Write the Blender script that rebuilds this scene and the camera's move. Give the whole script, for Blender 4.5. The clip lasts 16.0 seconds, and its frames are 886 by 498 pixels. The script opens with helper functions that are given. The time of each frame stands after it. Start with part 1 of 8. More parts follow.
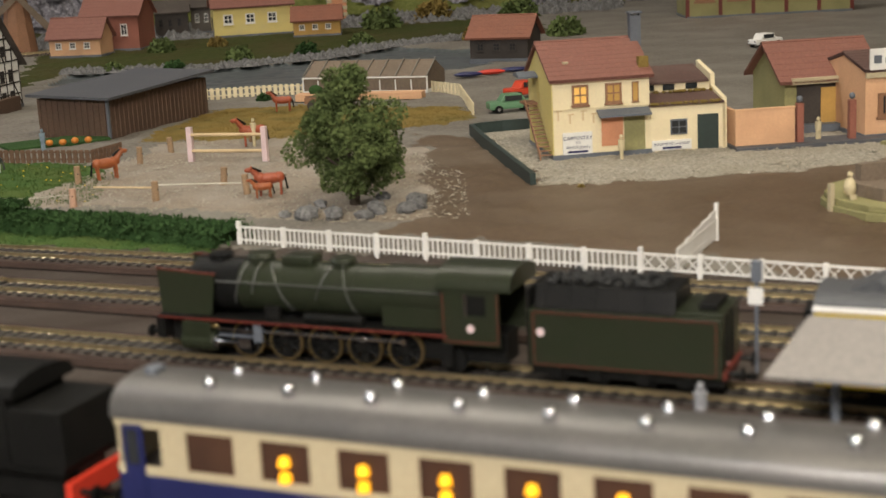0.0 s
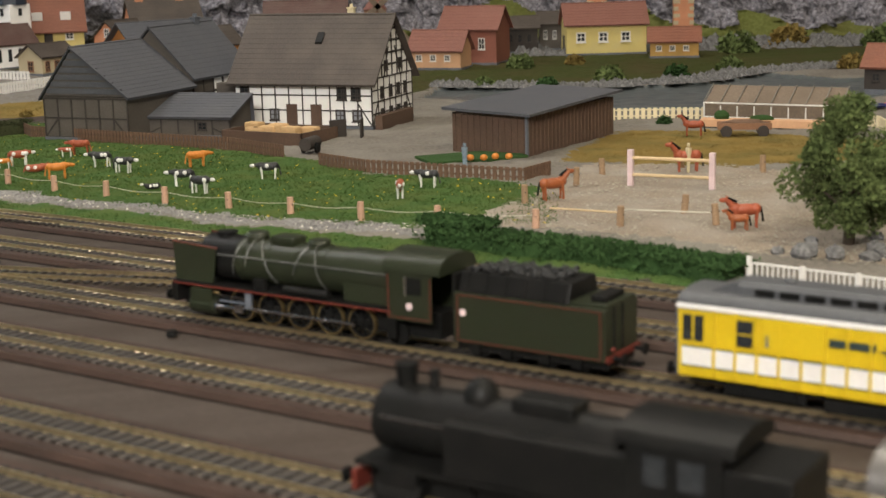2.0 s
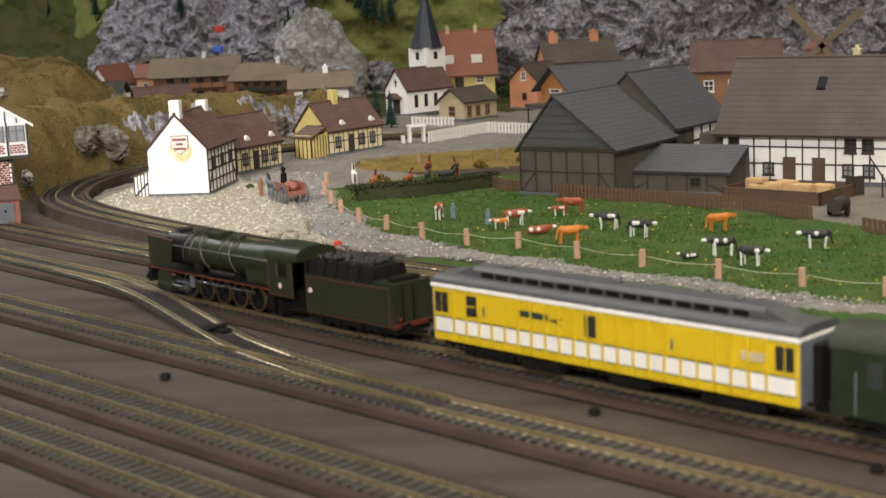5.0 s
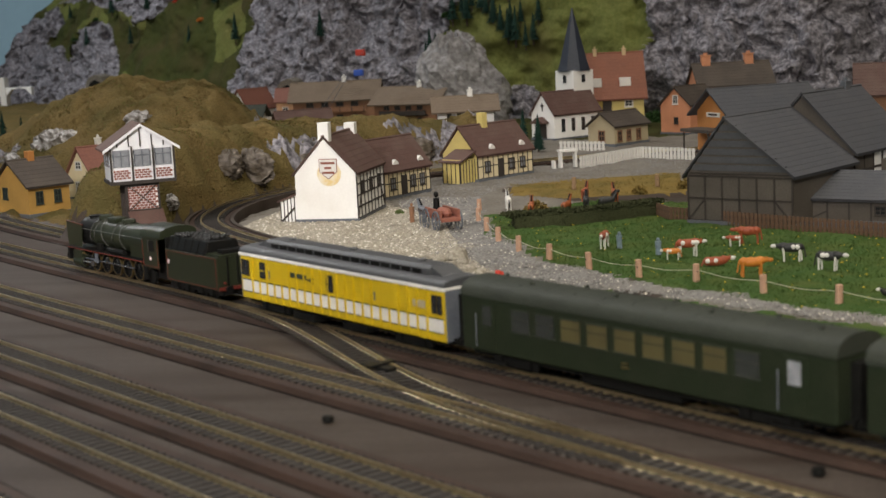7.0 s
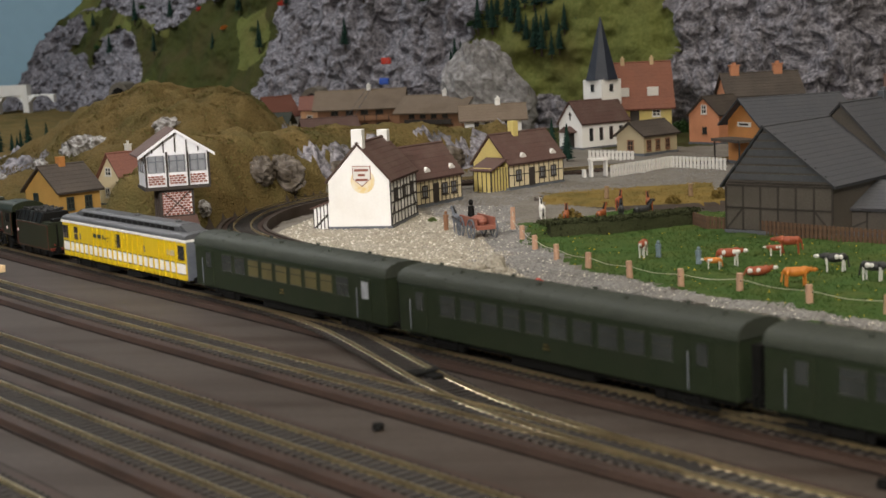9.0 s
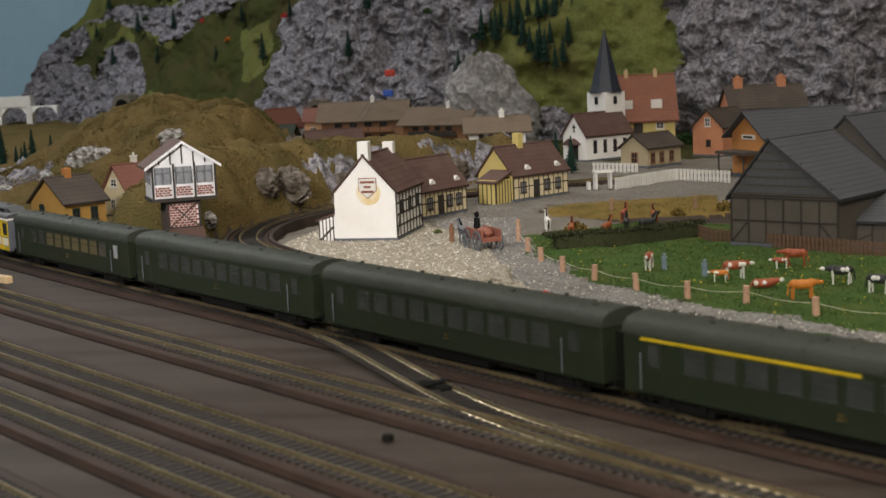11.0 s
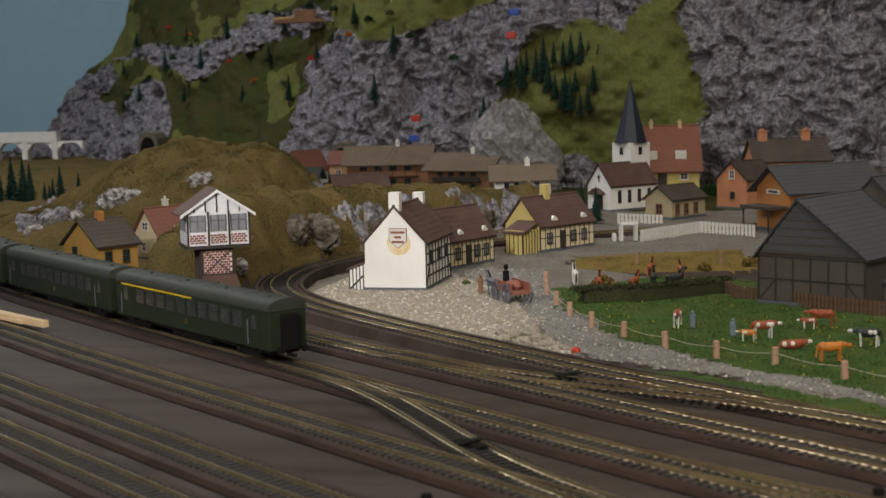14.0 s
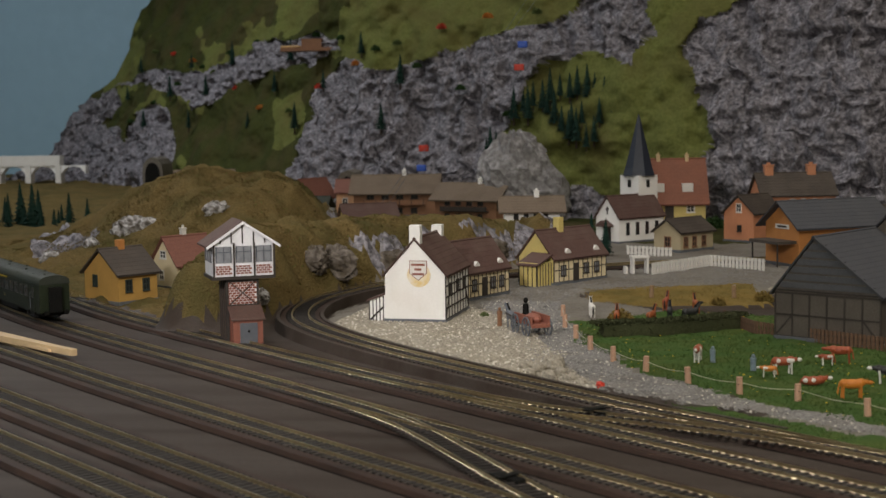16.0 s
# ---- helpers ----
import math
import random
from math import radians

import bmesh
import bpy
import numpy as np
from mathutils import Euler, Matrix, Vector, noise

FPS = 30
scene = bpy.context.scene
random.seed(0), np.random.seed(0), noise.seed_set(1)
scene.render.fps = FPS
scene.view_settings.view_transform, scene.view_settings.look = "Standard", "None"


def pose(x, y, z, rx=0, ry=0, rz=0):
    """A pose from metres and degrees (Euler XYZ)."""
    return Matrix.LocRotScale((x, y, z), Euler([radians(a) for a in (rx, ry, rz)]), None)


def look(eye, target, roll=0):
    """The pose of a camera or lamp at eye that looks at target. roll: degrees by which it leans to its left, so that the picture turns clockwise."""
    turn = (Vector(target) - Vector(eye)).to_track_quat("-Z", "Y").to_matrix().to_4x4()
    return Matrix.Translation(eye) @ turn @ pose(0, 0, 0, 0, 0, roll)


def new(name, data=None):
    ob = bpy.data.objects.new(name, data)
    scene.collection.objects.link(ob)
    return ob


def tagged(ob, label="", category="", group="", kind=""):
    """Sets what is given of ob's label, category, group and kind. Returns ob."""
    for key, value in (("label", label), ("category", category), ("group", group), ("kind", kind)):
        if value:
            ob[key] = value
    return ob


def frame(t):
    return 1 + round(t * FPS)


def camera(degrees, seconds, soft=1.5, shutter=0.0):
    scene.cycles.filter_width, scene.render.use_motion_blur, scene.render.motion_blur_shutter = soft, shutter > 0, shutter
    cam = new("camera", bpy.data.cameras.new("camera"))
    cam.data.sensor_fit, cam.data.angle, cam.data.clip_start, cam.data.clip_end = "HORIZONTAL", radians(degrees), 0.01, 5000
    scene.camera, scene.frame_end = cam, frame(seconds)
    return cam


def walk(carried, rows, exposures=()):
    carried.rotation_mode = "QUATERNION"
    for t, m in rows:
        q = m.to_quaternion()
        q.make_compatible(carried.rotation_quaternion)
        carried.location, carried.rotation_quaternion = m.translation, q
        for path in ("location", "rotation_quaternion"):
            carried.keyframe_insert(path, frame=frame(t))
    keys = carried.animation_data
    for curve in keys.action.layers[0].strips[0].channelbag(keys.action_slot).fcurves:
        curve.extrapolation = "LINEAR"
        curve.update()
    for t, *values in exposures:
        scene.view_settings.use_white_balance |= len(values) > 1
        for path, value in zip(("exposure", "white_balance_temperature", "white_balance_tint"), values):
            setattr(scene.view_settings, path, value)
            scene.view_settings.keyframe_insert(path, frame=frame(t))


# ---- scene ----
cam = camera(33.62, 16.0, soft=1.5)
cam.data.dof.use_dof, cam.data.dof.focus_distance, cam.data.dof.aperture_fstop = True, 1.5, 19.0
PATH = [
    (0, (0.2803, -0.2555, 0.1856), (0.6138, 0.6601, -0.0389), -2.98),
    (0.5, (0.2501, -0.2352, 0.1856), (0.5335, 0.7004, -0.0253), -2.76),
    (1, (0.2162, -0.2094, 0.1852), (0.4710, 0.7347, -0.0239), -2.37),
    (1.5, (0.1879, -0.1856, 0.1857), (0.4080, 0.7678, -0.0209), -2.14),
    (2, (0.1560, -0.1628, 0.1870), (0.3267, 0.8009, -0.0182), -1.50),
    (2.5, (0.1292, -0.1408, 0.1893), (0.2509, 0.8306, -0.0145), -1.79),
    (3, (0.1009, -0.1082, 0.1916), (0.1955, 0.8670, -0.0087), -2.47),
    (3.5, (0.0708, -0.0799, 0.1938), (0.1414, 0.8987, 0.0002), -2.58),
    (4, (0.0369, -0.0548, 0.1947), (0.0706, 0.9271, 0.0083), -2.53),
    (4.5, (0.0143, -0.0274, 0.1947), (0.0110, 0.9563, 0.0149), -2.73),
    (5, (0.0012, -0.0007, 0.1921), (-0.0395, 0.9833, 0.0190), -2.65),
    (7.5, (-0.0394, 0.0725, 0.1830), (-0.1696, 1.0529, 0.0349), -2.85),
    (8, (-0.0457, 0.0724, 0.1821), (-0.1763, 1.0529, 0.0356), -2.71),
    (8.5, (-0.0491, 0.0743, 0.1818), (-0.1839, 1.0545, 0.0366), -2.64),
    (11, (-0.0551, 0.0711, 0.1825), (-0.1914, 1.0524, 0.0467), -2.47),
    (11.5, (-0.0538, 0.0693, 0.1834), (-0.1896, 1.0510, 0.0501), -2.42),
    (12, (-0.0554, 0.0701, 0.1861), (-0.1912, 1.0522, 0.0557), -2.05),
    (12.5, (-0.0579, 0.0696, 0.1887), (-0.1958, 1.0520, 0.0624), -1.91),
    (13, (-0.0621, 0.0640, 0.1911), (-0.2081, 1.0458, 0.0698), -1.87),
    (13.5, (-0.0624, 0.0604, 0.1942), (-0.2088, 1.0428, 0.0784), -1.74),
    (14, (-0.0651, 0.0553, 0.1971), (-0.2118, 1.0384, 0.0875), -1.42),
    (14.5, (-0.0688, 0.0517, 0.1998), (-0.2159, 1.0353, 0.0954), -1.46),
    (15, (-0.0735, 0.0476, 0.2025), (-0.2180, 1.0320, 0.1022), -1.15),
    (15.5, (-0.0809, 0.0408, 0.2056), (-0.2255, 1.0256, 0.1093), -0.88),
    (16, (-0.0889, 0.0314, 0.2070), (-0.2302, 1.0170, 0.1144), -0.81),
]
EXPOSURES = [(0, 0.5), (2, 0.72), (3, 0.86), (4, 0.85), (5.2, 0.70), (7.4, 0.30), (8.5, 0.38), (11, 0.2), (13, 0.02), (16, -0.12)]
walk(cam, [(t, look(eye, target, roll)) for t, eye, target, roll in PATH], exposures=EXPOSURES)

# ---- light: a closed exhibition room with ceiling lights ----
world = bpy.data.worlds.new("room_air")
scene.world = world
world.use_nodes = True
world.node_tree.nodes["Background"].inputs[0].default_value = (0.9, 0.85, 0.78, 1)
world.node_tree.nodes["Background"].inputs[1].default_value = 0.12


def ceiling_lamp(x, y, w, d, watts, color, z=1.9):
    lamp = bpy.data.lights.new("ceiling_lamp", "AREA")
    lamp.shape, lamp.size, lamp.size_y, lamp.energy, lamp.color = "RECTANGLE", w, d, watts, color
    ob = new("ceiling_lamp", lamp)
    ob.matrix_world = look((x, y, z), (x, y, 0))
    return ob


# second lamp hangs below the ceiling, unseen, to brighten fronts facing the camera
LAMPS = [(0.75, -0.35, 1.2, 0.12, 21, (1.0, 0.90, 0.70)), (-0.6, -1.5, 1.2, 0.12, 84, (1.0, 0.96, 0.92), 1.3),
         (-0.9, 1.7, 1.2, 0.12, 11, (1.0, 0.97, 0.97)), (0.6, 1.6, 1.2, 0.12, 12, (1.0, 0.92, 0.8)), (-2.3, 3.2, 1.2, 0.12, 28, (0.96, 0.98, 1.0))]
for row in LAMPS:
    ceiling_lamp(*row)

# unseen spotlight added to brighten the inn and the signal box
beam = bpy.data.lights.new("unseen_spotlight", "SPOT")
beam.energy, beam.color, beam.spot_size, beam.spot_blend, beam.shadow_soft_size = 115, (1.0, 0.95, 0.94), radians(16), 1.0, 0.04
new("unseen_spotlight", beam).matrix_world = look((-0.75, -1.2, 1.15), (-0.40, 1.42, 0.03))

# ---- plan ----
ANG = radians(-43.577)
UX, UY = math.cos(ANG), math.sin(ANG)


def un(u, n):
    """Plan place from metres along and across the main line."""
    return (u * UX - n * UY, u * UY + n * UX)


# ---- materials ----
MATS = {}


def mat(name, a, b=None, rough=0.7, fine=900, bump=0.3, metal=0.0, stain=None, coarse=35, amount=0.5, depth=0.0004, spec=0.4):
    if name in MATS:
        return MATS[name]
    m = bpy.data.materials.new(name)
    m.use_nodes = True
    nt = m.node_tree
    p = nt.nodes["Principled BSDF"]
    p.inputs["Roughness"].default_value, p.inputs["Metallic"].default_value = rough, metal
    p.inputs["Specular IOR Level"].default_value = spec
    b = b or tuple(v * 0.75 for v in a)
    stain = stain or tuple(v * 0.6 for v in a)
    co = nt.nodes.new("ShaderNodeTexCoord")
    n1 = nt.nodes.new("ShaderNodeTexNoise")
    n1.inputs["Scale"].default_value, n1.inputs["Detail"].default_value = fine, 4
    n2 = nt.nodes.new("ShaderNodeTexNoise")
    n2.inputs["Scale"].default_value, n2.inputs["Detail"].default_value = coarse, 5
    nt.links.new(co.outputs["Object"], n1.inputs["Vector"])
    nt.links.new(co.outputs["Object"], n2.inputs["Vector"])
    r1 = nt.nodes.new("ShaderNodeValToRGB")
    r1.color_ramp.elements[0].position, r1.color_ramp.elements[1].position = 0.35, 0.65
    r1.color_ramp.elements[0].color, r1.color_ramp.elements[1].color = (*a, 1), (*b, 1)
    r2 = nt.nodes.new("ShaderNodeValToRGB")
    r2.color_ramp.elements[0].position, r2.color_ramp.elements[1].position = 0.42, 0.72
    r2.color_ramp.elements[0].color, r2.color_ramp.elements[1].color = (0, 0, 0, 1), (amount, amount, amount, 1)
    mix = nt.nodes.new("ShaderNodeMix")
    mix.data_type = "RGBA"
    nt.links.new(n1.outputs["Fac"], r1.inputs["Fac"])
    nt.links.new(n2.outputs["Fac"], r2.inputs["Fac"])
    nt.links.new(r2.outputs["Color"], mix.inputs["Factor"])
    nt.links.new(r1.outputs["Color"], mix.inputs["A"])
    mix.inputs["B"].default_value = (*stain, 1)
    nt.links.new(mix.outputs["Result"], p.inputs["Base Color"])
    bp = nt.nodes.new("ShaderNodeBump")
    bp.inputs["Strength"].default_value, bp.inputs["Distance"].default_value = bump, depth
    nt.links.new(n1.outputs["Fac"], bp.inputs["Height"])
    nt.links.new(bp.outputs["Normal"], p.inputs["Normal"])
    MATS[name] = m
    return m


def glow(name, color, power):
    if name in MATS:
        return MATS[name]
    m = bpy.data.materials.new(name)
    m.use_nodes = True
    p = m.node_tree.nodes["Principled BSDF"]
    p.inputs["Base Color"].default_value = (*color, 1)
    p.inputs["Emission Color"].default_value, p.inputs["Emission Strength"].default_value = (*color, 1), power
    MATS[name] = m
    return m


def streaks(m):
    """Draw the coarse stains out along the tracks."""
    nt = m.node_tree
    mp = nt.nodes.new("ShaderNodeMapping")
    mp.inputs["Rotation"].default_value = (0, 0, -ANG)
    mp.inputs["Scale"].default_value = (0.10, 1.6, 1.0)
    co = next(n for n in nt.nodes if n.type == "TEX_COORD")
    noise = [n for n in nt.nodes if n.type == "TEX_NOISE"][1]
    nt.links.new(co.outputs["Object"], mp.inputs["Vector"])
    nt.links.new(mp.outputs["Vector"], noise.inputs["Vector"])


BOARD = mat("trackbed_board", (0.066, 0.052, 0.043), (0.050, 0.039, 0.032), 0.6, 500, 0.3, stain=(0.030, 0.019, 0.013), coarse=26, amount=0.9, spec=0.2)
streaks(BOARD)
BED = mat("roadbed_brown", (0.052, 0.031, 0.023), (0.040, 0.024, 0.018), 0.6, 700, 0.3, stain=(0.024, 0.015, 0.011), coarse=24, amount=0.85, spec=0.2)
streaks(BED)
BALLAST = mat("dark_ballast", (0.060, 0.050, 0.042), (0.034, 0.028, 0.023), 0.8, 1400, 0.8)
GRASS = mat("meadow_flock", (0.033, 0.074, 0.020), (0.068, 0.112, 0.028), 0.95, 700, 1.0, stain=(0.10, 0.11, 0.03), coarse=30, amount=0.5, depth=0.001, spec=0.1)
DRYGRASS = mat("dry_flock", (0.17, 0.115, 0.032), (0.23, 0.16, 0.05), 0.95, 700, 1.0, stain=(0.10, 0.09, 0.03), coarse=22, amount=0.7, depth=0.001, spec=0.1)
HILLM = mat("ochre_hill_flock", (0.120, 0.084, 0.030), (0.175, 0.125, 0.050), 0.95, 420, 1.0, stain=(0.075, 0.070, 0.024), coarse=16, amount=0.8, depth=0.004, spec=0.1)
GRAVEL = mat("grey_gravel", (0.26, 0.25, 0.235), (0.11, 0.105, 0.10), 0.9, 420, 1.0, stain=(0.20, 0.18, 0.155), coarse=40, amount=0.5, depth=0.001)
PEBBLE = mat("pale_pebbles", (0.36, 0.33, 0.27), (0.20, 0.175, 0.135), 0.9, 330, 1.0, stain=(0.25, 0.22, 0.16), coarse=30, amount=0.5, depth=0.0012)
SAND = mat("paddock_sand", (0.26, 0.21, 0.155), (0.18, 0.145, 0.11), 0.95, 500, 0.7, stain=(0.30, 0.27, 0.23), coarse=20, amount=0.7, depth=0.0006)
MUD = mat("brown_yard", (0.105, 0.07, 0.04), (0.08, 0.052, 0.031), 0.5, 250, 0.2, stain=(0.155, 0.12, 0.085), coarse=7, amount=0.75)
ROAD = mat("grey_road", (0.165, 0.145, 0.118), (0.10, 0.088, 0.072), 0.85, 300, 0.6, stain=(0.20, 0.185, 0.155), coarse=14, amount=0.7)
POND = mat("grey_green_water", (0.09, 0.10, 0.10), (0.075, 0.085, 0.085), 0.3, 60, 0.1, stain=(0.06, 0.07, 0.065), coarse=12, amount=0.5, spec=0.5)
ROCK = mat("grey_rock", (0.33, 0.315, 0.345), (0.085, 0.079, 0.090), 0.75, 150, 1.0, stain=(0.055, 0.051, 0.056), coarse=60, amount=0.85, depth=0.006)
ROCKB = mat("boulder_rock", (0.18, 0.175, 0.17), (0.075, 0.072, 0.07), 0.85, 300, 1.0, stain=(0.07, 0.068, 0.066), coarse=90, amount=0.8, depth=0.001)
ALP = mat("alpine_green", (0.095, 0.108, 0.028), (0.135, 0.145, 0.045), 0.95, 160, 0.8, stain=(0.10, 0.088, 0.03), coarse=9, amount=0.8, depth=0.002, spec=0.1)
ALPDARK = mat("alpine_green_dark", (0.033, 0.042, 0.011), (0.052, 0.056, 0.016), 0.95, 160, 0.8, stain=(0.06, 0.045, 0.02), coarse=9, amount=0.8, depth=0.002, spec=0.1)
WALLBLUE = mat("blue_backdrop_paint", (0.30, 0.46, 0.56), (0.28, 0.43, 0.53), 0.8, 20, 0.02, stain=(0.26, 0.40, 0.48), coarse=1.2, amount=0.6)
ROOMW = mat("room_wall_paint", (0.42, 0.40, 0.37), (0.40, 0.38, 0.35), 0.9, 30, 0.05)
RAIL = mat("rail_steel", (0.72, 0.60, 0.36), (0.60, 0.49, 0.30), 0.36, 400, 0.05, metal=0.95, stain=(0.30, 0.22, 0.13), coarse=30, amount=0.5)
SEAM = mat("dark_joint", (0.010, 0.008, 0.007), (0.014, 0.011, 0.009), 0.9, 900, 0.2, spec=0.1)
SLEEPER = mat("sleeper_brown", (0.020, 0.015, 0.012), (0.014, 0.011, 0.009), 0.7, 900, 0.3)
BLACK = mat("black_enamel", (0.006, 0.006, 0.006), (0.009, 0.009, 0.008), 0.42, 900, 0.1, stain=(0.013, 0.012, 0.011), coarse=90, spec=0.10)
LGREEN = mat("loco_dark_green", (0.017, 0.021, 0.011), (0.021, 0.025, 0.014), 0.34, 900, 0.1, stain=(0.022, 0.023, 0.015), coarse=80, spec=0.25)
CGREEN = mat("coach_dark_green", (0.014, 0.020, 0.010), (0.018, 0.025, 0.013), 0.45, 700, 0.1, stain=(0.026, 0.029, 0.018), coarse=70, spec=0.22)
CROOF = mat("coach_roof_grey_green", (0.030, 0.035, 0.027), (0.038, 0.042, 0.032), 0.6, 600, 0.2, spec=0.25)
GROOF = mat("mail_car_roof_grey", (0.075, 0.077, 0.082), (0.06, 0.062, 0.066), 0.5, 600, 0.2)
YELLOW = mat("mail_yellow", (0.57, 0.40, 0.012), (0.52, 0.365, 0.012), 0.35, 600, 0.1, stain=(0.52, 0.38, 0.02), coarse=60, amount=0.4)
WHITE = mat("white_paint", (0.72, 0.70, 0.66), (0.66, 0.64, 0.60), 0.5, 500, 0.1, stain=(0.56, 0.53, 0.48), coarse=50, amount=0.4)
PLASTER = mat("white_plaster", (0.85, 0.84, 0.81), (0.82, 0.81, 0.78), 0.75, 400, 0.2, stain=(0.66, 0.62, 0.55), coarse=30, amount=0.35)
CREAM = mat("cream_paint", (0.44, 0.37, 0.235), (0.40, 0.335, 0.215), 0.5, 500, 0.1, stain=(0.40, 0.33, 0.21), coarse=40, amount=0.4)
BLUE = mat("midnight_blue", (0.016, 0.02, 0.085), (0.014, 0.017, 0.07), 0.35, 500, 0.1)
SILVER = mat("silver_roof_paint", (0.145, 0.138, 0.130), (0.125, 0.12, 0.114), 0.36, 500, 0.1, metal=0.55, stain=(0.19, 0.178, 0.165), coarse=40)
CHROME = mat("bright_metal", (0.72, 0.73, 0.76), (0.62, 0.63, 0.66), 0.2, 500, 0.05, metal=1.0)
BRASS = mat("brass_fittings", (0.45, 0.33, 0.14), (0.3, 0.22, 0.1), 0.35, 500, 0.1, metal=0.9)
RED = mat("red_lining", (0.13, 0.024, 0.015), (0.10, 0.02, 0.014), 0.45, 500, 0.1)
BRIGHTRED = mat("bright_red", (0.55, 0.04, 0.02), (0.5, 0.04, 0.02), 0.4, 500, 0.1)
DARKGLASS = mat("dark_window_glass", (0.02, 0.022, 0.024), (0.03, 0.032, 0.034), 0.12, 200, 0.02, spec=0.6)
COACHWIN = mat("coach_window_grey", (0.040, 0.044, 0.042), (0.028, 0.032, 0.030), 0.2, 60, 0.02, spec=0.6)
SALOONWIN = mat("saloon_window_brown", (0.07, 0.035, 0.022), (0.05, 0.026, 0.018), 0.2, 60, 0.02, spec=0.5)
COACHLIT = mat("coach_window_straw", (0.10, 0.085, 0.035), (0.075, 0.062, 0.028), 0.3, 60, 0.02, spec=0.5)
PANE = mat("pale_window_glass", (0.30, 0.31, 0.33), (0.22, 0.23, 0.25), 0.15, 200, 0.02, spec=0.6)
COAL = mat("coal", (0.006, 0.006, 0.006), (0.014, 0.014, 0.014), 0.5, 500, 1.0, depth=0.001)
SLATE = mat("grey_slate_roof", (0.072, 0.074, 0.084), (0.058, 0.06, 0.068), 0.6, 500, 0.25, stain=(0.085, 0.084, 0.088), coarse=30)
BROOF = mat("brown_tile_roof", (0.066, 0.052, 0.042), (0.05, 0.04, 0.033), 0.7, 500, 0.4, stain=(0.11, 0.09, 0.07), coarse=30)
RROOF = mat("red_tile_roof", (0.21, 0.085, 0.06), (0.165, 0.068, 0.05), 0.7, 500, 0.4, stain=(0.20, 0.09, 0.065), coarse=30)
PROOF = mat("plum_tile_roof", (0.100, 0.052, 0.042), (0.074, 0.041, 0.034), 0.7, 500, 0.4, stain=(0.135, 0.095, 0.075), coarse=40)
OROOF = mat("orange_tile_roof", (0.22, 0.085, 0.05), (0.17, 0.066, 0.04), 0.7, 500, 0.4, stain=(0.25, 0.09, 0.05), coarse=30)
TIMBER = mat("dark_timber", (0.045, 0.036, 0.03), (0.03, 0.024, 0.02), 0.7, 900, 0.3)
DWALL = mat("grey_brown_boards", (0.095, 0.082, 0.068), (0.075, 0.064, 0.053), 0.75, 600, 0.3, stain=(0.06, 0.05, 0.042), coarse=40)
BWALL = mat("brown_boards", (0.105, 0.062, 0.04), (0.08, 0.048, 0.032), 0.7, 500, 0.3, stain=(0.06, 0.036, 0.025), coarse=30)
FENCEW = mat("fence_wood_brown", (0.15, 0.085, 0.05), (0.10, 0.058, 0.036), 0.8, 700, 0.3)
POSTW = mat("pinkish_post_wood", (0.50, 0.30, 0.20), (0.42, 0.25, 0.165), 0.7, 900, 0.3, stain=(0.30, 0.19, 0.13), coarse=200)
POSTD = mat("weathered_post_wood", (0.32, 0.21, 0.12), (0.24, 0.155, 0.09), 0.8, 900, 0.3)
PINK = mat("pale_pink_paint", (0.68, 0.52, 0.52), (0.62, 0.47, 0.47), 0.5, 500, 0.1)
RAILY = mat("pale_yellow_bar", (0.62, 0.46, 0.26), (0.56, 0.41, 0.24), 0.5, 500, 0.1)
YWALL = mat("lemon_wall", (0.62, 0.50, 0.17), (0.56, 0.45, 0.16), 0.7, 500, 0.2, stain=(0.5, 0.42, 0.2), coarse=40)
IVORY = mat("ivory_wall", (0.72, 0.62, 0.40), (0.68, 0.58, 0.38), 0.7, 500, 0.2, stain=(0.6, 0.5, 0.3), coarse=40)
PEACH = mat("peach_wall", (0.62, 0.36, 0.20), (0.57, 0.33, 0.185), 0.7, 500, 0.2)
ORANGEW = mat("orange_wall", (0.52, 0.22, 0.06), (0.47, 0.20, 0.06), 0.7, 500, 0.2)
OCHREW = mat("ochre_wall", (0.46, 0.27, 0.07), (0.42, 0.245, 0.065), 0.7, 500, 0.2)
SALMON = mat("salmon_wall", (0.58, 0.25, 0.13), (0.53, 0.23, 0.12), 0.7, 500, 0.2)
OLIVE = mat("olive_wall", (0.26, 0.24, 0.10), (0.22, 0.20, 0.09), 0.8, 500, 0.2)
CHALET = mat("chalet_wood", (0.27, 0.135, 0.07), (0.20, 0.10, 0.055), 0.7, 600, 0.3)
CHALETR = mat("chalet_roof", (0.18, 0.135, 0.095), (0.14, 0.105, 0.075), 0.8, 400, 0.4)
MORTAR = mat("silver_mortar", (0.86, 0.86, 0.88), (0.78, 0.78, 0.81), 0.35, 500, 0.2)
BRICK = mat("model_brick_red", (0.28, 0.10, 0.065), (0.21, 0.075, 0.05), 0.7, 900, 0.3)
GREYM = mat("grey_metal", (0.12, 0.13, 0.15), (0.10, 0.11, 0.125), 0.5, 500, 0.1)
DKGREEN = mat("dark_green_paint", (0.03, 0.045, 0.04), (0.025, 0.038, 0.034), 0.5, 500, 0.1)
HEDGE = mat("hedge_green", (0.026, 0.058, 0.018), (0.042, 0.08, 0.026), 0.95, 800, 0.8, depth=0.001, spec=0.1)
LEAF = mat("tree_leaf_green", (0.085, 0.115, 0.035), (0.12, 0.15, 0.055), 0.9, 500, 0.5, stain=(0.04, 0.06, 0.018), coarse=50, amount=0.8, spec=0.15)
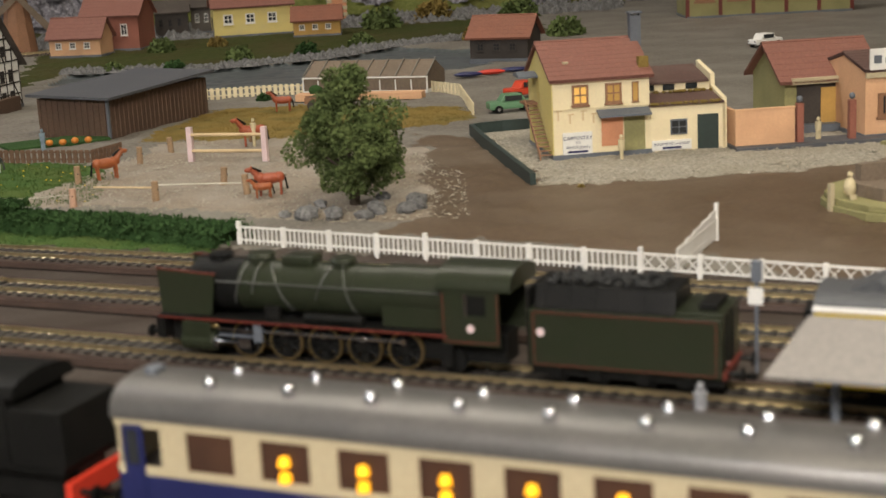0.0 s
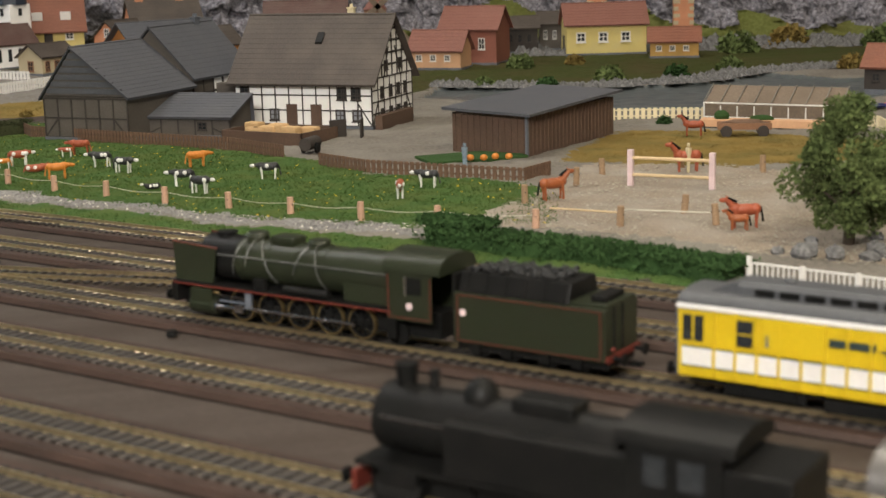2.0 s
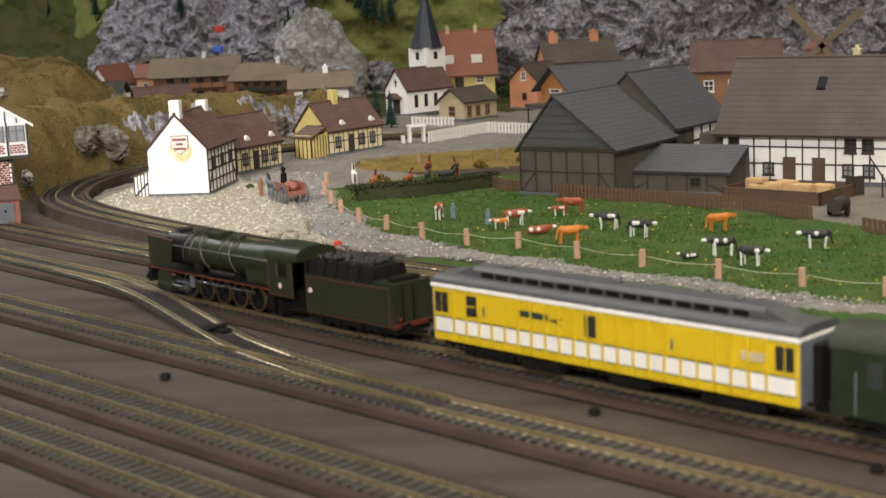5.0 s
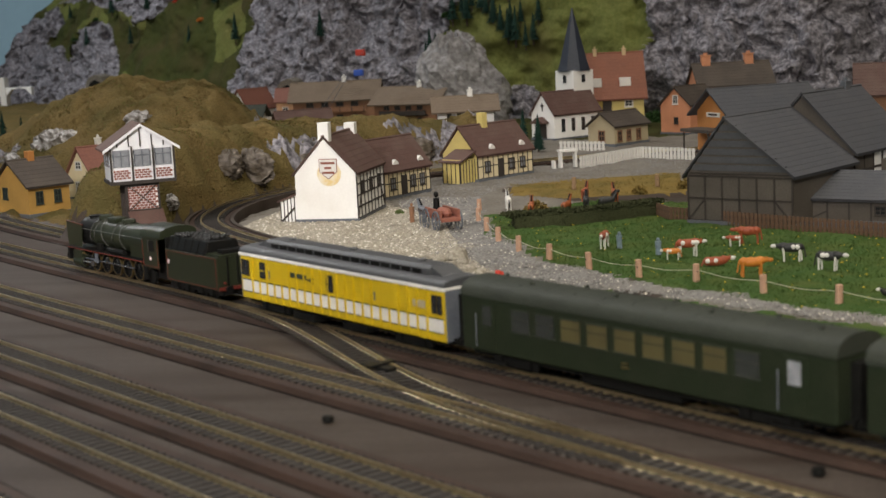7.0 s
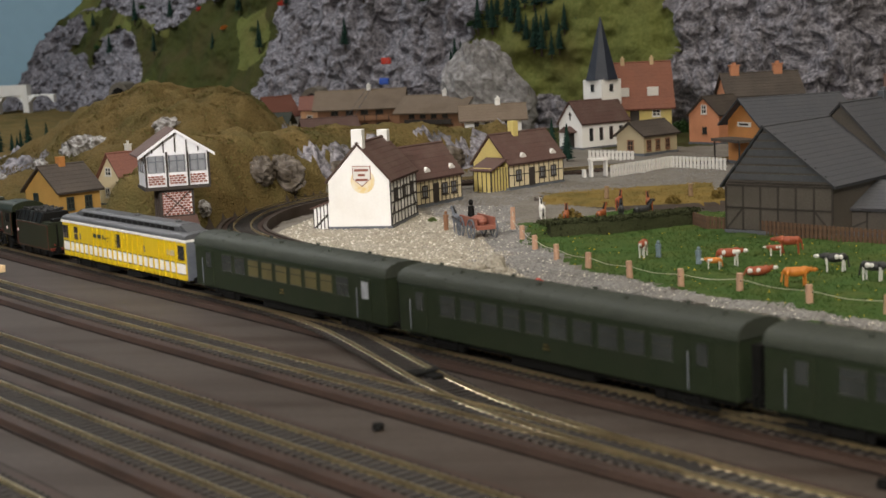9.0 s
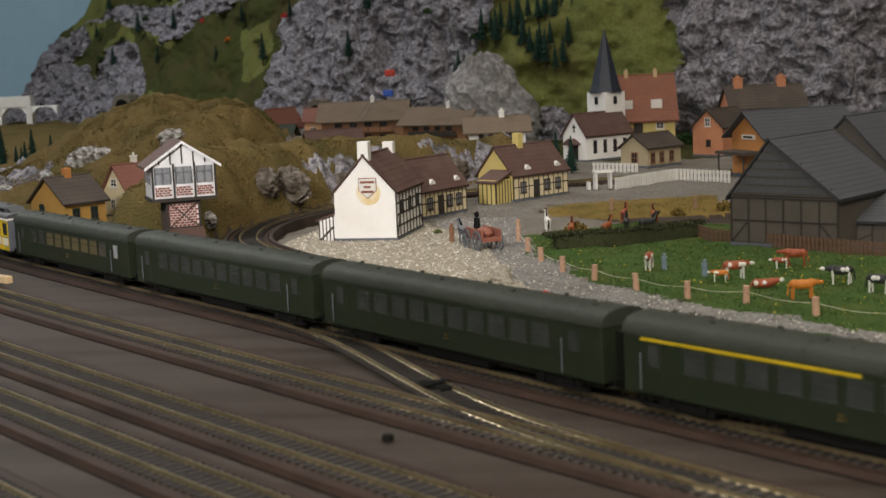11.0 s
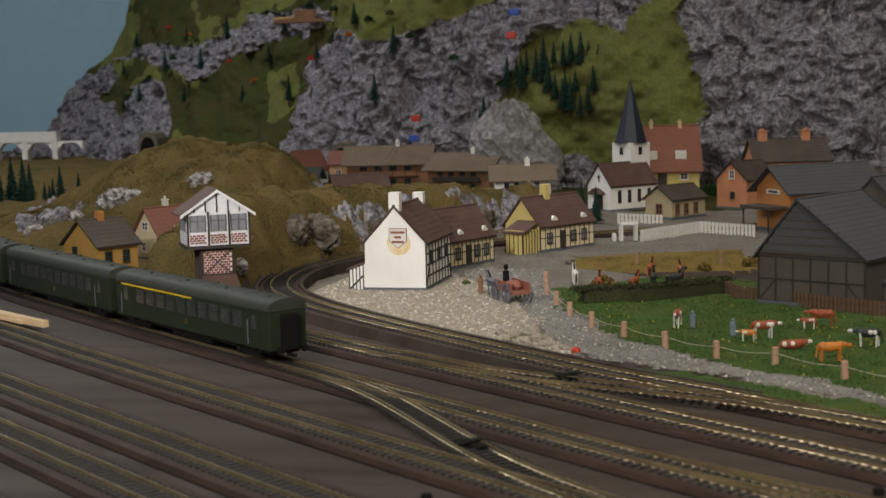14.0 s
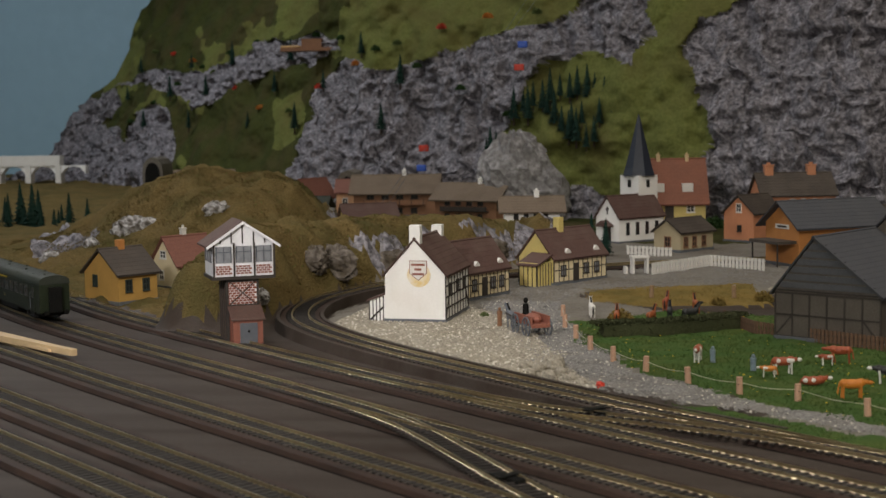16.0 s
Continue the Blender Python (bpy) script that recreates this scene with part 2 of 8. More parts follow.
PINE = mat("pine_green", (0.012, 0.032, 0.024), (0.018, 0.042, 0.03), 0.95, 500, 0.5, spec=0.1)
BARK = mat("bark", (0.07, 0.05, 0.035), (0.05, 0.036, 0.025), 0.9, 500, 0.6)
STRAW = mat("straw_bales", (0.55, 0.36, 0.17), (0.45, 0.29, 0.14), 0.9, 500, 0.6)
COWB = mat("cow_black", (0.02, 0.02, 0.02), (0.03, 0.03, 0.03), 0.5, 300, 0.1)
COWW = mat("cow_white", (0.72, 0.70, 0.65), (0.66, 0.64, 0.6), 0.5, 300, 0.1)
COWR = mat("cow_russet", (0.32, 0.075, 0.03), (0.27, 0.06, 0.025), 0.5, 300, 0.1)
COWO = mat("cow_orange", (0.55, 0.19, 0.025), (0.48, 0.16, 0.02), 0.5, 300, 0.1)
HORSEB = mat("horse_chestnut", (0.30, 0.085, 0.025), (0.24, 0.065, 0.02), 0.45, 300, 0.1)
FIGB = mat("figure_blue", (0.20, 0.27, 0.32), (0.14, 0.18, 0.21), 0.6, 300, 0.1)
FIGC = mat("figure_cream", (0.55, 0.46, 0.28), (0.5, 0.42, 0.26), 0.6, 300, 0.1)
WIRE = mat("pale_wire", (0.55, 0.52, 0.42), (0.5, 0.47, 0.38), 0.4, 300, 0.05)
CARG = mat("mint_car_paint", (0.12, 0.24, 0.13), (0.11, 0.22, 0.12), 0.3, 300, 0.05)
CARR = mat("red_car_paint", (0.55, 0.06, 0.025), (0.5, 0.055, 0.025), 0.3, 300, 0.05)
SPIRE = mat("blue_black_slate", (0.022, 0.028, 0.042), (0.016, 0.02, 0.032), 0.5, 400, 0.3)
LITWIN = glow("lit_window", (1.0, 0.42, 0.08), 2.2)
LITDIM = glow("dim_lit_window", (0.85, 0.5, 0.12), 0.08)
LAMPGLOW = glow("table_lamp_glow", (1.0, 0.42, 0.01), 1.1)


# ---- mesh helpers ----
class M:
    """Collects faces for one mesh."""

    def __init__(self):
        self.v, self.f = [], []

    def add(self, v, f):
        k = len(self.v)
        self.v += [tuple(p) for p in v]
        self.f += [tuple(i + k for i in q) for q in f]
        return self

    def box(self, x0, x1, y0, y1, z0, z1):
        v = [(x, y, z) for z in (z0, z1) for x, y in ((x0, y0), (x1, y0), (x1, y1), (x0, y1))]
        return self.add(v, [(3, 2, 1, 0), (4, 5, 6, 7), (0, 1, 5, 4), (1, 2, 6, 5), (2, 3, 7, 6), (3, 0, 4, 7)])

    def prism(self, pts, axis, a, b):
        """Outline pts in the plane across the axis, drawn out from a to b."""
        put = {"x": lambda p, q: (q, p[0], p[1]), "y": lambda p, q: (p[0], q, p[1]), "z": lambda p, q: (p[0], p[1], q)}[axis]
        n = len(pts)
        v = [put(p, a) for p in pts] + [put(p, b) for p in pts]
        return self.add(v, [tuple(range(n)), tuple(range(2 * n - 1, n - 1, -1))] + [(i, i + n, (i + 1) % n + n, (i + 1) % n) for i in range(n)])

    def cyl(self, p, q, r, r2=None, n=12):
        p, q = Vector(p), Vector(q)
        r2 = r if r2 is None else r2
        d = (q - p).normalized()
        s = d.orthogonal().normalized()
        t = d.cross(s)
        ring = [(math.cos(2 * math.pi * i / n), math.sin(2 * math.pi * i / n)) for i in range(n)]
        v = [p + (s * c + t * e) * r for c, e in ring] + [q + (s * c + t * e) * r2 for c, e in ring]
        return self.add(v, [tuple(range(n - 1, -1, -1)), tuple(range(n, 2 * n))] + [(i, (i + 1) % n, (i + 1) % n + n, i + n) for i in range(n)])

    def ball(self, c, rx, ry, rz, n=10, m=6, rough=0.0, rng=None):
        v, f = [], []
        for j in range(1, m):
            for i in range(n):
                a, b = 2 * math.pi * i / n, math.pi * j / m
                k = 1 + (rng.uniform(-rough, rough) if rng else 0)
                v.append((c[0] + k * rx * math.sin(b) * math.cos(a), c[1] + k * ry * math.sin(b) * math.sin(a), c[2] + k * rz * math.cos(b)))
        v += [(c[0], c[1], c[2] + rz), (c[0], c[1], c[2] - rz)]
        top, low = len(v) - 2, len(v) - 1
        for j in range(m - 2):
            for i in range(n):
                f.append((j * n + i, (j + 1) * n + i, (j + 1) * n + (i + 1) % n, j * n + (i + 1) % n))
        f += [(top, i, (i + 1) % n) for i in range(n)] + [(low, (m - 2) * n + (i + 1) % n, (m - 2) * n + i) for i in range(n)]
        return self.add(v, f)

    def ring(self, r0, r1, y0, y1, n=24):
        """A closed tyre-like ring about the y axis."""
        v = [(r * math.cos(2 * math.pi * i / n), y, r * math.sin(2 * math.pi * i / n)) for i in range(n) for r, y in ((r0, y0), (r1, y0), (r1, y1), (r0, y1))]
        return self.add(v, [(4 * i + j, 4 * i + (j + 1) % 4, 4 * ((i + 1) % n) + (j + 1) % 4, 4 * ((i + 1) % n) + j) for i in range(n) for j in range(4)])

    def tube(self, pts, r, n=6):
        """One bent pipe along the points."""
        pts, v = [Vector(p) for p in pts], []
        for i, p in enumerate(pts):
            d = (pts[min(i + 1, len(pts) - 1)] - pts[max(i - 1, 0)]).normalized()
            a = d.cross(Vector((1, 0.2, 0.1))).normalized()
            b = d.cross(a)
            v += [p + (a * math.cos(2 * math.pi * k / n) + b * math.sin(2 * math.pi * k / n)) * r for k in range(n)]
        f = [(i * n + k, i * n + (k + 1) % n, (i + 1) * n + (k + 1) % n, (i + 1) * n + k) for i in range(len(pts) - 1) for k in range(n)]
        return self.add(v, f + [tuple(range(n)), tuple(range(len(v) - 1, len(v) - n - 1, -1))])

    def lattice(self, xs, zs, solid, put):
        """One connected slab of grid cells with holes; put(a, z, depth 0 or 1) gives the place."""
        index = {}

        def vert(i, j, d):
            if (i, j, d) not in index:
                index[i, j, d] = len(self.v)
                self.v.append(put(xs[i], zs[j], d))
            return index[i, j, d]
        full = lambda i, j: 0 <= i < len(xs) - 1 and 0 <= j < len(zs) - 1 and solid(i, j)
        for i in range(len(xs) - 1):
            for j in range(len(zs) - 1):
                if not full(i, j):
                    continue
                c = [(i, j), (i + 1, j), (i + 1, j + 1), (i, j + 1)]
                self.f.append(tuple(vert(*p, 1) for p in c))
                for k, (di, dj) in enumerate(((0, -1), (1, 0), (0, 1), (-1, 0))):
                    if not full(i + di, j + dj):
                        p, q = c[k], c[(k + 1) % 4]
                        self.f.append((vert(*p, 1), vert(*p, 0), vert(*q, 0), vert(*q, 1)))
        return self


def mesh(name, m, material, bevel=0.0, smooth=False):
    me = bpy.data.meshes.new(name)
    me.from_pydata(m.v, [], m.f)
    bm = bmesh.new()
    bm.from_mesh(me)
    bmesh.ops.recalc_face_normals(bm, faces=bm.faces)
    if bevel:
        edges = [e for e in bm.edges if len(e.link_faces) == 2 and e.calc_face_angle() > 0.6]
        bmesh.ops.bevel(bm, geom=edges, offset=bevel, segments=2, profile=0.6, affect="EDGES", clamp_overlap=True)
    bm.to_mesh(me)
    bm.free()
    me.materials.append(material)
    if smooth:
        me.shade_smooth()
        me.set_sharp_from_angle(angle=radians(40))
    return me


def part(name, m, material, parent=None, label="", bevel=0.0, smooth=False):
    ob = new(name, mesh(name, m, material, bevel, smooth))
    ob.parent = parent
    return tagged(ob, label) if label else ob


def thing(name, label, category, m=None, group="", kind=""):
    ob = new(name)
    ob.empty_display_size = 0.02
    if m is not None:
        ob.matrix_world = m
    return tagged(ob, label, category, group, kind)


def solo(name, m, material, label, category, place=None, bevel=0.0, smooth=False, group="", kind=""):
    ob = new(name, mesh(name, m, material, bevel, smooth))
    if place is not None:
        ob.matrix_world = place
    return tagged(ob, label, category, group, kind)


def lattice(x, y, seed):
    """Smooth value noise in -1..1 for arrays."""
    rng = np.random.RandomState(seed)
    table = rng.uniform(-1, 1, (64, 64))
    xi, yi = np.floor(x).astype(int), np.floor(y).astype(int)
    fx, fy = x - xi, y - yi
    fx, fy = fx * fx * (3 - 2 * fx), fy * fy * (3 - 2 * fy)
    g = lambda a, b: table[a % 64, b % 64]
    return (g(xi, yi) * (1 - fx) + g(xi + 1, yi) * fx) * (1 - fy) + (g(xi, yi + 1) * (1 - fx) + g(xi + 1, yi + 1) * fx) * fy


def fractal(x, y, scale, seed, octaves=4):
    return sum(lattice(x * scale * 2 ** k, y * scale * 2 ** k, seed + k) * 0.5 ** k for k in range(octaves))


def inside(x, y, poly):
    hit = np.zeros(np.shape(x), bool)
    for (ax, ay), (bx, by) in zip(poly, poly[1:] + poly[:1]):
        cross = (ay > y) != (by > y)
        hit ^= cross & (x < (bx - ax) * (y - ay) / ((by - ay) or 1e-9) + ax)
    return hit

# ---- ground: one sheet with its zones ----
MEADOW = [(0.40, 0.775), (0.32, 0.786), (0.225, 0.845), (0.138, 0.917), (0.054, 1.0), (-0.026, 1.08), (-0.10, 1.19), (-0.15, 1.33), (-0.165, 1.46),
          (-0.06, 1.56), (0.06, 1.50), (0.04, 1.40), (0.13, 1.31), (0.245, 1.16), (0.31, 1.035), (0.42, 0.945), (0.43, 0.88)]
SANDLOT = [(0.345, 0.80), (0.38, 0.765), (0.44, 0.70), (0.53, 0.60), (0.60, 0.57), (0.655, 0.72), (0.66, 0.90), (0.60, 0.985), (0.49, 1.02), (0.43, 0.93)]
DRYLOT = [(0.47, 1.04), (0.60, 0.97), (0.76, 0.965), (0.79, 1.06), (0.66, 1.19), (0.57, 1.22)]
YARD = [(0.52, 0.565), (0.60, 0.50), (0.72, 0.30), (1.2, -0.1), (1.5, 0.35), (0.94, 0.60), (0.80, 0.605), (0.68, 0.645), (0.72, 0.86), (0.69, 0.92), (0.63, 0.75), (0.59, 0.60)]
LOT = [(0.68, 0.643), (0.745, 0.615), (0.85, 0.59), (0.94, 0.595), (1.3, 0.5), (1.3, 0.75), (0.80, 0.90), (0.725, 0.885)]
PATHG = [(0.38, 0.765), (0.30, 0.765), (0.212, 0.818), (0.11, 0.915), (-0.014, 1.03), (-0.084, 1.08), (-0.12, 1.105), (-0.185, 1.18), (-0.20, 1.30), (-0.24, 1.45), (-0.28, 1.62), (-0.20, 1.62),
         (-0.165, 1.42), (-0.11, 1.20), (-0.03, 1.085), (0.05, 1.005), (0.135, 0.92), (0.225, 0.85), (0.33, 0.79)]
PEB = [(-0.404, 1.44), (-0.348, 1.318), (-0.251, 1.206), (-0.185, 1.15), (-0.13, 1.118), (-0.17, 1.25), (-0.2, 1.4), (-0.25, 1.52), (-0.30, 1.60), (-0.39, 1.56)]
ROADP = [(-0.30, 1.60), (-0.20, 1.58), (-0.165, 1.72), (0.03, 1.78), (0.25, 1.72), (0.25, 2.0), (0.0, 1.99), (-0.12, 1.98), (-0.23, 1.88), (-0.32, 1.70)]
FARMYARD = [(0.19, 1.26), (0.25, 1.16), (0.32, 1.05), (0.37, 1.06), (0.46, 1.12), (0.57, 1.25), (0.56, 1.5), (0.42, 1.55), (0.2, 1.5)]
PONDP = [(0.62, 1.42), (0.70, 1.34), (0.85, 1.36), (0.97, 1.42), (1.02, 1.60), (0.94, 1.74), (0.84, 1.66), (0.66, 1.64), (0.50, 1.75), (0.45, 1.62)]
BANK = [(0.40, 1.60), (0.50, 1.76), (0.66, 1.66), (0.84, 1.68), (0.95, 1.76), (1.2, 1.8), (1.3, 2.1), (0.9, 2.2), (0.5, 2.15)]
SLOPE2 = [(-0.17, 1.74), (0.03, 1.79), (0.03, 1.60), (-0.10, 1.58), (-0.16, 1.62)]
VERGE = [(0.45, 0.60), (0.35, 0.71), (0.29, 0.755), (0.212, 0.808), (0.11, 0.905), (-0.014, 1.02), (-0.084, 1.07), (-0.10, 1.045), (-0.03, 0.985), (0.10, 0.865), (0.29, 0.69), (0.42, 0.565)]


RIDGE = [(-0.530, 1.425, 0.060, 0.036), (-0.515, 1.58, 0.086, 0.050), (-0.49, 1.74, 0.082, 0.064), (-0.42, 1.88, 0.074, 0.075), (-0.27, 2.03, 0.060, 0.075)]


def hills(x, y):
    """Height of the modelled hills over the baseboard."""
    z = 0.126 * np.exp(-(((x + 0.67) / np.where(x > -0.67, 0.115, 0.24)) ** 2 + ((y - 2.12) / 0.18) ** 2) ** 1.3)
    z = z + 0.016 * np.exp(-(((x + 1.10) / 0.26) ** 2 + ((y - 2.15) / 0.22) ** 2))
    # ridge behind the curve
    for (ax, ay, ah, aw), (bx, by, bh, bw) in zip(RIDGE, RIDGE[1:]):
        t = np.clip(((x - ax) * (bx - ax) + (y - ay) * (by - ay)) / ((bx - ax) ** 2 + (by - ay) ** 2), 0, 1)
        d = np.hypot(x - ax - (bx - ax) * t, y - ay - (by - ay) * t)
        z = np.maximum(z, (ah + (bh - ah) * t) * np.exp(-(d / (aw + (bw - aw) * t)) ** 4))
    return z * (1 + 0.16 * fractal(x, y, 9, 31))


def ground_z(x, y):
    x, y = np.asarray(x, float), np.asarray(y, float)
    return hills(x, y)


def axis_lines(lo, hi, a, b, fine, coarse):
    return np.concatenate([np.arange(lo, a, coarse), np.arange(a, b, fine), np.arange(b, hi + coarse, coarse)])


def build_ground():
    xs = axis_lines(-3.2, 2.8, -1.1, 1.02, 0.0055, 0.03)
    ys = axis_lines(-0.9, 5.2, 0.30, 2.2, 0.006, 0.025)
    gx, gy = np.meshgrid(xs, ys)
    u, n = gx * UX + gy * UY, -gx * UY + gy * UX
    jx = gx + 0.010 * fractal(gx, gy, 30, 5)
    jy = gy + 0.010 * fractal(gx, gy, 30, 9)
    zone = np.zeros(gx.shape, int)  # 0 earth
    zone[:] = 8
    zone[(gy > 2.3)] = 10
    edge = np.where(u > -0.72, 0.722, 0.722 + 0.0 * u)
    zone[n < edge] = 0
    curve_in = inside(gx, gy, [(-0.105, 1.09), (-0.2, 1.165), (-0.31, 1.285), (-0.38, 1.375), (-0.415, 1.45), (-0.42, 1.53), (-0.38, 1.66), (-0.2, 1.7), (0.2, 1.2)])
    zone[(u < -0.72) & (gx > -1.6) & (gy < 1.72) & ~curve_in & (n < 1.25)] = 0
    zone[(gx < -0.55) & (n > 0.66)] = 9
    for k, poly in ((8, ROADP), (2, SLOPE2), (1, VERGE), (3, PATHG), (4, PEB), (1, MEADOW), (5, SANDLOT), (11, FARMYARD), (2, DRYLOT), (6, YARD), (12, LOT), (7, PONDP), (10, BANK)):
        zone[inside(jx, jy, poly)] = k
    z = ground_z(gx, gy)
    zone[(z > 0.012) & (gy < 2.5)] = 9
    steep = fractal(gx, gy, 12, 77)
    zone[(z > 0.016) & (z < 0.062) & (steep > 0.42) & (gy < 2.3)] = 13
    z = z + 0.0012 * fractal(gx, gy, 60, 3) * (zone != 0) + np.where(zone == 0, -0.003, 0) + np.where(zone == 7, -0.004, 0)
    rough = (zone == 9) | (zone == 13)
    z = z + rough * 0.006 * fractal(gx, gy, 40, 13) + (zone == 13) * 0.010 * fractal(gx, gy, 70, 21)
    h, w = gx.shape
    me = bpy.data.meshes.new("ground")
    idx = np.arange(h * w).reshape(h, w)
    quads = np.stack([idx[:-1, :-1], idx[:-1, 1:], idx[1:, 1:], idx[1:, :-1]], -1).reshape(-1, 4)
    me.vertices.add(h * w)
    me.vertices.foreach_set("co", np.stack([gx, gy, z], -1).astype(np.float32).ravel())
    me.loops.add(quads.size)
    me.loops.foreach_set("vertex_index", quads.ravel().astype(np.int32))
    me.polygons.add(len(quads))
    me.polygons.foreach_set("loop_start", np.arange(0, quads.size, 4, dtype=np.int32))
    for m in (BOARD, GRASS, DRYGRASS, GRAVEL, PEBBLE, SAND, MUD, POND, ROAD, HILLM, ALPDARK, ROAD, PEBBLE, ROCK):
        me.materials.append(m)
    me.polygons.foreach_set("material_index", zone[:-1, :-1].ravel().astype(np.int32))
    me.update(calc_edges=True)
    me.shade_smooth()
    tagged(new("ground", me), "modelled landscape baseboard with meadow, gravel, sand and brown yard", "ground", kind="structure")


build_ground()

# ---- mountain ----
BASE_X = [-2.6, -1.97, -1.4, -0.71, -0.35, 0.1, 0.27, 0.8, 1.4, 2.4]
BASE_Y = [4.75, 4.62, 3.9, 3.12, 2.87, 2.64, 2.54, 2.6, 2.35, 1.75]
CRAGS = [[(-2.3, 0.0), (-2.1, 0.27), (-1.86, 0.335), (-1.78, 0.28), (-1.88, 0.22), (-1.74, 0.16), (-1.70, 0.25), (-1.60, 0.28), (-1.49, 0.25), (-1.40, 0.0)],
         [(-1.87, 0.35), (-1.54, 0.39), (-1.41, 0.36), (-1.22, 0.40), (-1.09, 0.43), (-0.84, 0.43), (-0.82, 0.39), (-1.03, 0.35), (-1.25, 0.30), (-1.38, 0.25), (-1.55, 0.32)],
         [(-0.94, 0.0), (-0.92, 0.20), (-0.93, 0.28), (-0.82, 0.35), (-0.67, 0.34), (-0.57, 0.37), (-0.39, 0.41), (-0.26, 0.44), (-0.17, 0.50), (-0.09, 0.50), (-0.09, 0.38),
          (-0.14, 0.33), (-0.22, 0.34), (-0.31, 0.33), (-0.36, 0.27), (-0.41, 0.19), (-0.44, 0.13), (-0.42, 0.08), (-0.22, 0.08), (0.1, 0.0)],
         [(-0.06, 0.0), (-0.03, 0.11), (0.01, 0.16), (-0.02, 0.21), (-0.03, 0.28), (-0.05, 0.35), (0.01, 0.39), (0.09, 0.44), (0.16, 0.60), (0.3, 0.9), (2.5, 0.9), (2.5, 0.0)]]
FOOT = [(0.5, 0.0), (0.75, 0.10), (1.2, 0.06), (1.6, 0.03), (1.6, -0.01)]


def build_mountain():
    s = np.linspace(-2.3, 2.4, 1000)
    v = np.linspace(0, 1, 250)
    gs, gv = np.meshgrid(s, v)
    by = np.interp(gs, BASE_X, BASE_Y)
    top = np.interp(gs, [-2.3, -2.12, -2.06, -1.99, -1.89, -1.86, -1.81, -1.7, -1.5, -0.6, 2.4], [0.02, 0.08, 0.24, 0.32, 0.37, 0.48, 0.60, 0.66, 0.75, 0.8, 0.8])
    z = gv * top
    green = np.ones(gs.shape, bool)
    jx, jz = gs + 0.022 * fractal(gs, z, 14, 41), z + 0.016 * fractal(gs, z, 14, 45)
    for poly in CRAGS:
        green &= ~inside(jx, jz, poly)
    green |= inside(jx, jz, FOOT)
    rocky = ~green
    back = np.where(gs < -0.9, 0.75, 0.55) * z + 0.05 * fractal(gs, z, 3.5, 51)
    n = fractal(gs * 1.7 + z * 0.5, z * 0.75, 12, 61, 5)
    back = back + rocky * (0.034 * np.abs(n) - 0.02 + 0.020 * np.abs(fractal(gs * 1.5, z * 0.8, 38, 71, 3)) + 0.008 * fractal(gs, z, 95, 75, 2)) + green * 0.02 * fractal(gs, z, 14, 81)
    x = gs + rocky * 0.012 * fractal(gs, z, 30, 91)
    zz = z + rocky * 0.006 * fractal(gs, z, 40, 95) - 0.03
    h, w = gs.shape
    me = bpy.data.meshes.new("mountain")
    idx = np.arange(h * w).reshape(h, w)
    quads = np.stack([idx[:-1, :-1], idx[:-1, 1:], idx[1:, 1:], idx[1:, :-1]], -1).reshape(-1, 4)
    me.vertices.add(h * w)
    me.vertices.foreach_set("co", np.stack([x, by + back, zz], -1).astype(np.float32).ravel())
    me.loops.add(quads.size)
    me.loops.foreach_set("vertex_index", quads.ravel().astype(np.int32))
    me.polygons.add(len(quads))
    me.polygons.foreach_set("loop_start", np.arange(0, quads.size, 4, dtype=np.int32))
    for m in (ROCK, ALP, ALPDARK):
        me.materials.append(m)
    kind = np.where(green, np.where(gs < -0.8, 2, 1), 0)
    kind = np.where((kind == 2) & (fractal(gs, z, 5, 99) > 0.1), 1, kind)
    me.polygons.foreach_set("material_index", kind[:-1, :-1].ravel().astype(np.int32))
    me.update(calc_edges=True)
    me.shade_smooth()
    tagged(new("mountain", me), "grey plaster rock mountain with green alpine slopes", "mountain", kind="structure")


build_mountain()


def build_room():
    for name, box in (("wall_north", (-4, 3, 5.25, 5.35, -0.9, 2.1)), ("wall_west", (-4.1, -4, -1.6, 5.35, -0.9, 2.1)), ("wall_east", (3, 3.1, -1.6, 5.35, -0.9, 2.1)),
                      ("wall_south", (-4.1, 3.1, -1.7, -1.6, -0.9, 2.1))):
        blue = name in ("wall_north", "wall_west")
        solo(name, M().box(*box), WALLBLUE if blue else ROOMW, "painted sky-blue backdrop wall" if blue else "plain painted room wall", "wall", kind="structure")
    solo("ceiling", M().box(-4.1, 3.1, -1.7, 5.4, 2.1, 2.2), ROOMW, "plain pale ceiling of the room", "ceiling", kind="structure")
    solo("floor", M().box(-4.1, 3.1, -1.7, 5.4, -1.0, -0.9), ROOMW, "plain floor under the model table", "floor", kind="structure")


build_room()

# ---- tracks ----
MAIN = [(0.75, 0.537), (0.4, 0.537), (0, 0.537), (-0.4, 0.537), (-0.6, 0.538), (-0.75, 0.541), (-0.9, 0.546), (-1.05, 0.550), (-1.2, 0.553), (-1.36, 0.558),
        (-1.48, 0.564), (-1.61, 0.576), (-1.8, 0.605), (-2.1, 0.665), (-2.5, 0.75), (-3.0, 0.86), (-3.4, 0.95)]


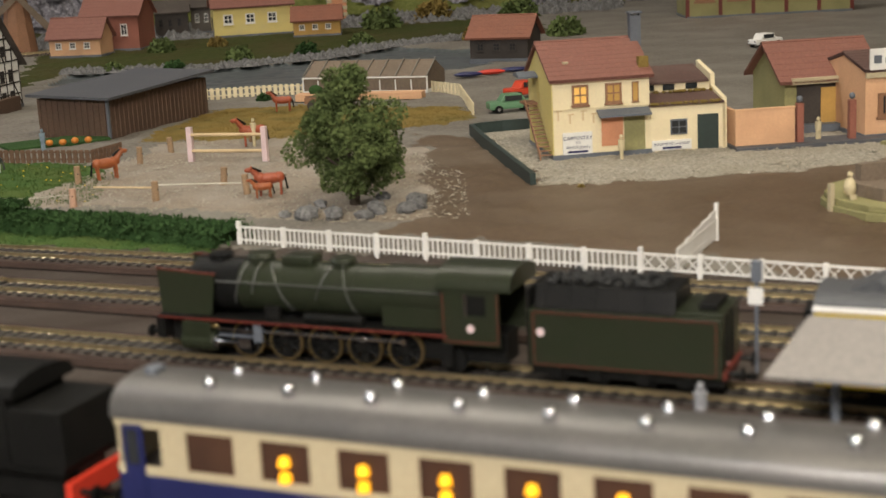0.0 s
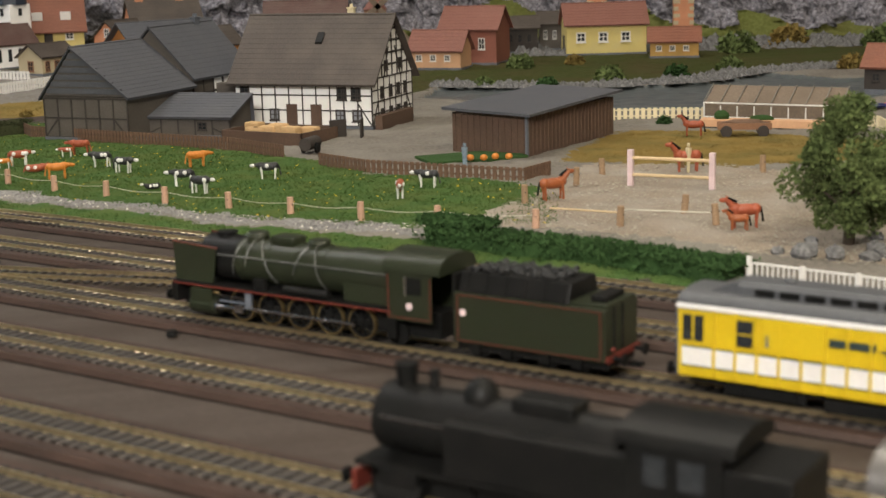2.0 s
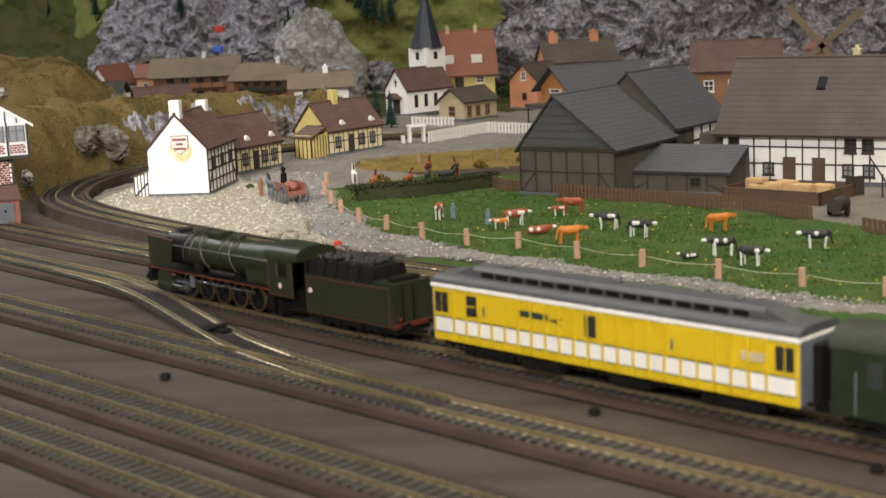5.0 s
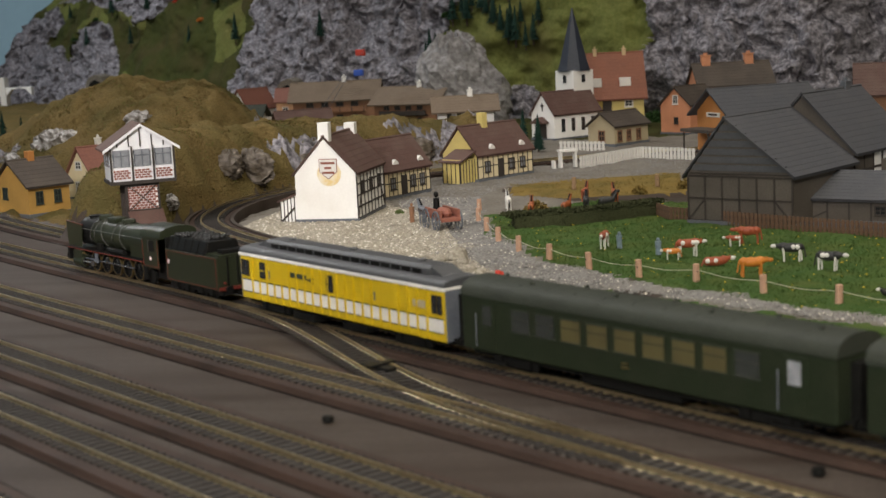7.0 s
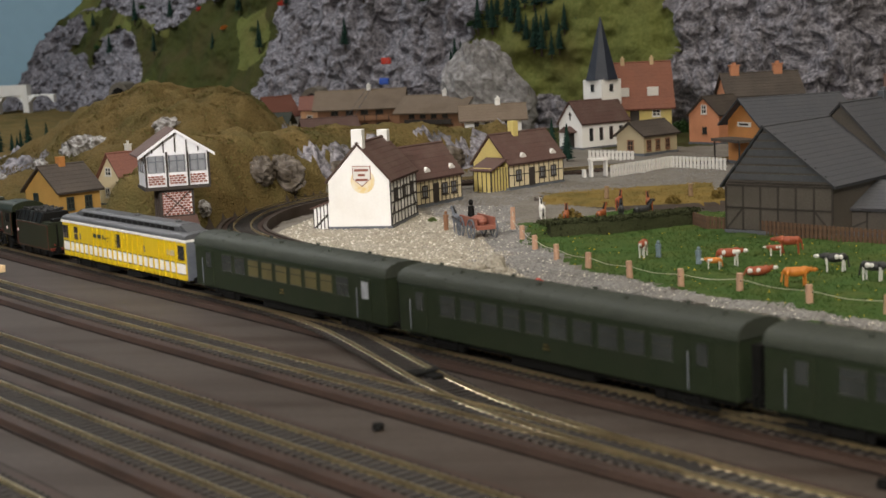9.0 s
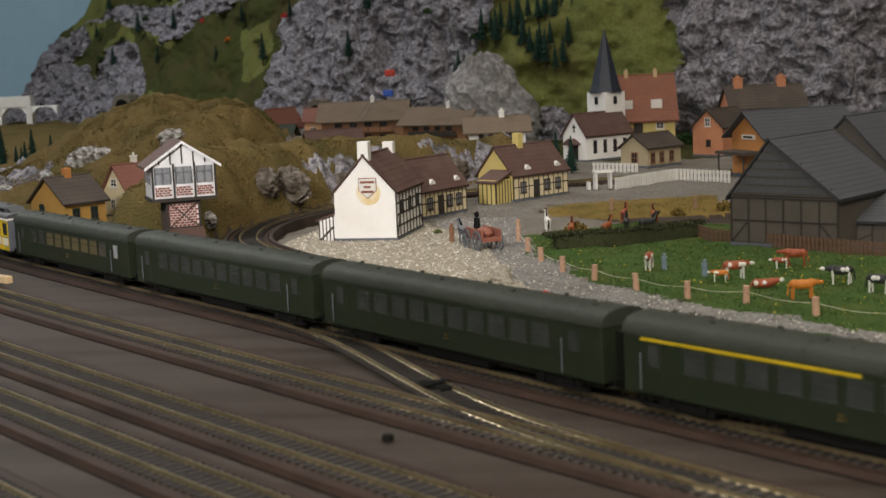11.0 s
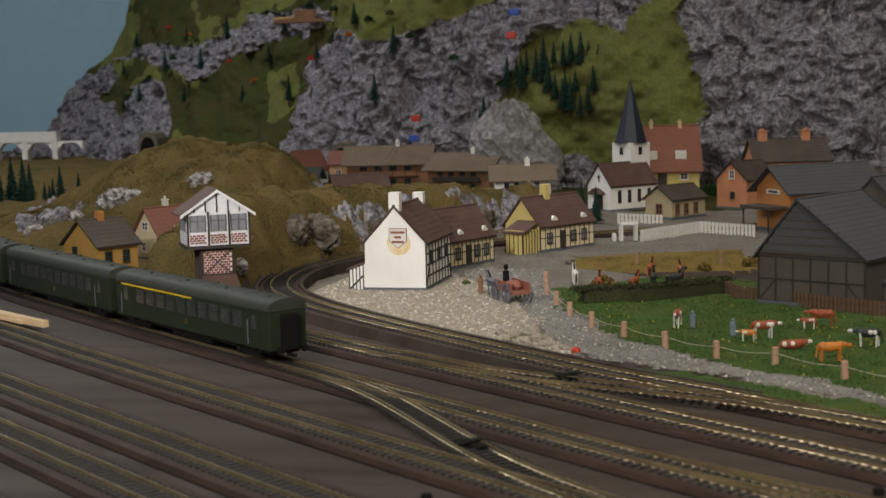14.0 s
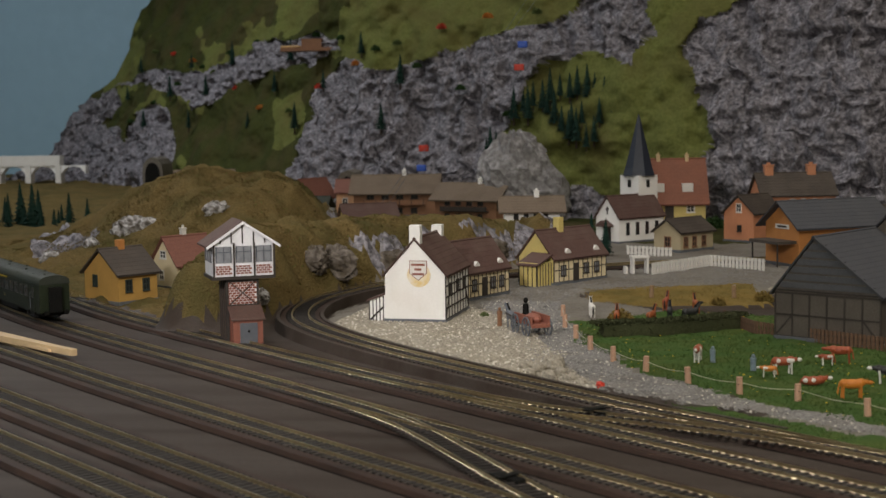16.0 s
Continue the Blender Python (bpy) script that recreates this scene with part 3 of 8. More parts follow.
def smooth_line(pts, step=0.01):
    """A rounded line through plan points, in even steps."""
    out = []
    for i in range(len(pts) - 1):
        p0, p1, p2, p3 = (Vector(pts[max(0, min(len(pts) - 1, i + k))]) for k in (-1, 0, 1, 2))
        n = max(2, int((p2 - p1).length / step))
        for k in range(n):
            t = k / n
            out.append(0.5 * (2 * p1 + (p2 - p0) * t + (2 * p0 - 5 * p1 + 4 * p2 - p3) * t * t + (3 * p1 - p0 - 3 * p2 + p3) * t ** 3))
    return out + [Vector(pts[-1])]


def sweep(line, profile):
    """A closed profile of (across, up) drawn along a line of (x, y, z)."""
    m, k = M(), len(profile)
    for i, p in enumerate(line):
        a, b = line[max(0, i - 1)], line[min(len(line) - 1, i + 1)]
        d = Vector((b[0] - a[0], b[1] - a[1], 0)).normalized()
        s = Vector((-d.y, d.x, 0))
        m.v += [tuple(Vector(p) + s * c + Vector((0, 0, e))) for c, e in profile]
    for i in range(len(line) - 1):
        m.f += [(i * k + j, i * k + (j + 1) % k, (i + 1) * k + (j + 1) % k, (i + 1) * k + j) for j in range(k)]
    m.f += [tuple(range(k)), tuple(range(len(m.v) - 1, len(m.v) - k - 1, -1))]
    return m


SLEEPER_ME = mesh("sleeper", M().box(-0.0145, 0.0145, -0.0013, 0.0013, 0, 0.0012), SLEEPER)


def track(label, pts, world_pts=False, bed=True, lift=0.0, near=None, wide=0.021):
    line = smooth_line([Vector((*p, 0)) if len(p) == 2 else Vector(p) for p in ([un(*q) for q in pts] if not world_pts else pts)])
    for p in line:
        p.z += lift
    ob = thing("railway_track", label, "railway track", kind="structure")
    if bed:
        w = wide
        part("roadbed", sweep(line, [(-w - 0.003, -0.006), (-w, 0.0), (w, 0.0), (w + 0.003, -0.006)]), BED, ob)
        for o in (-w - 0.0036, w + 0.0030):
            part("seam", sweep(line, [(o, -0.0034), (o, -0.0022), (o + 0.0007, -0.0022), (o + 0.0007, -0.0034)]), SEAM, ob, "dark joint beside the roadbed")
        part("ballast", sweep(line, [(-0.0155, -0.001), (-0.0135, 0.0006), (0.0135, 0.0006), (0.0155, -0.001)]), BALLAST, ob)
    for side in (-1, 1):
        o = side * 0.00825
        part("rail", sweep(line, [(o - 0.0009, 0.0008), (o - 0.0003, 0.0013), (o - 0.00045, 0.0030), (o + 0.00045, 0.0030), (o + 0.0003, 0.0013), (o + 0.0009, 0.0008)]), RAIL, ob)
    # sleepers: single ones on the stretch before the camera, the rest in one piece
    rest, dist, count, single = M(), 0.0, 0, 0
    for a, b in zip(line, line[1:]):
        seg = (b - a).length
        while dist <= seg:
            p = a + (b - a) * (dist / seg)
            ang = math.atan2(b.y - a.y, b.x - a.x) + math.pi / 2
            if near and near[0] < p.x * UX + p.y * UY < near[1] and single < 120:
                s = new("sleeper", SLEEPER_ME)
                s.parent, s.matrix_basis = ob, Matrix.Translation(p) @ Matrix.Rotation(ang, 4, "Z")
                single += 1
            else:
                c, e = math.cos(ang), math.sin(ang)
                base = [(-0.0145, -0.0013), (0.0145, -0.0013), (0.0145, 0.0013), (-0.0145, 0.0013)]
                v = [(p.x + x * c - y * e, p.y + x * e + y * c, p.z + z) for z in (0, 0.0012) for x, y in base]
                rest.add(v, [(4, 5, 6, 7), (0, 1, 5, 4), (1, 2, 6, 5), (2, 3, 7, 6), (3, 0, 4, 7)])
            dist += 0.0066
        dist -= seg
    if rest.v:
        tagged(part("sleepers", rest, SLEEPER, ob), kind="stuff")
    return ob


def build_tracks():
    track("main line track with shiny rail tops on brown roadbed", MAIN, near=(-0.75, -0.02))
    for n, near in ((0.24, None), (0.315, None), (0.372, (-0.55, 0.0)), (0.459, (-0.6, -0.05))):
        track("station track with shiny rails on brown roadbed", [(0.8, n), (0.2, n), (-0.4, n), (-0.8, n - 0.002), (-1.2, n), (-1.7, n + 0.02), (-2.2, n + 0.10), (-2.8, n + 0.35)], near=near)
    track("through track beside the main line", [(0.8, 0.616), (0.2, 0.617), (-0.4, 0.618), (-0.8, 0.622), (-1.2, 0.63), (-1.6, 0.655), (-2.0, 0.75), (-2.5, 1.0)], near=(-0.5, 0.1))
    far = [(*un(0.8, 0.688), 0), (*un(0.2, 0.688), 0), (*un(-0.4, 0.688), 0), (*un(-0.68, 0.69), 0), (-0.105, 1.045, 0.001), (-0.2, 1.135, 0.003), (-0.305, 1.243, 0.005), (-0.386, 1.344, 0.006),
           (-0.432, 1.43, 0.007), (-0.447, 1.533, 0.007), (-0.435, 1.625, 0.007), (-0.40, 1.71, 0.007), (-0.33, 1.80, 0.007), (-0.22, 1.90, 0.004), (-0.05, 2.02, 0.002), (0.2, 2.08, 0.002), (0.6, 2.1, 0.002)]
    ob = track("curved branch track on a raised grey embankment", far, world_pts=True, near=(-0.45, 0.1), wide=0.019)
    line = smooth_line([Vector(p) for p in far[3:12]])
    part("kerb", sweep(line, [(0.020, -0.014), (0.020, 0.0012), (0.0235, 0.0012), (0.0265, -0.014)]), BOARD, ob, "grey concrete kerb")
    part("kerb", sweep(line, [(-0.0235, -0.014), (-0.0235, 0.0012), (-0.020, 0.0012), (-0.020, -0.014)]), BOARD, ob, "grey concrete kerb")
    for a, b, c, d in ((-1.02, 0.549, -0.48, 0.459), (-0.95, 0.625, -0.55, 0.689), (-0.15, 0.617, -0.62, 0.538)):
        k = (c - a)
        track("crossover track joining two lines", [(a, b), (a + 0.3 * k, b + 0.16 * (d - b)), (a + 0.7 * k, b + 0.84 * (d - b)), (c, d)], bed=False, lift=0.0004)
    for u, n in ((-0.70, 0.49), (-0.80, 0.655)):
        x, y = un(u, n)
        frog = thing("point_motor", "small black switch motor box between the tracks", "switch motor", pose(x, y, -0.001, 0, 0, -40))
        part("case", M().box(-0.012, 0.012, -0.004, 0.004, 0, 0.004), BLACK, frog, bevel=0.0006)
        part("lever", M().box(-0.003, 0.003, -0.009, 0.009, 0.004, 0.005), BLACK, frog)
    for u, n in ((-0.642, 0.415), (-0.42, 0.50), (-0.28, 0.505), (-0.5, 0.58)):
        solo("screw_head", M().cyl((0, 0, 0), (0, 0, 0.0025), 0.003, 0.0026, 10), BLACK, "dark round screw head on the trackbed board", "screw", pose(*un(u, n), -0.002))


build_tracks()

# ---- rolling stock: x runs backwards along the train, -y is the side that faces the station tracks ----
def bogie(parent, x, w=0.034, r=0.0052):
    b = part("bogie", M().box(x - w / 2, x + w / 2, -0.0125, -0.0105, 0.005, 0.0095).box(x - w / 2, x + w / 2, 0.0105, 0.0125, 0.005, 0.0095).box(x - 0.006, x + 0.006, -0.0105, 0.0105, 0.006, 0.009), BLACK, parent, bevel=0.0005)
    for dx in (-w * 0.33, w * 0.33):
        part("wheelset", M().cyl((x + dx, -0.0098, 0.0037 + r), (x + dx, -0.0075, 0.0037 + r), r, n=14).cyl((x + dx, 0.0075, 0.0037 + r), (x + dx, 0.0098, 0.0037 + r), r, n=14)
             .cyl((x + dx, -0.0075, 0.0037 + r), (x + dx, 0.0075, 0.0037 + r), 0.0012, n=8), BLACK, b, "blackened steel wheelset")
        part("axle_box", M().box(x + dx - 0.0022, x + dx + 0.0022, -0.0140, -0.0124, 0.006, 0.0105), BLACK, b)
    return b


def roof_profile(w, z0, z1, n=9):
    return [(-w, z0)] + [(-w * math.cos(math.pi * i / (n - 1)), z0 + 0.0012 + (z1 - z0 - 0.0012) * math.sin(math.pi * i / (n - 1)) ** 0.75) for i in range(n)] + [(w, z0)]


def buffers(parent, x, s, z=0.0125):
    for y in (-0.010, 0.010):
        part("buffer", M().cyl((x, y, z), (x + s * 0.005, y, z), 0.001, n=8).cyl((x + s * 0.005, y, z), (x + s * 0.006, y, z), 0.0027, n=12), BLACK, parent)
    part("coupling", M().box(min(x, x + s * 0.009), max(x, x + s * 0.009), -0.0015, 0.0015, 0.0075, 0.0095), BLACK, parent)


PIPEGREY = mat("dull_pipe_grey", (0.15, 0.15, 0.14), (0.10, 0.10, 0.095), 0.35, 500, 0.1, metal=0.5)


def coach(length, label, stripe=False, windows=9, old=False):
    c = thing("passenger_coach", label, "railway coach", group="coaches of the green train")
    h = length / 2
    part("body", M().box(-h, h, -0.0155, 0.0155, 0.0115, 0.0405), CGREEN, c, bevel=0.001)
    part("roof", M().prism(roof_profile(0.0158, 0.0405, 0.0495), "x", -h - 0.0005, h + 0.0005), CROOF, c, smooth=True)
    part("underframe", M().box(-h + 0.004, h - 0.004, -0.012, 0.012, 0.0085, 0.0115).box(-0.035, 0.03, -0.0105, 0.0105, 0.0045, 0.0085), BLACK, c, bevel=0.0006)
    for x in (h - 0.034, -h + 0.012):
        part("step_board", M().box(x, x + 0.022, -0.0165, -0.0135, 0.006, 0.0075), BLACK, c, "black door step")
    span = length - 0.075
    for i in range(windows):
        x = -span / 2 + span * (i + 0.5) / windows
        for s in (-1, 1):
            w = part("window", M().box(x - span / windows * 0.36, x + span / windows * 0.36, s * 0.0152, s * 0.0158, 0.0255, 0.0365), (COACHLIT if old and 1 < i < 8 else COACHWIN), c)
            if s < 0:
                part("window_frame", M().box(x - span / windows * 0.40, x + span / windows * 0.40, -0.0161, -0.0154, 0.0365, 0.0373).box(x - span / windows * 0.40, x + span / windows * 0.40, -0.0161, -0.0154, 0.0247, 0.0255)
                     .box(x - span / windows * 0.36, x + span / windows * 0.36, -0.0160, -0.0155, 0.0322, 0.0327), CROOF, w)
    for sx in (-1, 1):
        x = sx * (h - 0.021)
        part("door", M().box(x - 0.0062, x + 0.0062, -0.0160, -0.0150, 0.013, 0.0385), CGREEN, c, bevel=0.0003)
        part("door_window", M().box(x - 0.0034, x + 0.0034, -0.0164, -0.0156, 0.026, 0.0365), PANE if sx > 0 and old else COACHWIN, c)
        part("grab_rail", M().cyl((x - 0.0085, -0.0166, 0.014), (x - 0.0085, -0.0166, 0.032), 0.0004, n=6), GREYM, c)
        part("gangway", M().box(min(sx * h, sx * (h + 0.005)), max(sx * h, sx * (h + 0.005)), -0.0065, 0.0065, 0.012, 0.038), BLACK, c, bevel=0.0006)
        buffers(c, sx * h, sx)
        bogie(c, sx * (h - 0.038))
    part("crest_plate", M().box(-0.0024, 0.0024, -0.0162, -0.0152, 0.0180, 0.0189).box(-0.0018, 0.0018, -0.0162, -0.0152, 0.0200, 0.0209), BRASS, c, "small yellow emblem of bars")
    for i in range(1, 12):
        x = -h + length * i / 12
        part("roof_seam", M().prism([(0.0161 * math.cos(a), 0.0414 + 0.0083 * math.sin(a) ** 0.75) for a in (0.02, 0.5, 1.0, 1.57, 2.14, 2.64, 3.12)], "x", x - 0.0004, x + 0.0004), CROOF, c)
    if stripe:
        part("class_stripe", M().box(-h + 0.012, 0.01, -0.0161, -0.0153, 0.0382, 0.0396), YELLOW, c, "yellow first class stripe")
    for i in range(8):
        x = -h + length * (i + 0.5) / 8
        part("roof_vent", M().cyl((x, (-1) ** i * 0.005, 0.0475), (x, (-1) ** i * 0.005, 0.0505), 0.0017, 0.0012, 8), CROOF, c)
    return c


def mail_car(length):
    c = thing("mail_car", "yellow mail van with white lower band and grey clerestory roof", "mail van")
    h = length / 2
    part("body", M().box(-h, h, -0.0155, 0.0155, 0.0115, 0.0405), YELLOW, c, bevel=0.0006)
    for s in (-1, 1):
        y0, y1 = sorted((s * 0.0153, s * 0.0159))
        part("white_band", M().box(-h + 0.002, h - 0.002, y0, y1, 0.0165, 0.0240), WHITE, c, "white lower band")
        part("band_line", M().box(-h + 0.002, h - 0.002, y0 - 0.0001, y1 + 0.0001, 0.0240, 0.0245).box(-h + 0.002, h - 0.002, y0 - 0.0001, y1 + 0.0001, 0.0160, 0.0165), DKGREEN, c)
    n = 22
    for i in range(n):
        x = -h + 0.016 + (length - 0.032) * i / (n - 1)
        part("rib", M().box(x - 0.0005, x + 0.0005, -0.0168, -0.0155, 0.0125, 0.0400), YELLOW, c)
    for x in (-0.062, 0.056):
        d = part("sliding_door", M().box(x - 0.0125, x + 0.0125, -0.0167, -0.0155, 0.0250, 0.0395), YELLOW, c, bevel=0.0003)
        part("handle", M().box(x - 0.011, x - 0.010, -0.0172, -0.0166, 0.028, 0.033), GREYM, d)
    for x, w in ((-0.082, 0.0032), (-0.003, 0.0032), (-h + 0.0045, 0.0018), (-h + 0.0095, 0.0018), (h - 0.0045, 0.0018), (h - 0.0095, 0.0018)):
        win = part("window", M().box(x - w, x + w, -0.0166, -0.0157, 0.0270, 0.0375), DARKGLASS, c)
        part("window_bar", M().box(x - w, x + w, -0.0168, -0.0160, 0.0318, 0.0324), YELLOW if abs(x + 0.082) < 0.001 else BLACK, win)
    part("lettering_bar", M().box(-0.048, -0.030, -0.0164, -0.0156, 0.0315, 0.0345), DKGREEN, c, "faded dark lettering bar")
    part("swallow_mark", M().prism([(-0.029, 0.0320), (-0.020, 0.0335), (-0.024, 0.0315), (-0.021, 0.0300)], "y", -0.0165, -0.0157), DKGREEN, c, "dark green arrow mark")
    part("number_bar", M().box(0.082, 0.094, -0.0164, -0.0156, 0.029, 0.033), CREAM, c, "pale lettering bar")
    part("eave", M().box(-h - 0.0005, h + 0.0005, -0.0166, 0.0166, 0.0398, 0.0420), WHITE, c, "white eave strip", bevel=0.0006)
    part("roof", M().prism(roof_profile(0.0160, 0.0420, 0.0465), "x", -h, h), GROOF, c, smooth=True)
    part("clerestory", M().prism([(-0.0085, 0.0440), (-0.0085, 0.0495), (-0.006, 0.0512), (0.006, 0.0512), (0.0085, 0.0495), (0.0085, 0.0440)], "x", -h + 0.022, h - 0.022), GROOF, c, bevel=0.0008)
    for sx in (-1, 1):
        part("clerestory_end", M().prism([(sx * (h - 0.022), 0.0508), (sx * (h - 0.010), 0.0460), (sx * (h - 0.022), 0.0440)], "y", -0.0075, 0.0075), GROOF, c, smooth=True)
        part("end_wall", M().box(min(sx * (h - 0.001), sx * (h + 0.0006)), max(sx * (h - 0.001), sx * (h + 0.0006)), -0.0153, 0.0153, 0.0118, 0.0405), GREYM, c)
        part("gangway", M().box(min(sx * h, sx * (h + 0.005)), max(sx * h, sx * (h + 0.005)), -0.0065, 0.0065, 0.012, 0.038), BLACK, c, bevel=0.0006)
        buffers(c, sx * h, sx)
        bogie(c, sx * (h - 0.036))
    for i in range(16):
        x = -h + 0.034 + (length - 0.068) * i / 15
        part("clerestory_window", M().box(x - 0.0040, x + 0.0040, -0.0089, -0.0083, 0.0462, 0.0490), BLACK, c)
    for x in (-0.07, 0.0, 0.07):
        part("roof_vent", M().ball((x, 0.001, 0.0517), 0.0028, 0.0028, 0.0012), GROOF, c, smooth=True)
    part("underframe", M().box(-h + 0.004, h - 0.004, -0.012, 0.012, 0.0085, 0.0115).box(-0.05, -0.025, -0.0145, 0.0145, 0.0045, 0.0095).box(0.005, 0.03, -0.0135, 0.0135, 0.0055, 0.0095), BLACK, c, bevel=0.0006)
    return c


SPOKED = M()
for i in range(10):
    a = 2 * math.pi * i / 10
    SPOKED.cyl((0, 0, 0), (0.0062 * math.cos(a), 0, 0.0062 * math.sin(a)), 0.0005, n=5)
for i in range(20):
    a, b = 2 * math.pi * i / 20, 2 * math.pi * (i + 1) / 20
    for r0, r1, y0, y1 in ((0.0060, 0.0072, -0.0010, 0.0010),):
        SPOKED.add([(r * math.cos(c), y, r * math.sin(c)) for c in (a, b) for r in (r0, r1) for y in (y0, y1)],
                   [(0, 1, 3, 2), (4, 6, 7, 5), (0, 4, 5, 1), (2, 3, 7, 6), (0, 2, 6, 4), (1, 5, 7, 3)])
SPOKED.cyl((0, -0.0014, 0), (0, 0.0014, 0), 0.0015, n=8).box(-0.0016, 0.0016, -0.0015, 0.0015, -0.0060, -0.0024)
DRIVERS = (-0.105, -0.0865, -0.068, -0.0495, -0.031)


def steam_loco():
    c = thing("steam_locomotive", "dark green steam locomotive with red lining and smoke deflectors", "steam locomotive")
    part("boiler", M().cyl((-0.108, 0, 0.0335), (-0.012, 0, 0.0335), 0.0112, n=24), LGREEN, c, smooth=True)
    for x in (-0.104, -0.088, -0.071, -0.054, -0.037):
        part("boiler_band", M().cyl((x, 0, 0.0335), (x + 0.0010, 0, 0.0335), 0.0115, n=24), LGREEN, c, smooth=True)
    part("smokebox", M().cyl((-0.131, 0, 0.0335), (-0.108, 0, 0.0335), 0.0116, n=24).cyl((-0.1335, 0, 0.0335), (-0.131, 0, 0.0335), 0.008, 0.0105, 20), BLACK, c, smooth=True)
    part("chimney", M().cyl((-0.121, 0, 0.043), (-0.121, 0, 0.0455), 0.0050, 0.0044, 14).cyl((-0.121, 0, 0.0455), (-0.121, 0, 0.0466), 0.0054, n=14), BLACK, c, smooth=True)
    for x, r, z in ((-0.101, 0.0058, 0.0475), (-0.082, 0.0, 0.0), (-0.062, 0.0052, 0.047)):
        if r:
            d = part("dome", M().cyl((x, 0, 0.0400), (x, 0, z - 0.0012), r * 1.05, r, 16), LGREEN, c, bevel=0.0004)
            part("dome_cap", M().cyl((x, 0, z - 0.0012), (x, 0, z + 0.0004), r * 1.12, r * 0.9, 16), LGREEN, d)
    part("sandbox", M().box(-0.089, -0.074, -0.0055, 0.0055, 0.0430, 0.0478), LGREEN, c, bevel=0.0015)
    part("firebox", M().box(-0.040, -0.010, -0.0112, 0.0112, 0.022, 0.0335).cyl((-0.040, 0, 0.0338), (-0.010, 0, 0.0338), 0.0116, n=24), LGREEN, c, smooth=True)
    part("running_board", M().box(-0.146, -0.010, -0.0150, -0.0085, 0.0205, 0.0217).box(-0.146, -0.010, 0.0085, 0.0150, 0.0205, 0.0217), BLACK, c)
    for y in (-0.0153, 0.0147):
        part("red_edge", M().box(-0.146, -0.010, y, y + 0.0006, 0.0203, 0.0211), RED, c, "red lining along the footplate")
    for s in (-1, 1):
        y0, y1 = sorted((s * 0.0142, s * 0.0149))
        d = part("smoke_deflector", M().prism([(-0.144, 0.0225), (-0.145, 0.0425), (-0.116, 0.0410), (-0.119, 0.0225)], "y", y0, y1), LGREEN, c, "green smoke deflector plate", bevel=0.0002)
        part("lining", M().prism([(-0.145, 0.0418), (-0.145, 0.0424), (-0.116, 0.0410), (-0.116, 0.0404)], "y", y0 - 0.0002, y1 + 0.0002), RED, d)
        part("cylinder", M().cyl((-0.135, s * 0.0118, 0.0105), (-0.119, s * 0.0118, 0.0105), 0.0046, n=14).box(-0.134, -0.120, min(s * 0.0085, s * 0.0158), max(s * 0.0085, s * 0.0158), 0.0125, 0.0195), LGREEN, c, bevel=0.0004)
        part("cylinder_cover", M().cyl((-0.119, s * 0.0118, 0.0105), (-0.1175, s * 0.0118, 0.0105), 0.0036, n=12), CHROME, c, smooth=True)
        part("piston_rod", M().cyl((-0.1175, s * 0.0118, 0.0105), (-0.103, s * 0.0118, 0.0105), 0.0008, n=8).box(-0.108, -0.102, min(s * 0.0105, s * 0.0132), max(s * 0.0105, s * 0.0132), 0.0085, 0.0125), CHROME, c)
        part("slide_bar", M().box(-0.118, -0.098, min(s * 0.0108, s * 0.0128), max(s * 0.0108, s * 0.0128), 0.0130, 0.0139), GREYM, c)
        part("valve_gear_link", M().box(-0.100, -0.096, min(s * 0.0120, s * 0.0135), max(s * 0.0120, s * 0.0135), 0.0115, 0.0195), GREYM, c)
        part("radius_rod", M().cyl((-0.118, s * 0.0128, 0.0165), (-0.097, s * 0.0128, 0.0160), 0.0006, n=6), CHROME, c)
        for x0, x1, low in ((-0.098, -0.100, -5), (-0.094, -0.082, -40), (-0.064, -0.070, -10), (-0.060, -0.052, -42), (-0.104, -0.109, -30)):
            ring = [Vector((x0 + (x1 - x0) * k / 7, s * 0.0122 * math.cos(math.radians(70 + (low - 70) * k / 7)), 0.0335 + 0.0122 * math.sin(math.radians(70 + (low - 70) * k / 7)))) for k in range(8)]
            pipe = M().tube(ring, 0.00033)
            part("pipe", pipe, PIPEGREY, c, "pale grey pipe round the boiler")
        part("handrail", M().cyl((-0.128, s * 0.0124, 0.0372), (-0.014, s * 0.0124, 0.0372), 0.0004, n=6), PIPEGREY, c)
        part("feed_pump", M().box(-0.094, -0.087, min(s * 0.0105, s * 0.0135), max(s * 0.0105, s * 0.0135), 0.0217, 0.0275), BLACK, c, bevel=0.0005)
        part("air_reservoir", M().cyl((-0.075, s * 0.0125, 0.0238), (-0.048, s * 0.0125, 0.0238), 0.0021, n=10), BLACK, c, smooth=True)
        part("ladder_step", M().box(-0.013, -0.008, min(s * 0.0135, s * 0.0150), max(s * 0.0135, s * 0.0150), 0.008, 0.0185), BLACK, c)
    part("headlamp", M().cyl((-0.147, -0.009, 0.0185), (-0.1485, -0.009, 0.0185), 0.0022, n=10), CHROME, c)
    part("brass_valve", M().ball((-0.1185, -0.0140, 0.0178), 0.0022, 0.0010, 0.0009), BRASS, c, "polished copper valve", smooth=True)
    part("frame", M().box(-0.146, 0.012, -0.007, 0.007, 0.008, 0.0205).box(-0.148, -0.144, -0.0145, 0.0145, 0.0105, 0.0205), BLACK, c, bevel=0.0004)
    buffers(c, -0.148, -1)
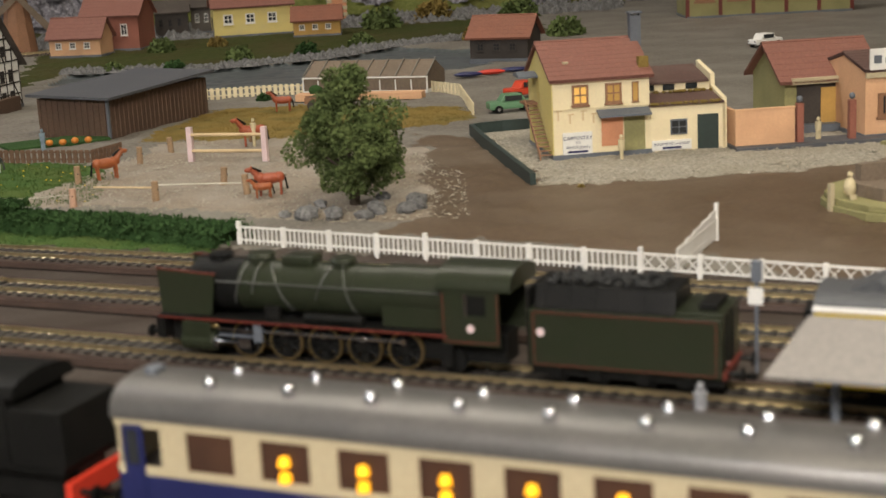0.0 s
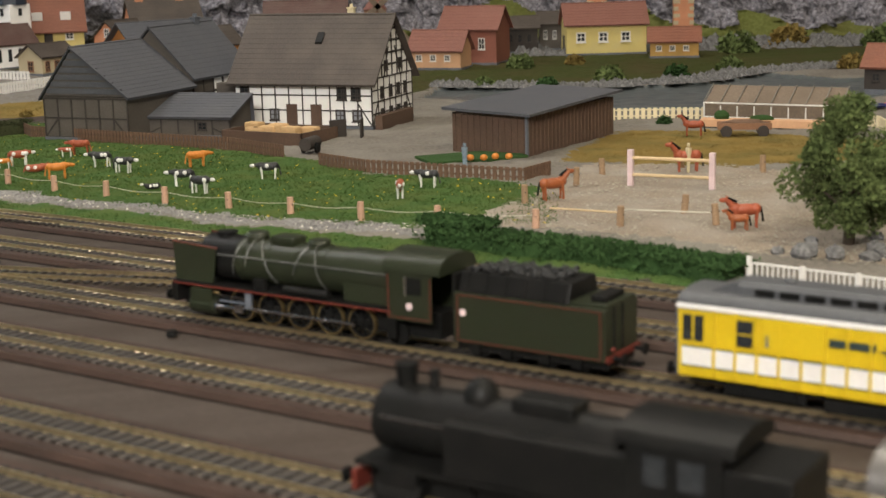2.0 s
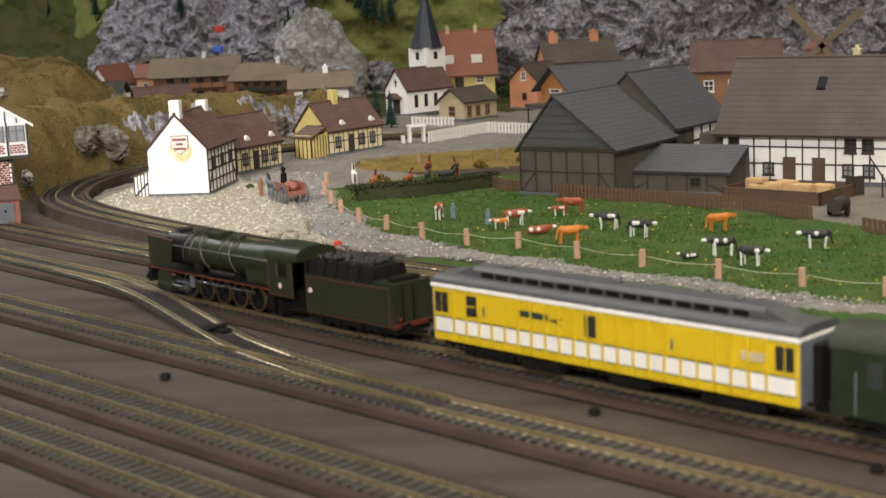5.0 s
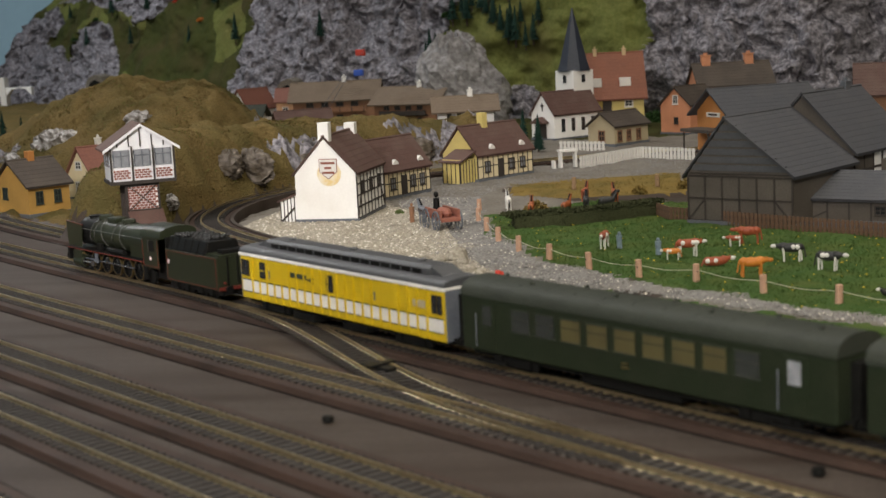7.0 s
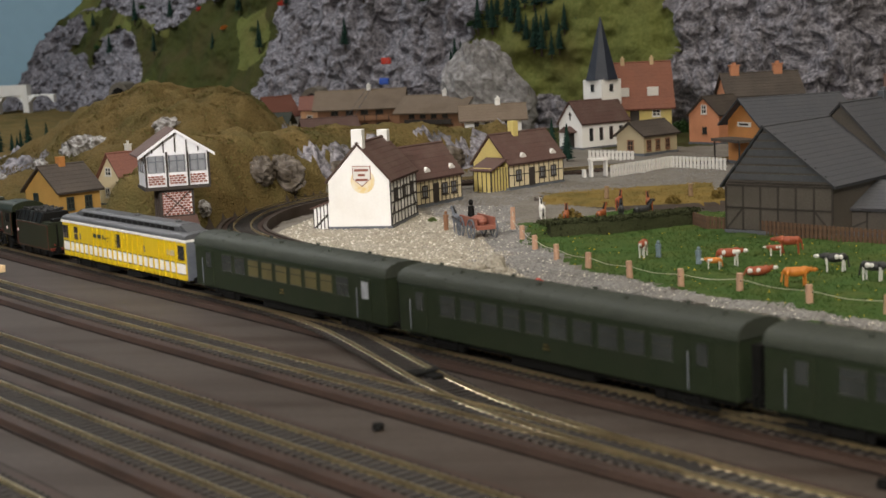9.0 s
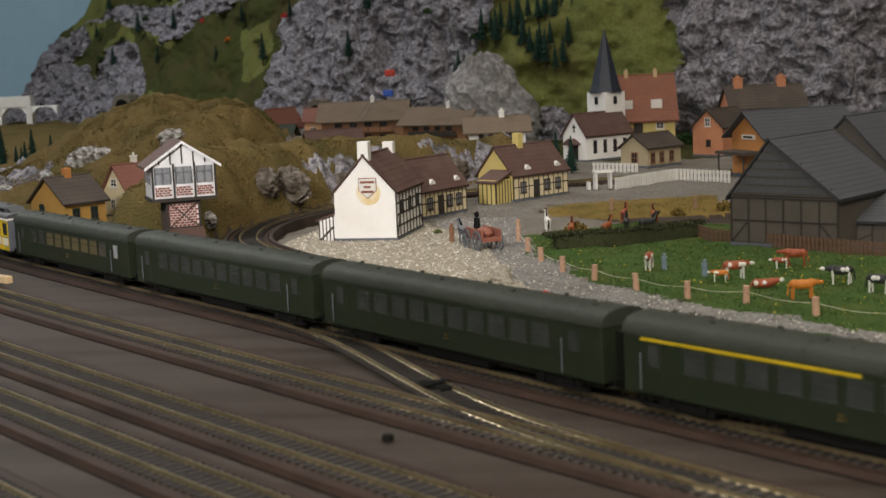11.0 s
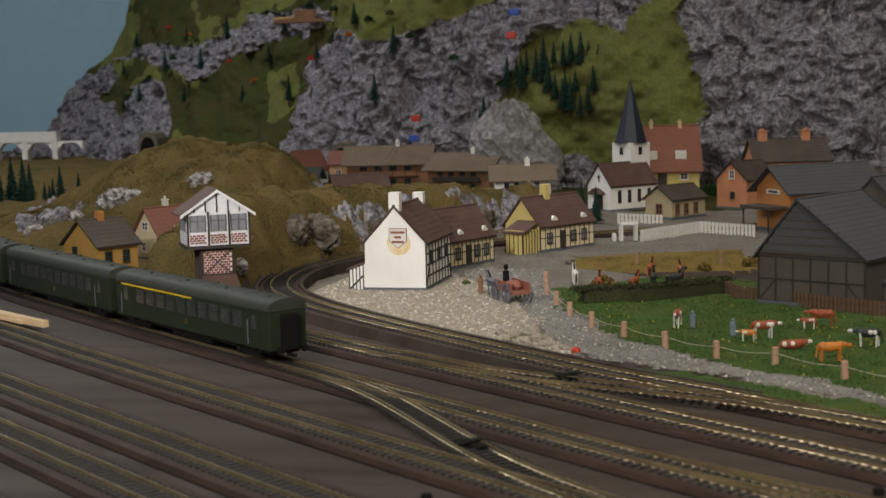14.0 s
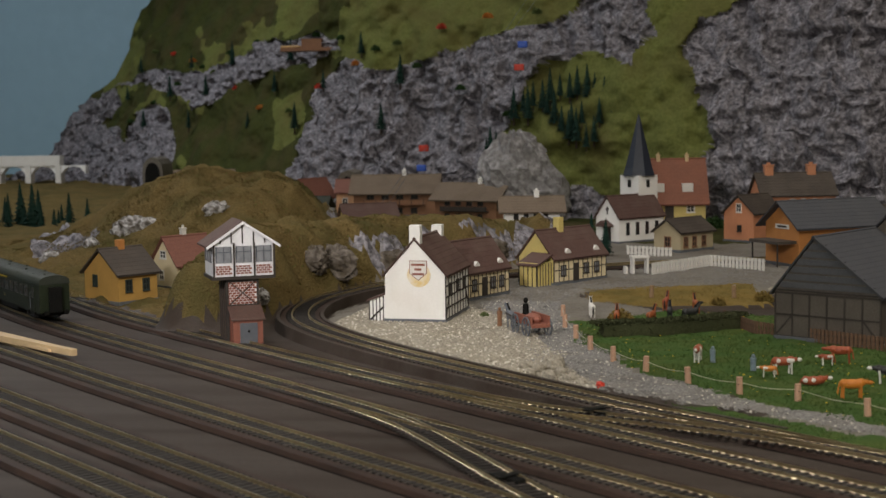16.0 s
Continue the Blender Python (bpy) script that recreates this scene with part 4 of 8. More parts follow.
    # cab
    cab = part("cab", M().box(-0.012, 0.0125, -0.0152, -0.0145, 0.0175, 0.0400).box(-0.012, 0.0125, 0.0145, 0.0152, 0.0175, 0.0400).box(-0.012, -0.0110, -0.0150, 0.0150, 0.0175, 0.0420), LGREEN, c, bevel=0.0002)
    part("cab_roof", M().prism(roof_profile(0.0158, 0.0400, 0.0487), "x", -0.014, 0.0175), LGREEN, cab, smooth=True)
    part("roof_hatch", M().box(-0.004, 0.002, -0.007, -0.003, 0.0470, 0.0482).box(0.004, 0.009, -0.007, -0.003, 0.0470, 0.0482), BLACK, cab)
    part("cab_window", M().box(-0.0010, 0.0070, -0.0155, -0.0146, 0.0300, 0.0380), BLACK, cab)
    part("window_frame", M().box(-0.0022, -0.0008, -0.0158, -0.0148, 0.0295, 0.0385), CHROME, cab, "bright window edge")
    part("crest", M().cyl((0.0003, -0.0156, 0.0245), (0.0003, -0.0152, 0.0245), 0.0017, n=10), PINK, cab, "small pink and white crest")
    part("lining", M().box(-0.0115, 0.0120, -0.0155, -0.0152, 0.0187, 0.0191).box(-0.0115, -0.0111, -0.0155, -0.0152, 0.0187, 0.0385).box(0.0116, 0.0120, -0.0155, -0.0152, 0.0187, 0.0385), RED, cab)
    # pilot and trailing wheels
    for x, r in ((-0.1285, 0.0050), (-0.010, 0.0056)):
        part("carrying_wheelset", M().cyl((x, -0.0098, 0.0037 + r), (x, -0.0078, 0.0037 + r), r, n=16).cyl((x, 0.0078, 0.0037 + r), (x, 0.0098, 0.0037 + r), r, n=16), BLACK, c)
    sets = []
    me = mesh("driving_wheel", SPOKED, BLACK)
    rim = M().ring(0.0069, 0.0079, -0.0010, 0.0010, 28)
    rim_me = mesh("tyre", rim, BRASS)
    for x in DRIVERS:
        ax = part("driving_wheelset", M().cyl((0, -0.0085, 0), (0, 0.0085, 0), 0.0014, n=8), BLACK, c, "spoked driving wheels with brassy tyres")
        ax.location = (x, 0, 0.0117)
        for y in (-0.0090, 0.0090):
            for m, nm in ((me, "wheel"), (rim_me, "tyre")):
                w = new(nm, m)
                w.parent, w.location = ax, (0, y, 0)
        sets.append(ax)
    rods = []
    for s in (-1, 1):
        y0, y1 = sorted((s * 0.0106, s * 0.0114))
        r = part("coupling_rod", M().box(DRIVERS[0] - 0.001, DRIVERS[-1] + 0.001, y0, y1, -0.0007, 0.0007), CHROME, c, "bright steel coupling rod", bevel=0.0002)
        for x in DRIVERS:
            part("crank_pin", M().cyl((x, s * 0.0102, 0), (x, s * 0.0120, 0), 0.0013, n=8), CHROME, r)
        rods.append(r)
    t = thing("tender", "dark green coal tender with black coal bunker", "tender")
    x0, x1 = 0.0, 0.0755
    part("body", M().box(x0, x1, -0.0155, 0.0155, 0.0112, 0.0342), LGREEN, t, bevel=0.0005)
    part("lining", M().box(x0 + 0.002, x1 - 0.002, -0.0158, -0.0154, 0.0122, 0.0126).box(x0 + 0.002, x1 - 0.002, -0.0158, -0.0154, 0.0330, 0.0334).box(x1 - 0.0024, x1 - 0.002, -0.0158, -0.0154, 0.0122, 0.0334)
         .box(x0 + 0.002, x0 + 0.0024, -0.0158, -0.0154, 0.0122, 0.0334), RED, t)
    part("crest", M().cyl((0.005, -0.0160, 0.0253), (0.005, -0.0156, 0.0253), 0.0017, n=10), PINK, t, "small pink and white crest")
    part("coal_bunker", M().prism([(-0.0145, 0.0342), (-0.0112, 0.0432), (0.0112, 0.0432), (0.0145, 0.0342)], "x", x0 + 0.002, x1 - 0.018), BLACK, t, bevel=0.0008)
    for i in range(6):
        x = x0 + 0.006 + i * 0.0098
        part("bunker_rib", M().prism([(-0.0150, 0.0342), (-0.0116, 0.0434), (-0.0108, 0.0434), (-0.0142, 0.0342)], "x", x, x + 0.0008), BLACK, t)
    rng = random.Random(3)
    lumps = M()
    for i in range(150):
        lumps.ball((x0 + 0.006 + rng.random() * 0.046, rng.uniform(-0.010, 0.010), 0.0432 + rng.random() * 0.0018), 0.0016, 0.0015, 0.0013, 5, 4, 0.3, rng)
    tagged(part("coal", lumps, COAL, t, "heap of black coal"), kind="stuff")
    part("rear_deck", M().box(x1 - 0.018, x1, -0.0135, 0.0135, 0.0342, 0.0358), LGREEN, t, bevel=0.0004)
    part("toolbox", M().box(x1 - 0.010, x1 - 0.003, -0.009, 0.009, 0.0358, 0.0385), BLACK, t, bevel=0.0005)
    part("front_wall", M().box(x0 - 0.001, x0 + 0.0005, -0.0145, 0.0145, 0.0112, 0.0420), BLACK, t)
    part("rear_beam", M().box(x1, x1 + 0.0015, -0.0150, 0.0150, 0.0112, 0.0136), RED, t, "red buffer beam")
    part("tail_lamp", M().cyl((x1 + 0.001, -0.0110, 0.0165), (x1 + 0.0025, -0.0110, 0.0165), 0.0010, n=8), RED, t)
    for y in (-0.008, 0.0):
        part("ladder", M().box(x1, x1 + 0.0008, y, y + 0.0007, 0.0145, 0.0345), BLACK, t)
    part("frame", M().box(x0, x1, -0.0125, 0.0125, 0.0075, 0.0112), BLACK, t)
    for x in (0.010, 0.026, 0.045, 0.061):
        part("wheelset", M().cyl((x, -0.0098, 0.0092), (x, -0.0078, 0.0092), 0.0055, n=16).cyl((x, 0.0078, 0.0092), (x, 0.0098, 0.0092), 0.0055, n=16), BLACK, t)
        part("axle_box", M().box(x - 0.0025, x + 0.0025, -0.0140, -0.0120, 0.0065, 0.0110), BLACK, t)
    buffers(t, x1 + 0.001, 1)
    return c, t, sets, rods


LOCO, TENDER, WHEELS, RODS = steam_loco()
MAILCAR = mail_car(0.222)
COACHES = [coach(0.241, "dark green coach with slatted open end and small lit windows", windows=9, old=True), coach(0.258, "dark green passenger coach with round roof", windows=10),
           coach(0.258, "dark green passenger coach with round roof", windows=10), coach(0.258, "dark green first class coach with yellow stripe, last in the train", stripe=True, windows=10)]


# ---- standing train in the foreground ----
def tank_engine():
    c = thing("tank_engine", "black tank locomotive with red buffer beams standing on a station track", "steam locomotive", Matrix.Translation((*un(-0.056, 0.371), 0)) @ Matrix.Rotation(ANG, 4, "Z"))
    part("boiler", M().cyl((0.006, 0, 0.033), (0.095, 0, 0.033), 0.0115, n=24).cyl((0.0045, 0, 0.033), (0.006, 0, 0.033), 0.008, 0.011, 20), BLACK, c, smooth=True)
    part("chimney", M().cyl((0.013, 0, 0.043), (0.013, 0, 0.0515), 0.0032, 0.0042, 14), BLACK, c, smooth=True)
    part("bell", M().cyl((0.024, 0, 0.043), (0.024, 0, 0.0505), 0.0018, n=8), BLACK, c)
    part("dome", M().ball((0.042, 0, 0.0435), 0.0062, 0.0062, 0.0070, 14, 8), BLACK, c, smooth=True)
    part("sandbox", M().box(0.056, 0.078, -0.006, 0.006, 0.042, 0.0475), BLACK, c, bevel=0.0015)
    for s in (-1, 1):
        y0, y1 = sorted((s * 0.0095, s * 0.0150))
        part("side_tank", M().box(0.036, 0.100, y0, y1, 0.0205, 0.0385), BLACK, c, bevel=0.0010)
        part("cylinder", M().cyl((0.010, s * 0.0120, 0.0105), (0.027, s * 0.0120, 0.0105), 0.0048, n=14).box(0.011, 0.026, min(s * 0.009, s * 0.0155), max(s * 0.009, s * 0.0155), 0.012, 0.020), BLACK, c, bevel=0.0004)
        part("connecting_rod", M().box(0.027, 0.085, min(s * 0.0108, s * 0.0118), max(s * 0.0108, s * 0.0118), 0.0090, 0.0108), BRASS, c)
        part("hand_rail", M().cyl((0.010, s * 0.0122, 0.036), (0.036, s * 0.0122, 0.036), 0.0004, n=6), CHROME, c)
        for i in range(4):
            x = 0.036 + i * 0.0175
            part("wheel", M().cyl((x, s * 0.0080, 0.0117), (x, s * 0.0098, 0.0117), 0.0080, n=18), BLACK, c)
    part("running_board", M().box(0.001, 0.150, -0.0150, 0.0150, 0.0190, 0.0205), BLACK, c)
    part("cab", M().box(0.100, 0.130, -0.0152, 0.0152, 0.0205, 0.0430), BLACK, c, bevel=0.0006)
    part("cab_roof", M().prism(roof_profile(0.0158, 0.043, 0.0495), "x", 0.097, 0.134), BLACK, c, smooth=True)
    part("cab_window", M().box(0.106, 0.113, -0.0156, -0.0150, 0.0315, 0.0405).box(0.117, 0.125, -0.0156, -0.0150, 0.0315, 0.0405), DARKGLASS, c)
    part("bunker", M().box(0.130, 0.151, -0.0150, 0.0150, 0.0205, 0.0400), BLACK, c, bevel=0.0010)
    part("frame", M().box(0.002, 0.150, -0.007, 0.007, 0.006, 0.019), BLACK, c)
    part("front_beam", M().box(-0.0005, 0.0015, -0.0148, 0.0148, 0.0095, 0.0165), RED, c, "red buffer beam")
    part("rear_beam", M().box(0.1500, 0.1525, -0.0148, 0.0148, 0.0095, 0.0165), BRIGHTRED, c, "bright red buffer beam")
    buffers(c, -0.0005, -1)
    buffers(c, 0.1525, 1)


def dining_car():
    length = 0.27
    c = thing("dining_car", "cream and blue saloon coach with silver roof and glowing lamps", "railway coach", Matrix.Translation((*un(0.116, 0.371), 0)) @ Matrix.Rotation(ANG, 4, "Z"))
    part("body_lower", M().box(0, length, -0.0158, 0.0158, 0.0115, 0.0235), BLUE, c, "midnight blue lower side", bevel=0.0006)
    part("floor_panel", M().box(0.002, length - 0.002, -0.0150, 0.0150, 0.0235, 0.0245), TIMBER, c)
    n = 10
    pitch = 0.0253
    for s in (-1, 1):
        y0, y1 = sorted((s * 0.0148, s * 0.0158))
        part("side_rail", M().box(0, length, y0, y1, 0.0235, 0.0262).box(0, length, y0, y1, 0.0385, 0.0415), CREAM, c, "cream side rail")
        for i in range(n + 1):
            x = 0.0205 + i * pitch
            part("panel", M().box(x - pitch * 0.18, x + pitch * 0.18, y0, y1, 0.0262, 0.0385), CREAM, c, "cream window pier")
        for i in range(n):
            x = 0.0205 + (i + 0.5) * pitch
            part("window", M().box(x - pitch * 0.32, x + pitch * 0.32, s * 0.0150, s * 0.0153, 0.0262, 0.0385), SALOONWIN, c)
    for i in range(1, n):
        x = 0.0205 + (i + 0.5) * pitch
        lamp = part("table_lamp", M().cyl((x, -0.0162, 0.0268), (x, -0.0162, 0.0294), 0.0019, 0.0016, 10), LAMPGLOW, c, "glowing yellow table lamp", smooth=True)
        part("shade", M().cyl((x, -0.0162, 0.0318), (x, -0.0162, 0.0342), 0.0020, 0.0014, 10), LAMPGLOW, lamp, smooth=True)
    part("end_wall", M().box(0, 0.001, -0.0150, 0.0150, 0.0235, 0.0415), CREAM, c)
    part("end_wall", M().box(length - 0.001, length, -0.0150, 0.0150, 0.0235, 0.0415), CREAM, c)
    part("door", M().box(0.003, 0.010, -0.0164, -0.0157, 0.014, 0.0395), BLUE, c)
    part("door_window", M().box(0.0045, 0.0085, -0.0167, -0.0160, 0.027, 0.038), DARKGLASS, c)
    part("roof", M().prism(roof_profile(0.0164, 0.0412, 0.0515, 13), "x", -0.001, length + 0.001), SILVER, c, "silver painted round roof", smooth=True)
    part("corner_mark", M().box(0.004, 0.0085, -0.004, 0.002, 0.0510, 0.0535), GREYM, c, bevel=0.0008)
    for i in range(9):
        x = 0.030 + i * 0.0268
        for y in (-0.0075, 0.0045):
            part("roof_vent", M().ball((x + (0.003 if y > 0 else 0), y, 0.0515), 0.0021, 0.0021, 0.0022, 10, 6), CHROME, c, "shiny dome ventilator", smooth=True)
    part("underframe", M().box(0.004, length - 0.004, -0.012, 0.012, 0.0085, 0.0115), BLACK, c)
    for x in (0.036, length - 0.036):
        bogie(c, x)
    buffers(c, 0, -1)




def platform():
    """Narrow platform between two tracks, with its canopy."""
    base = Matrix.Translation((*un(0.298, 0.487), 0)) @ Matrix.Rotation(ANG, 4, "Z")
    solo("platform", M().box(-0.055, 0.50, -0.012, 0.016, -0.004, 0.004), ROAD, "low grey station platform between two tracks", "platform", base, bevel=0.0006, kind="structure")
    c = thing("platform_canopy", "grey gabled platform canopy on slender posts", "canopy", base)
    for s in (-1, 1):
        for k in range(5):
            x0, x1 = 0.004 + k * 0.098, 0.101 + k * 0.098
            part("roof_panel", M().add([(x0 - (0.010 if k == 0 else 0), s * 0.026, z0 + 0.0335) for z0 in (0, 0.0012)] + [(x1, s * 0.026, z0 + 0.0335) for z0 in (0, 0.0012)] + [(x1, s * 0.0005, z0 + 0.047) for z0 in (0, 0.0012)]
                 + [(x0, s * 0.0005, z0 + 0.047) for z0 in (0, 0.0012)], [(0, 2, 4, 6), (1, 7, 5, 3), (0, 1, 3, 2), (2, 3, 5, 4), (4, 5, 7, 6), (6, 7, 1, 0)]), CANOPY, c)
    for k in range(5):
        x = 0.013 + k * 0.105
        post = part("post", M().cyl((x, 0, 0.004), (x, 0, 0.0465), 0.0016, n=10), GREYM, c, smooth=True)
        part("bracket", M().prism([(-0.018, 0.0375), (0, 0.030), (0.018, 0.0375), (0, 0.045)], "x", x - 0.0006, x + 0.0006), GREYM, post)
    sig = thing("signal", "slender grey signal post with a white plate", "signal", Matrix.Translation((*un(0.2668, 0.577), -0.003)) @ Matrix.Rotation(ANG, 4, "Z"))
    part("mast", M().cyl((0, 0, 0), (0, 0, 0.046), 0.0008, n=8), GREYM, sig)
    part("lamp_case", M().box(-0.002, 0.002, -0.0015, 0.0015, 0.038, 0.047), GREYM, sig, bevel=0.0004)
    part("plate", M().box(-0.003, 0.003, -0.0022, -0.0014, 0.029, 0.036), WHITE, sig, "small white plate")
    figurine(*un(0.265, 0.487), GREYFIG, "small grey painted figurine on the platform", 0.0175, 0.004)


CANOPY = mat("canopy_felt", (0.23, 0.21, 0.19), (0.19, 0.175, 0.16), 0.7, 500, 0.2, stain=(0.16, 0.145, 0.13), coarse=40)
GREYFIG = mat("figure_grey", (0.24, 0.24, 0.25), (0.19, 0.19, 0.20), 0.6, 300, 0.1)
tank_engine()
dining_car()

# ---- buildings ----
class House:
    """A gabled model house; local x along the ridge, y away from the front, corner at the origin."""

    def __init__(self, label, place, L, D, wall, ridge, wallm, roofm, name="house", category="house", over=0.004, ridge_at=0.5, hip=0.0, base=None, thick=0.0022):
        self.ob = thing(name, label, category, place)
        self.L, self.D, self.h, self.r, self.ra = L, D, wall, ridge, ridge_at
        yr = D * ridge_at
        body = M().prism([(0, 0), (0, wall), (yr, ridge), (D, wall), (D, 0)], "x", 0, L) if not hip else M().box(0, L, 0, D, 0, wall)
        part("wall", body, wallm, self.ob)
        for y0, z0, s in ((-over, wall - over * (ridge - wall) / max(yr, 1e-6), -1), (D + over, wall - over * (ridge - wall) / max(D - yr, 1e-6), 1)):
            m = M()
            lo, hi = (-over, L + over)
            up = [(lo, y0, z0), (hi, y0, z0), (hi - hip, yr, ridge), (lo + hip, yr, ridge)]
            m.add([(x, y, z + 0.0006) for x, y, z in up] + [(x, y, z + 0.0006 + thick) for x, y, z in up], [(3, 2, 1, 0), (4, 5, 6, 7), (0, 1, 5, 4), (1, 2, 6, 5), (2, 3, 7, 6), (3, 0, 4, 7)])
            part("roof", m, roofm, self.ob)
            n = max(4, int(math.hypot(yr, ridge - wall) / 0.0055))
            rows = M()
            for k in range(n):
                a, b = k / n, (k + 0.975) / n
                q = [tuple(up[0][i] + (up[3][i] - up[0][i]) * a for i in range(3)), tuple(up[1][i] + (up[2][i] - up[1][i]) * a for i in range(3)),
                     tuple(up[1][i] + (up[2][i] - up[1][i]) * b for i in range(3)), tuple(up[0][i] + (up[3][i] - up[0][i]) * b for i in range(3))]
                e = [0.0006 + thick + 0.00025, 0.0006 + thick + 0.00025, 0.0006 + thick + 0.0001, 0.0006 + thick + 0.0001]
                rows.add([(x, y, z + d) for (x, y, z), d in zip(q, e)] + [(x, y, z + thick * 0.5) for x, y, z in q], [(0, 1, 2, 3), (4, 5, 1, 0), (5, 6, 2, 1), (7, 4, 0, 3), (6, 7, 3, 2)])
            tagged(part("tiling", rows, roofm, self.ob), kind="stuff")
        if hip:
            for lo, s in ((-over, 1), (L + over, -1)):
                part("hip", M().add([(lo, -over, wall), (lo, D + over, wall), (lo + s * hip, yr, ridge), (lo + s * 0.003, -over, wall + 0.002), (lo + s * 0.003, D + over, wall + 0.002), (lo + s * (hip + 0.003), yr, ridge + 0.002)],
                     [(0, 1, 2), (3, 5, 4), (0, 2, 5, 3), (1, 4, 5, 2), (0, 3, 4, 1)]), roofm, self.ob)
        part("ridge_cap", M().cyl((-over + hip, yr, ridge + thick), (L + over - hip, yr, ridge + thick), 0.0016, n=6), roofm, self.ob)
        part("plinth", M().box(-0.0012, L + 0.0012, -0.0012, D + 0.0012, -0.004, 0.003), base or GREYM, self.ob)

    def at(self, face, a, z, w, h, out0, out1):
        """Corners of a box on a face: f front, b back, l left gable, r right gable."""
        return {"f": (a, a + w, -out1, -out0, z, z + h), "b": (a, a + w, self.D + out0, self.D + out1, z, z + h),
                "l": (-out1, -out0, a, a + w, z, z + h), "r": (self.L + out0, self.L + out1, a, a + w, z, z + h)}[face]

    def box(self, name, face, a, z, w, h, m, out=0.0008, label=""):
        return part(name, M().box(*self.at(face, a, z, w, h, -0.0003, out)), m, self.ob, label)

    def window(self, face, a, z, w, h, frame=None, pane=None, bars=(1, 1)):
        f = frame or WHITE
        t = min(w, h) * 0.13
        xs, zs = [a, a + t], [z, z + t]
        for line, lo, size, count in ((xs, a, w, bars[0]), (zs, z, h, bars[1])):
            for k in range(count):
                c = lo + size * (k + 1) / (count + 1)
                line += [c - t * 0.3, c + t * 0.3]
            line += [lo + size - t, lo + size]
        axis, sign, base = {"f": ("y", -1, 0), "b": ("y", 1, self.D), "l": ("x", -1, 0), "r": ("x", 1, self.L)}[face]
        out = lambda d: base + sign * (0.0011 if d else -0.0002)
        put = (lambda p, q, d: (p, out(d), q)) if axis == "y" else (lambda p, q, d: (out(d), p, q))
        m = M().lattice(xs, zs, lambda i, j: i % 2 == 0 or j % 2 == 0, put)
        win = part("window", m, f, self.ob)
        part("pane", M().box(*self.at(face, a + t * 0.5, z + t * 0.5, w - t, h - t, -0.0002, 0.0005)), pane or DARKGLASS, win)
        part("sill", M().box(*self.at(face, a - t * 0.5, z - t * 0.8, w + t, t * 0.8, 0.0, 0.0016)), f, win)

    def beams(self, face, lines, m=None, w=0.0016, out=0.0007):
        for a0, z0, a1, z1 in lines:
            d = Vector((a1 - a0, z1 - z0)).normalized()
            n = Vector((-d.y, d.x)) * w / 2
            pts = [(a0 + n.x, z0 + n.y), (a1 + n.x, z1 + n.y), (a1 - n.x, z1 - n.y), (a0 - n.x, z0 - n.y)]
            ax, lo, hi = {"f": ("y", -out, 0.0004), "b": ("y", self.D - 0.0004, self.D + out), "l": ("x", -out, 0.0004), "r": ("x", self.L - 0.0004, self.L + out)}[face]
            part("beam", M().prism(pts, ax, lo, hi), m or TIMBER, self.ob)

    def frame_grid(self, face, length, z0, z1, posts, rails, m=None, w=0.0016, braces=True):
        lines = [(length * k / posts, z0, length * k / posts, z1) for k in range(posts + 1)] + [(0, z0 + (z1 - z0) * k / rails, length, z0 + (z1 - z0) * k / rails) for k in range(rails + 1)]
        if braces:
            s = length / posts
            lines += [(0, z0, s, z1 * 0.5 + z0 * 0.5), (length, z0, length - s, z1 * 0.5 + z0 * 0.5)]
        self.beams(face, lines, m, w)

    def chimney(self, x, y, w, d, z0, z1, m):
        c = part("chimney", M().box(x - w / 2, x + w / 2, y - d / 2, y + d / 2, z0, z1), m, self.ob, bevel=0.0004)
        part("chimney_cap", M().box(x - w * 0.6, x + w * 0.6, y - d * 0.6, y + d * 0.6, z1, z1 + 0.0015).cyl((x, y, z1 + 0.0015), (x, y, z1 + 0.005), w * 0.25, n=8), m, c)


def spot(x, y, deg, z=0.0):
    return pose(x, y, z, 0, 0, deg)


STAIND = mat("faded_ochre_stain", (0.72, 0.55, 0.24), (0.76, 0.68, 0.5), 0.7, 120, 0.1, stain=(0.78, 0.74, 0.66), coarse=60, amount=0.9)


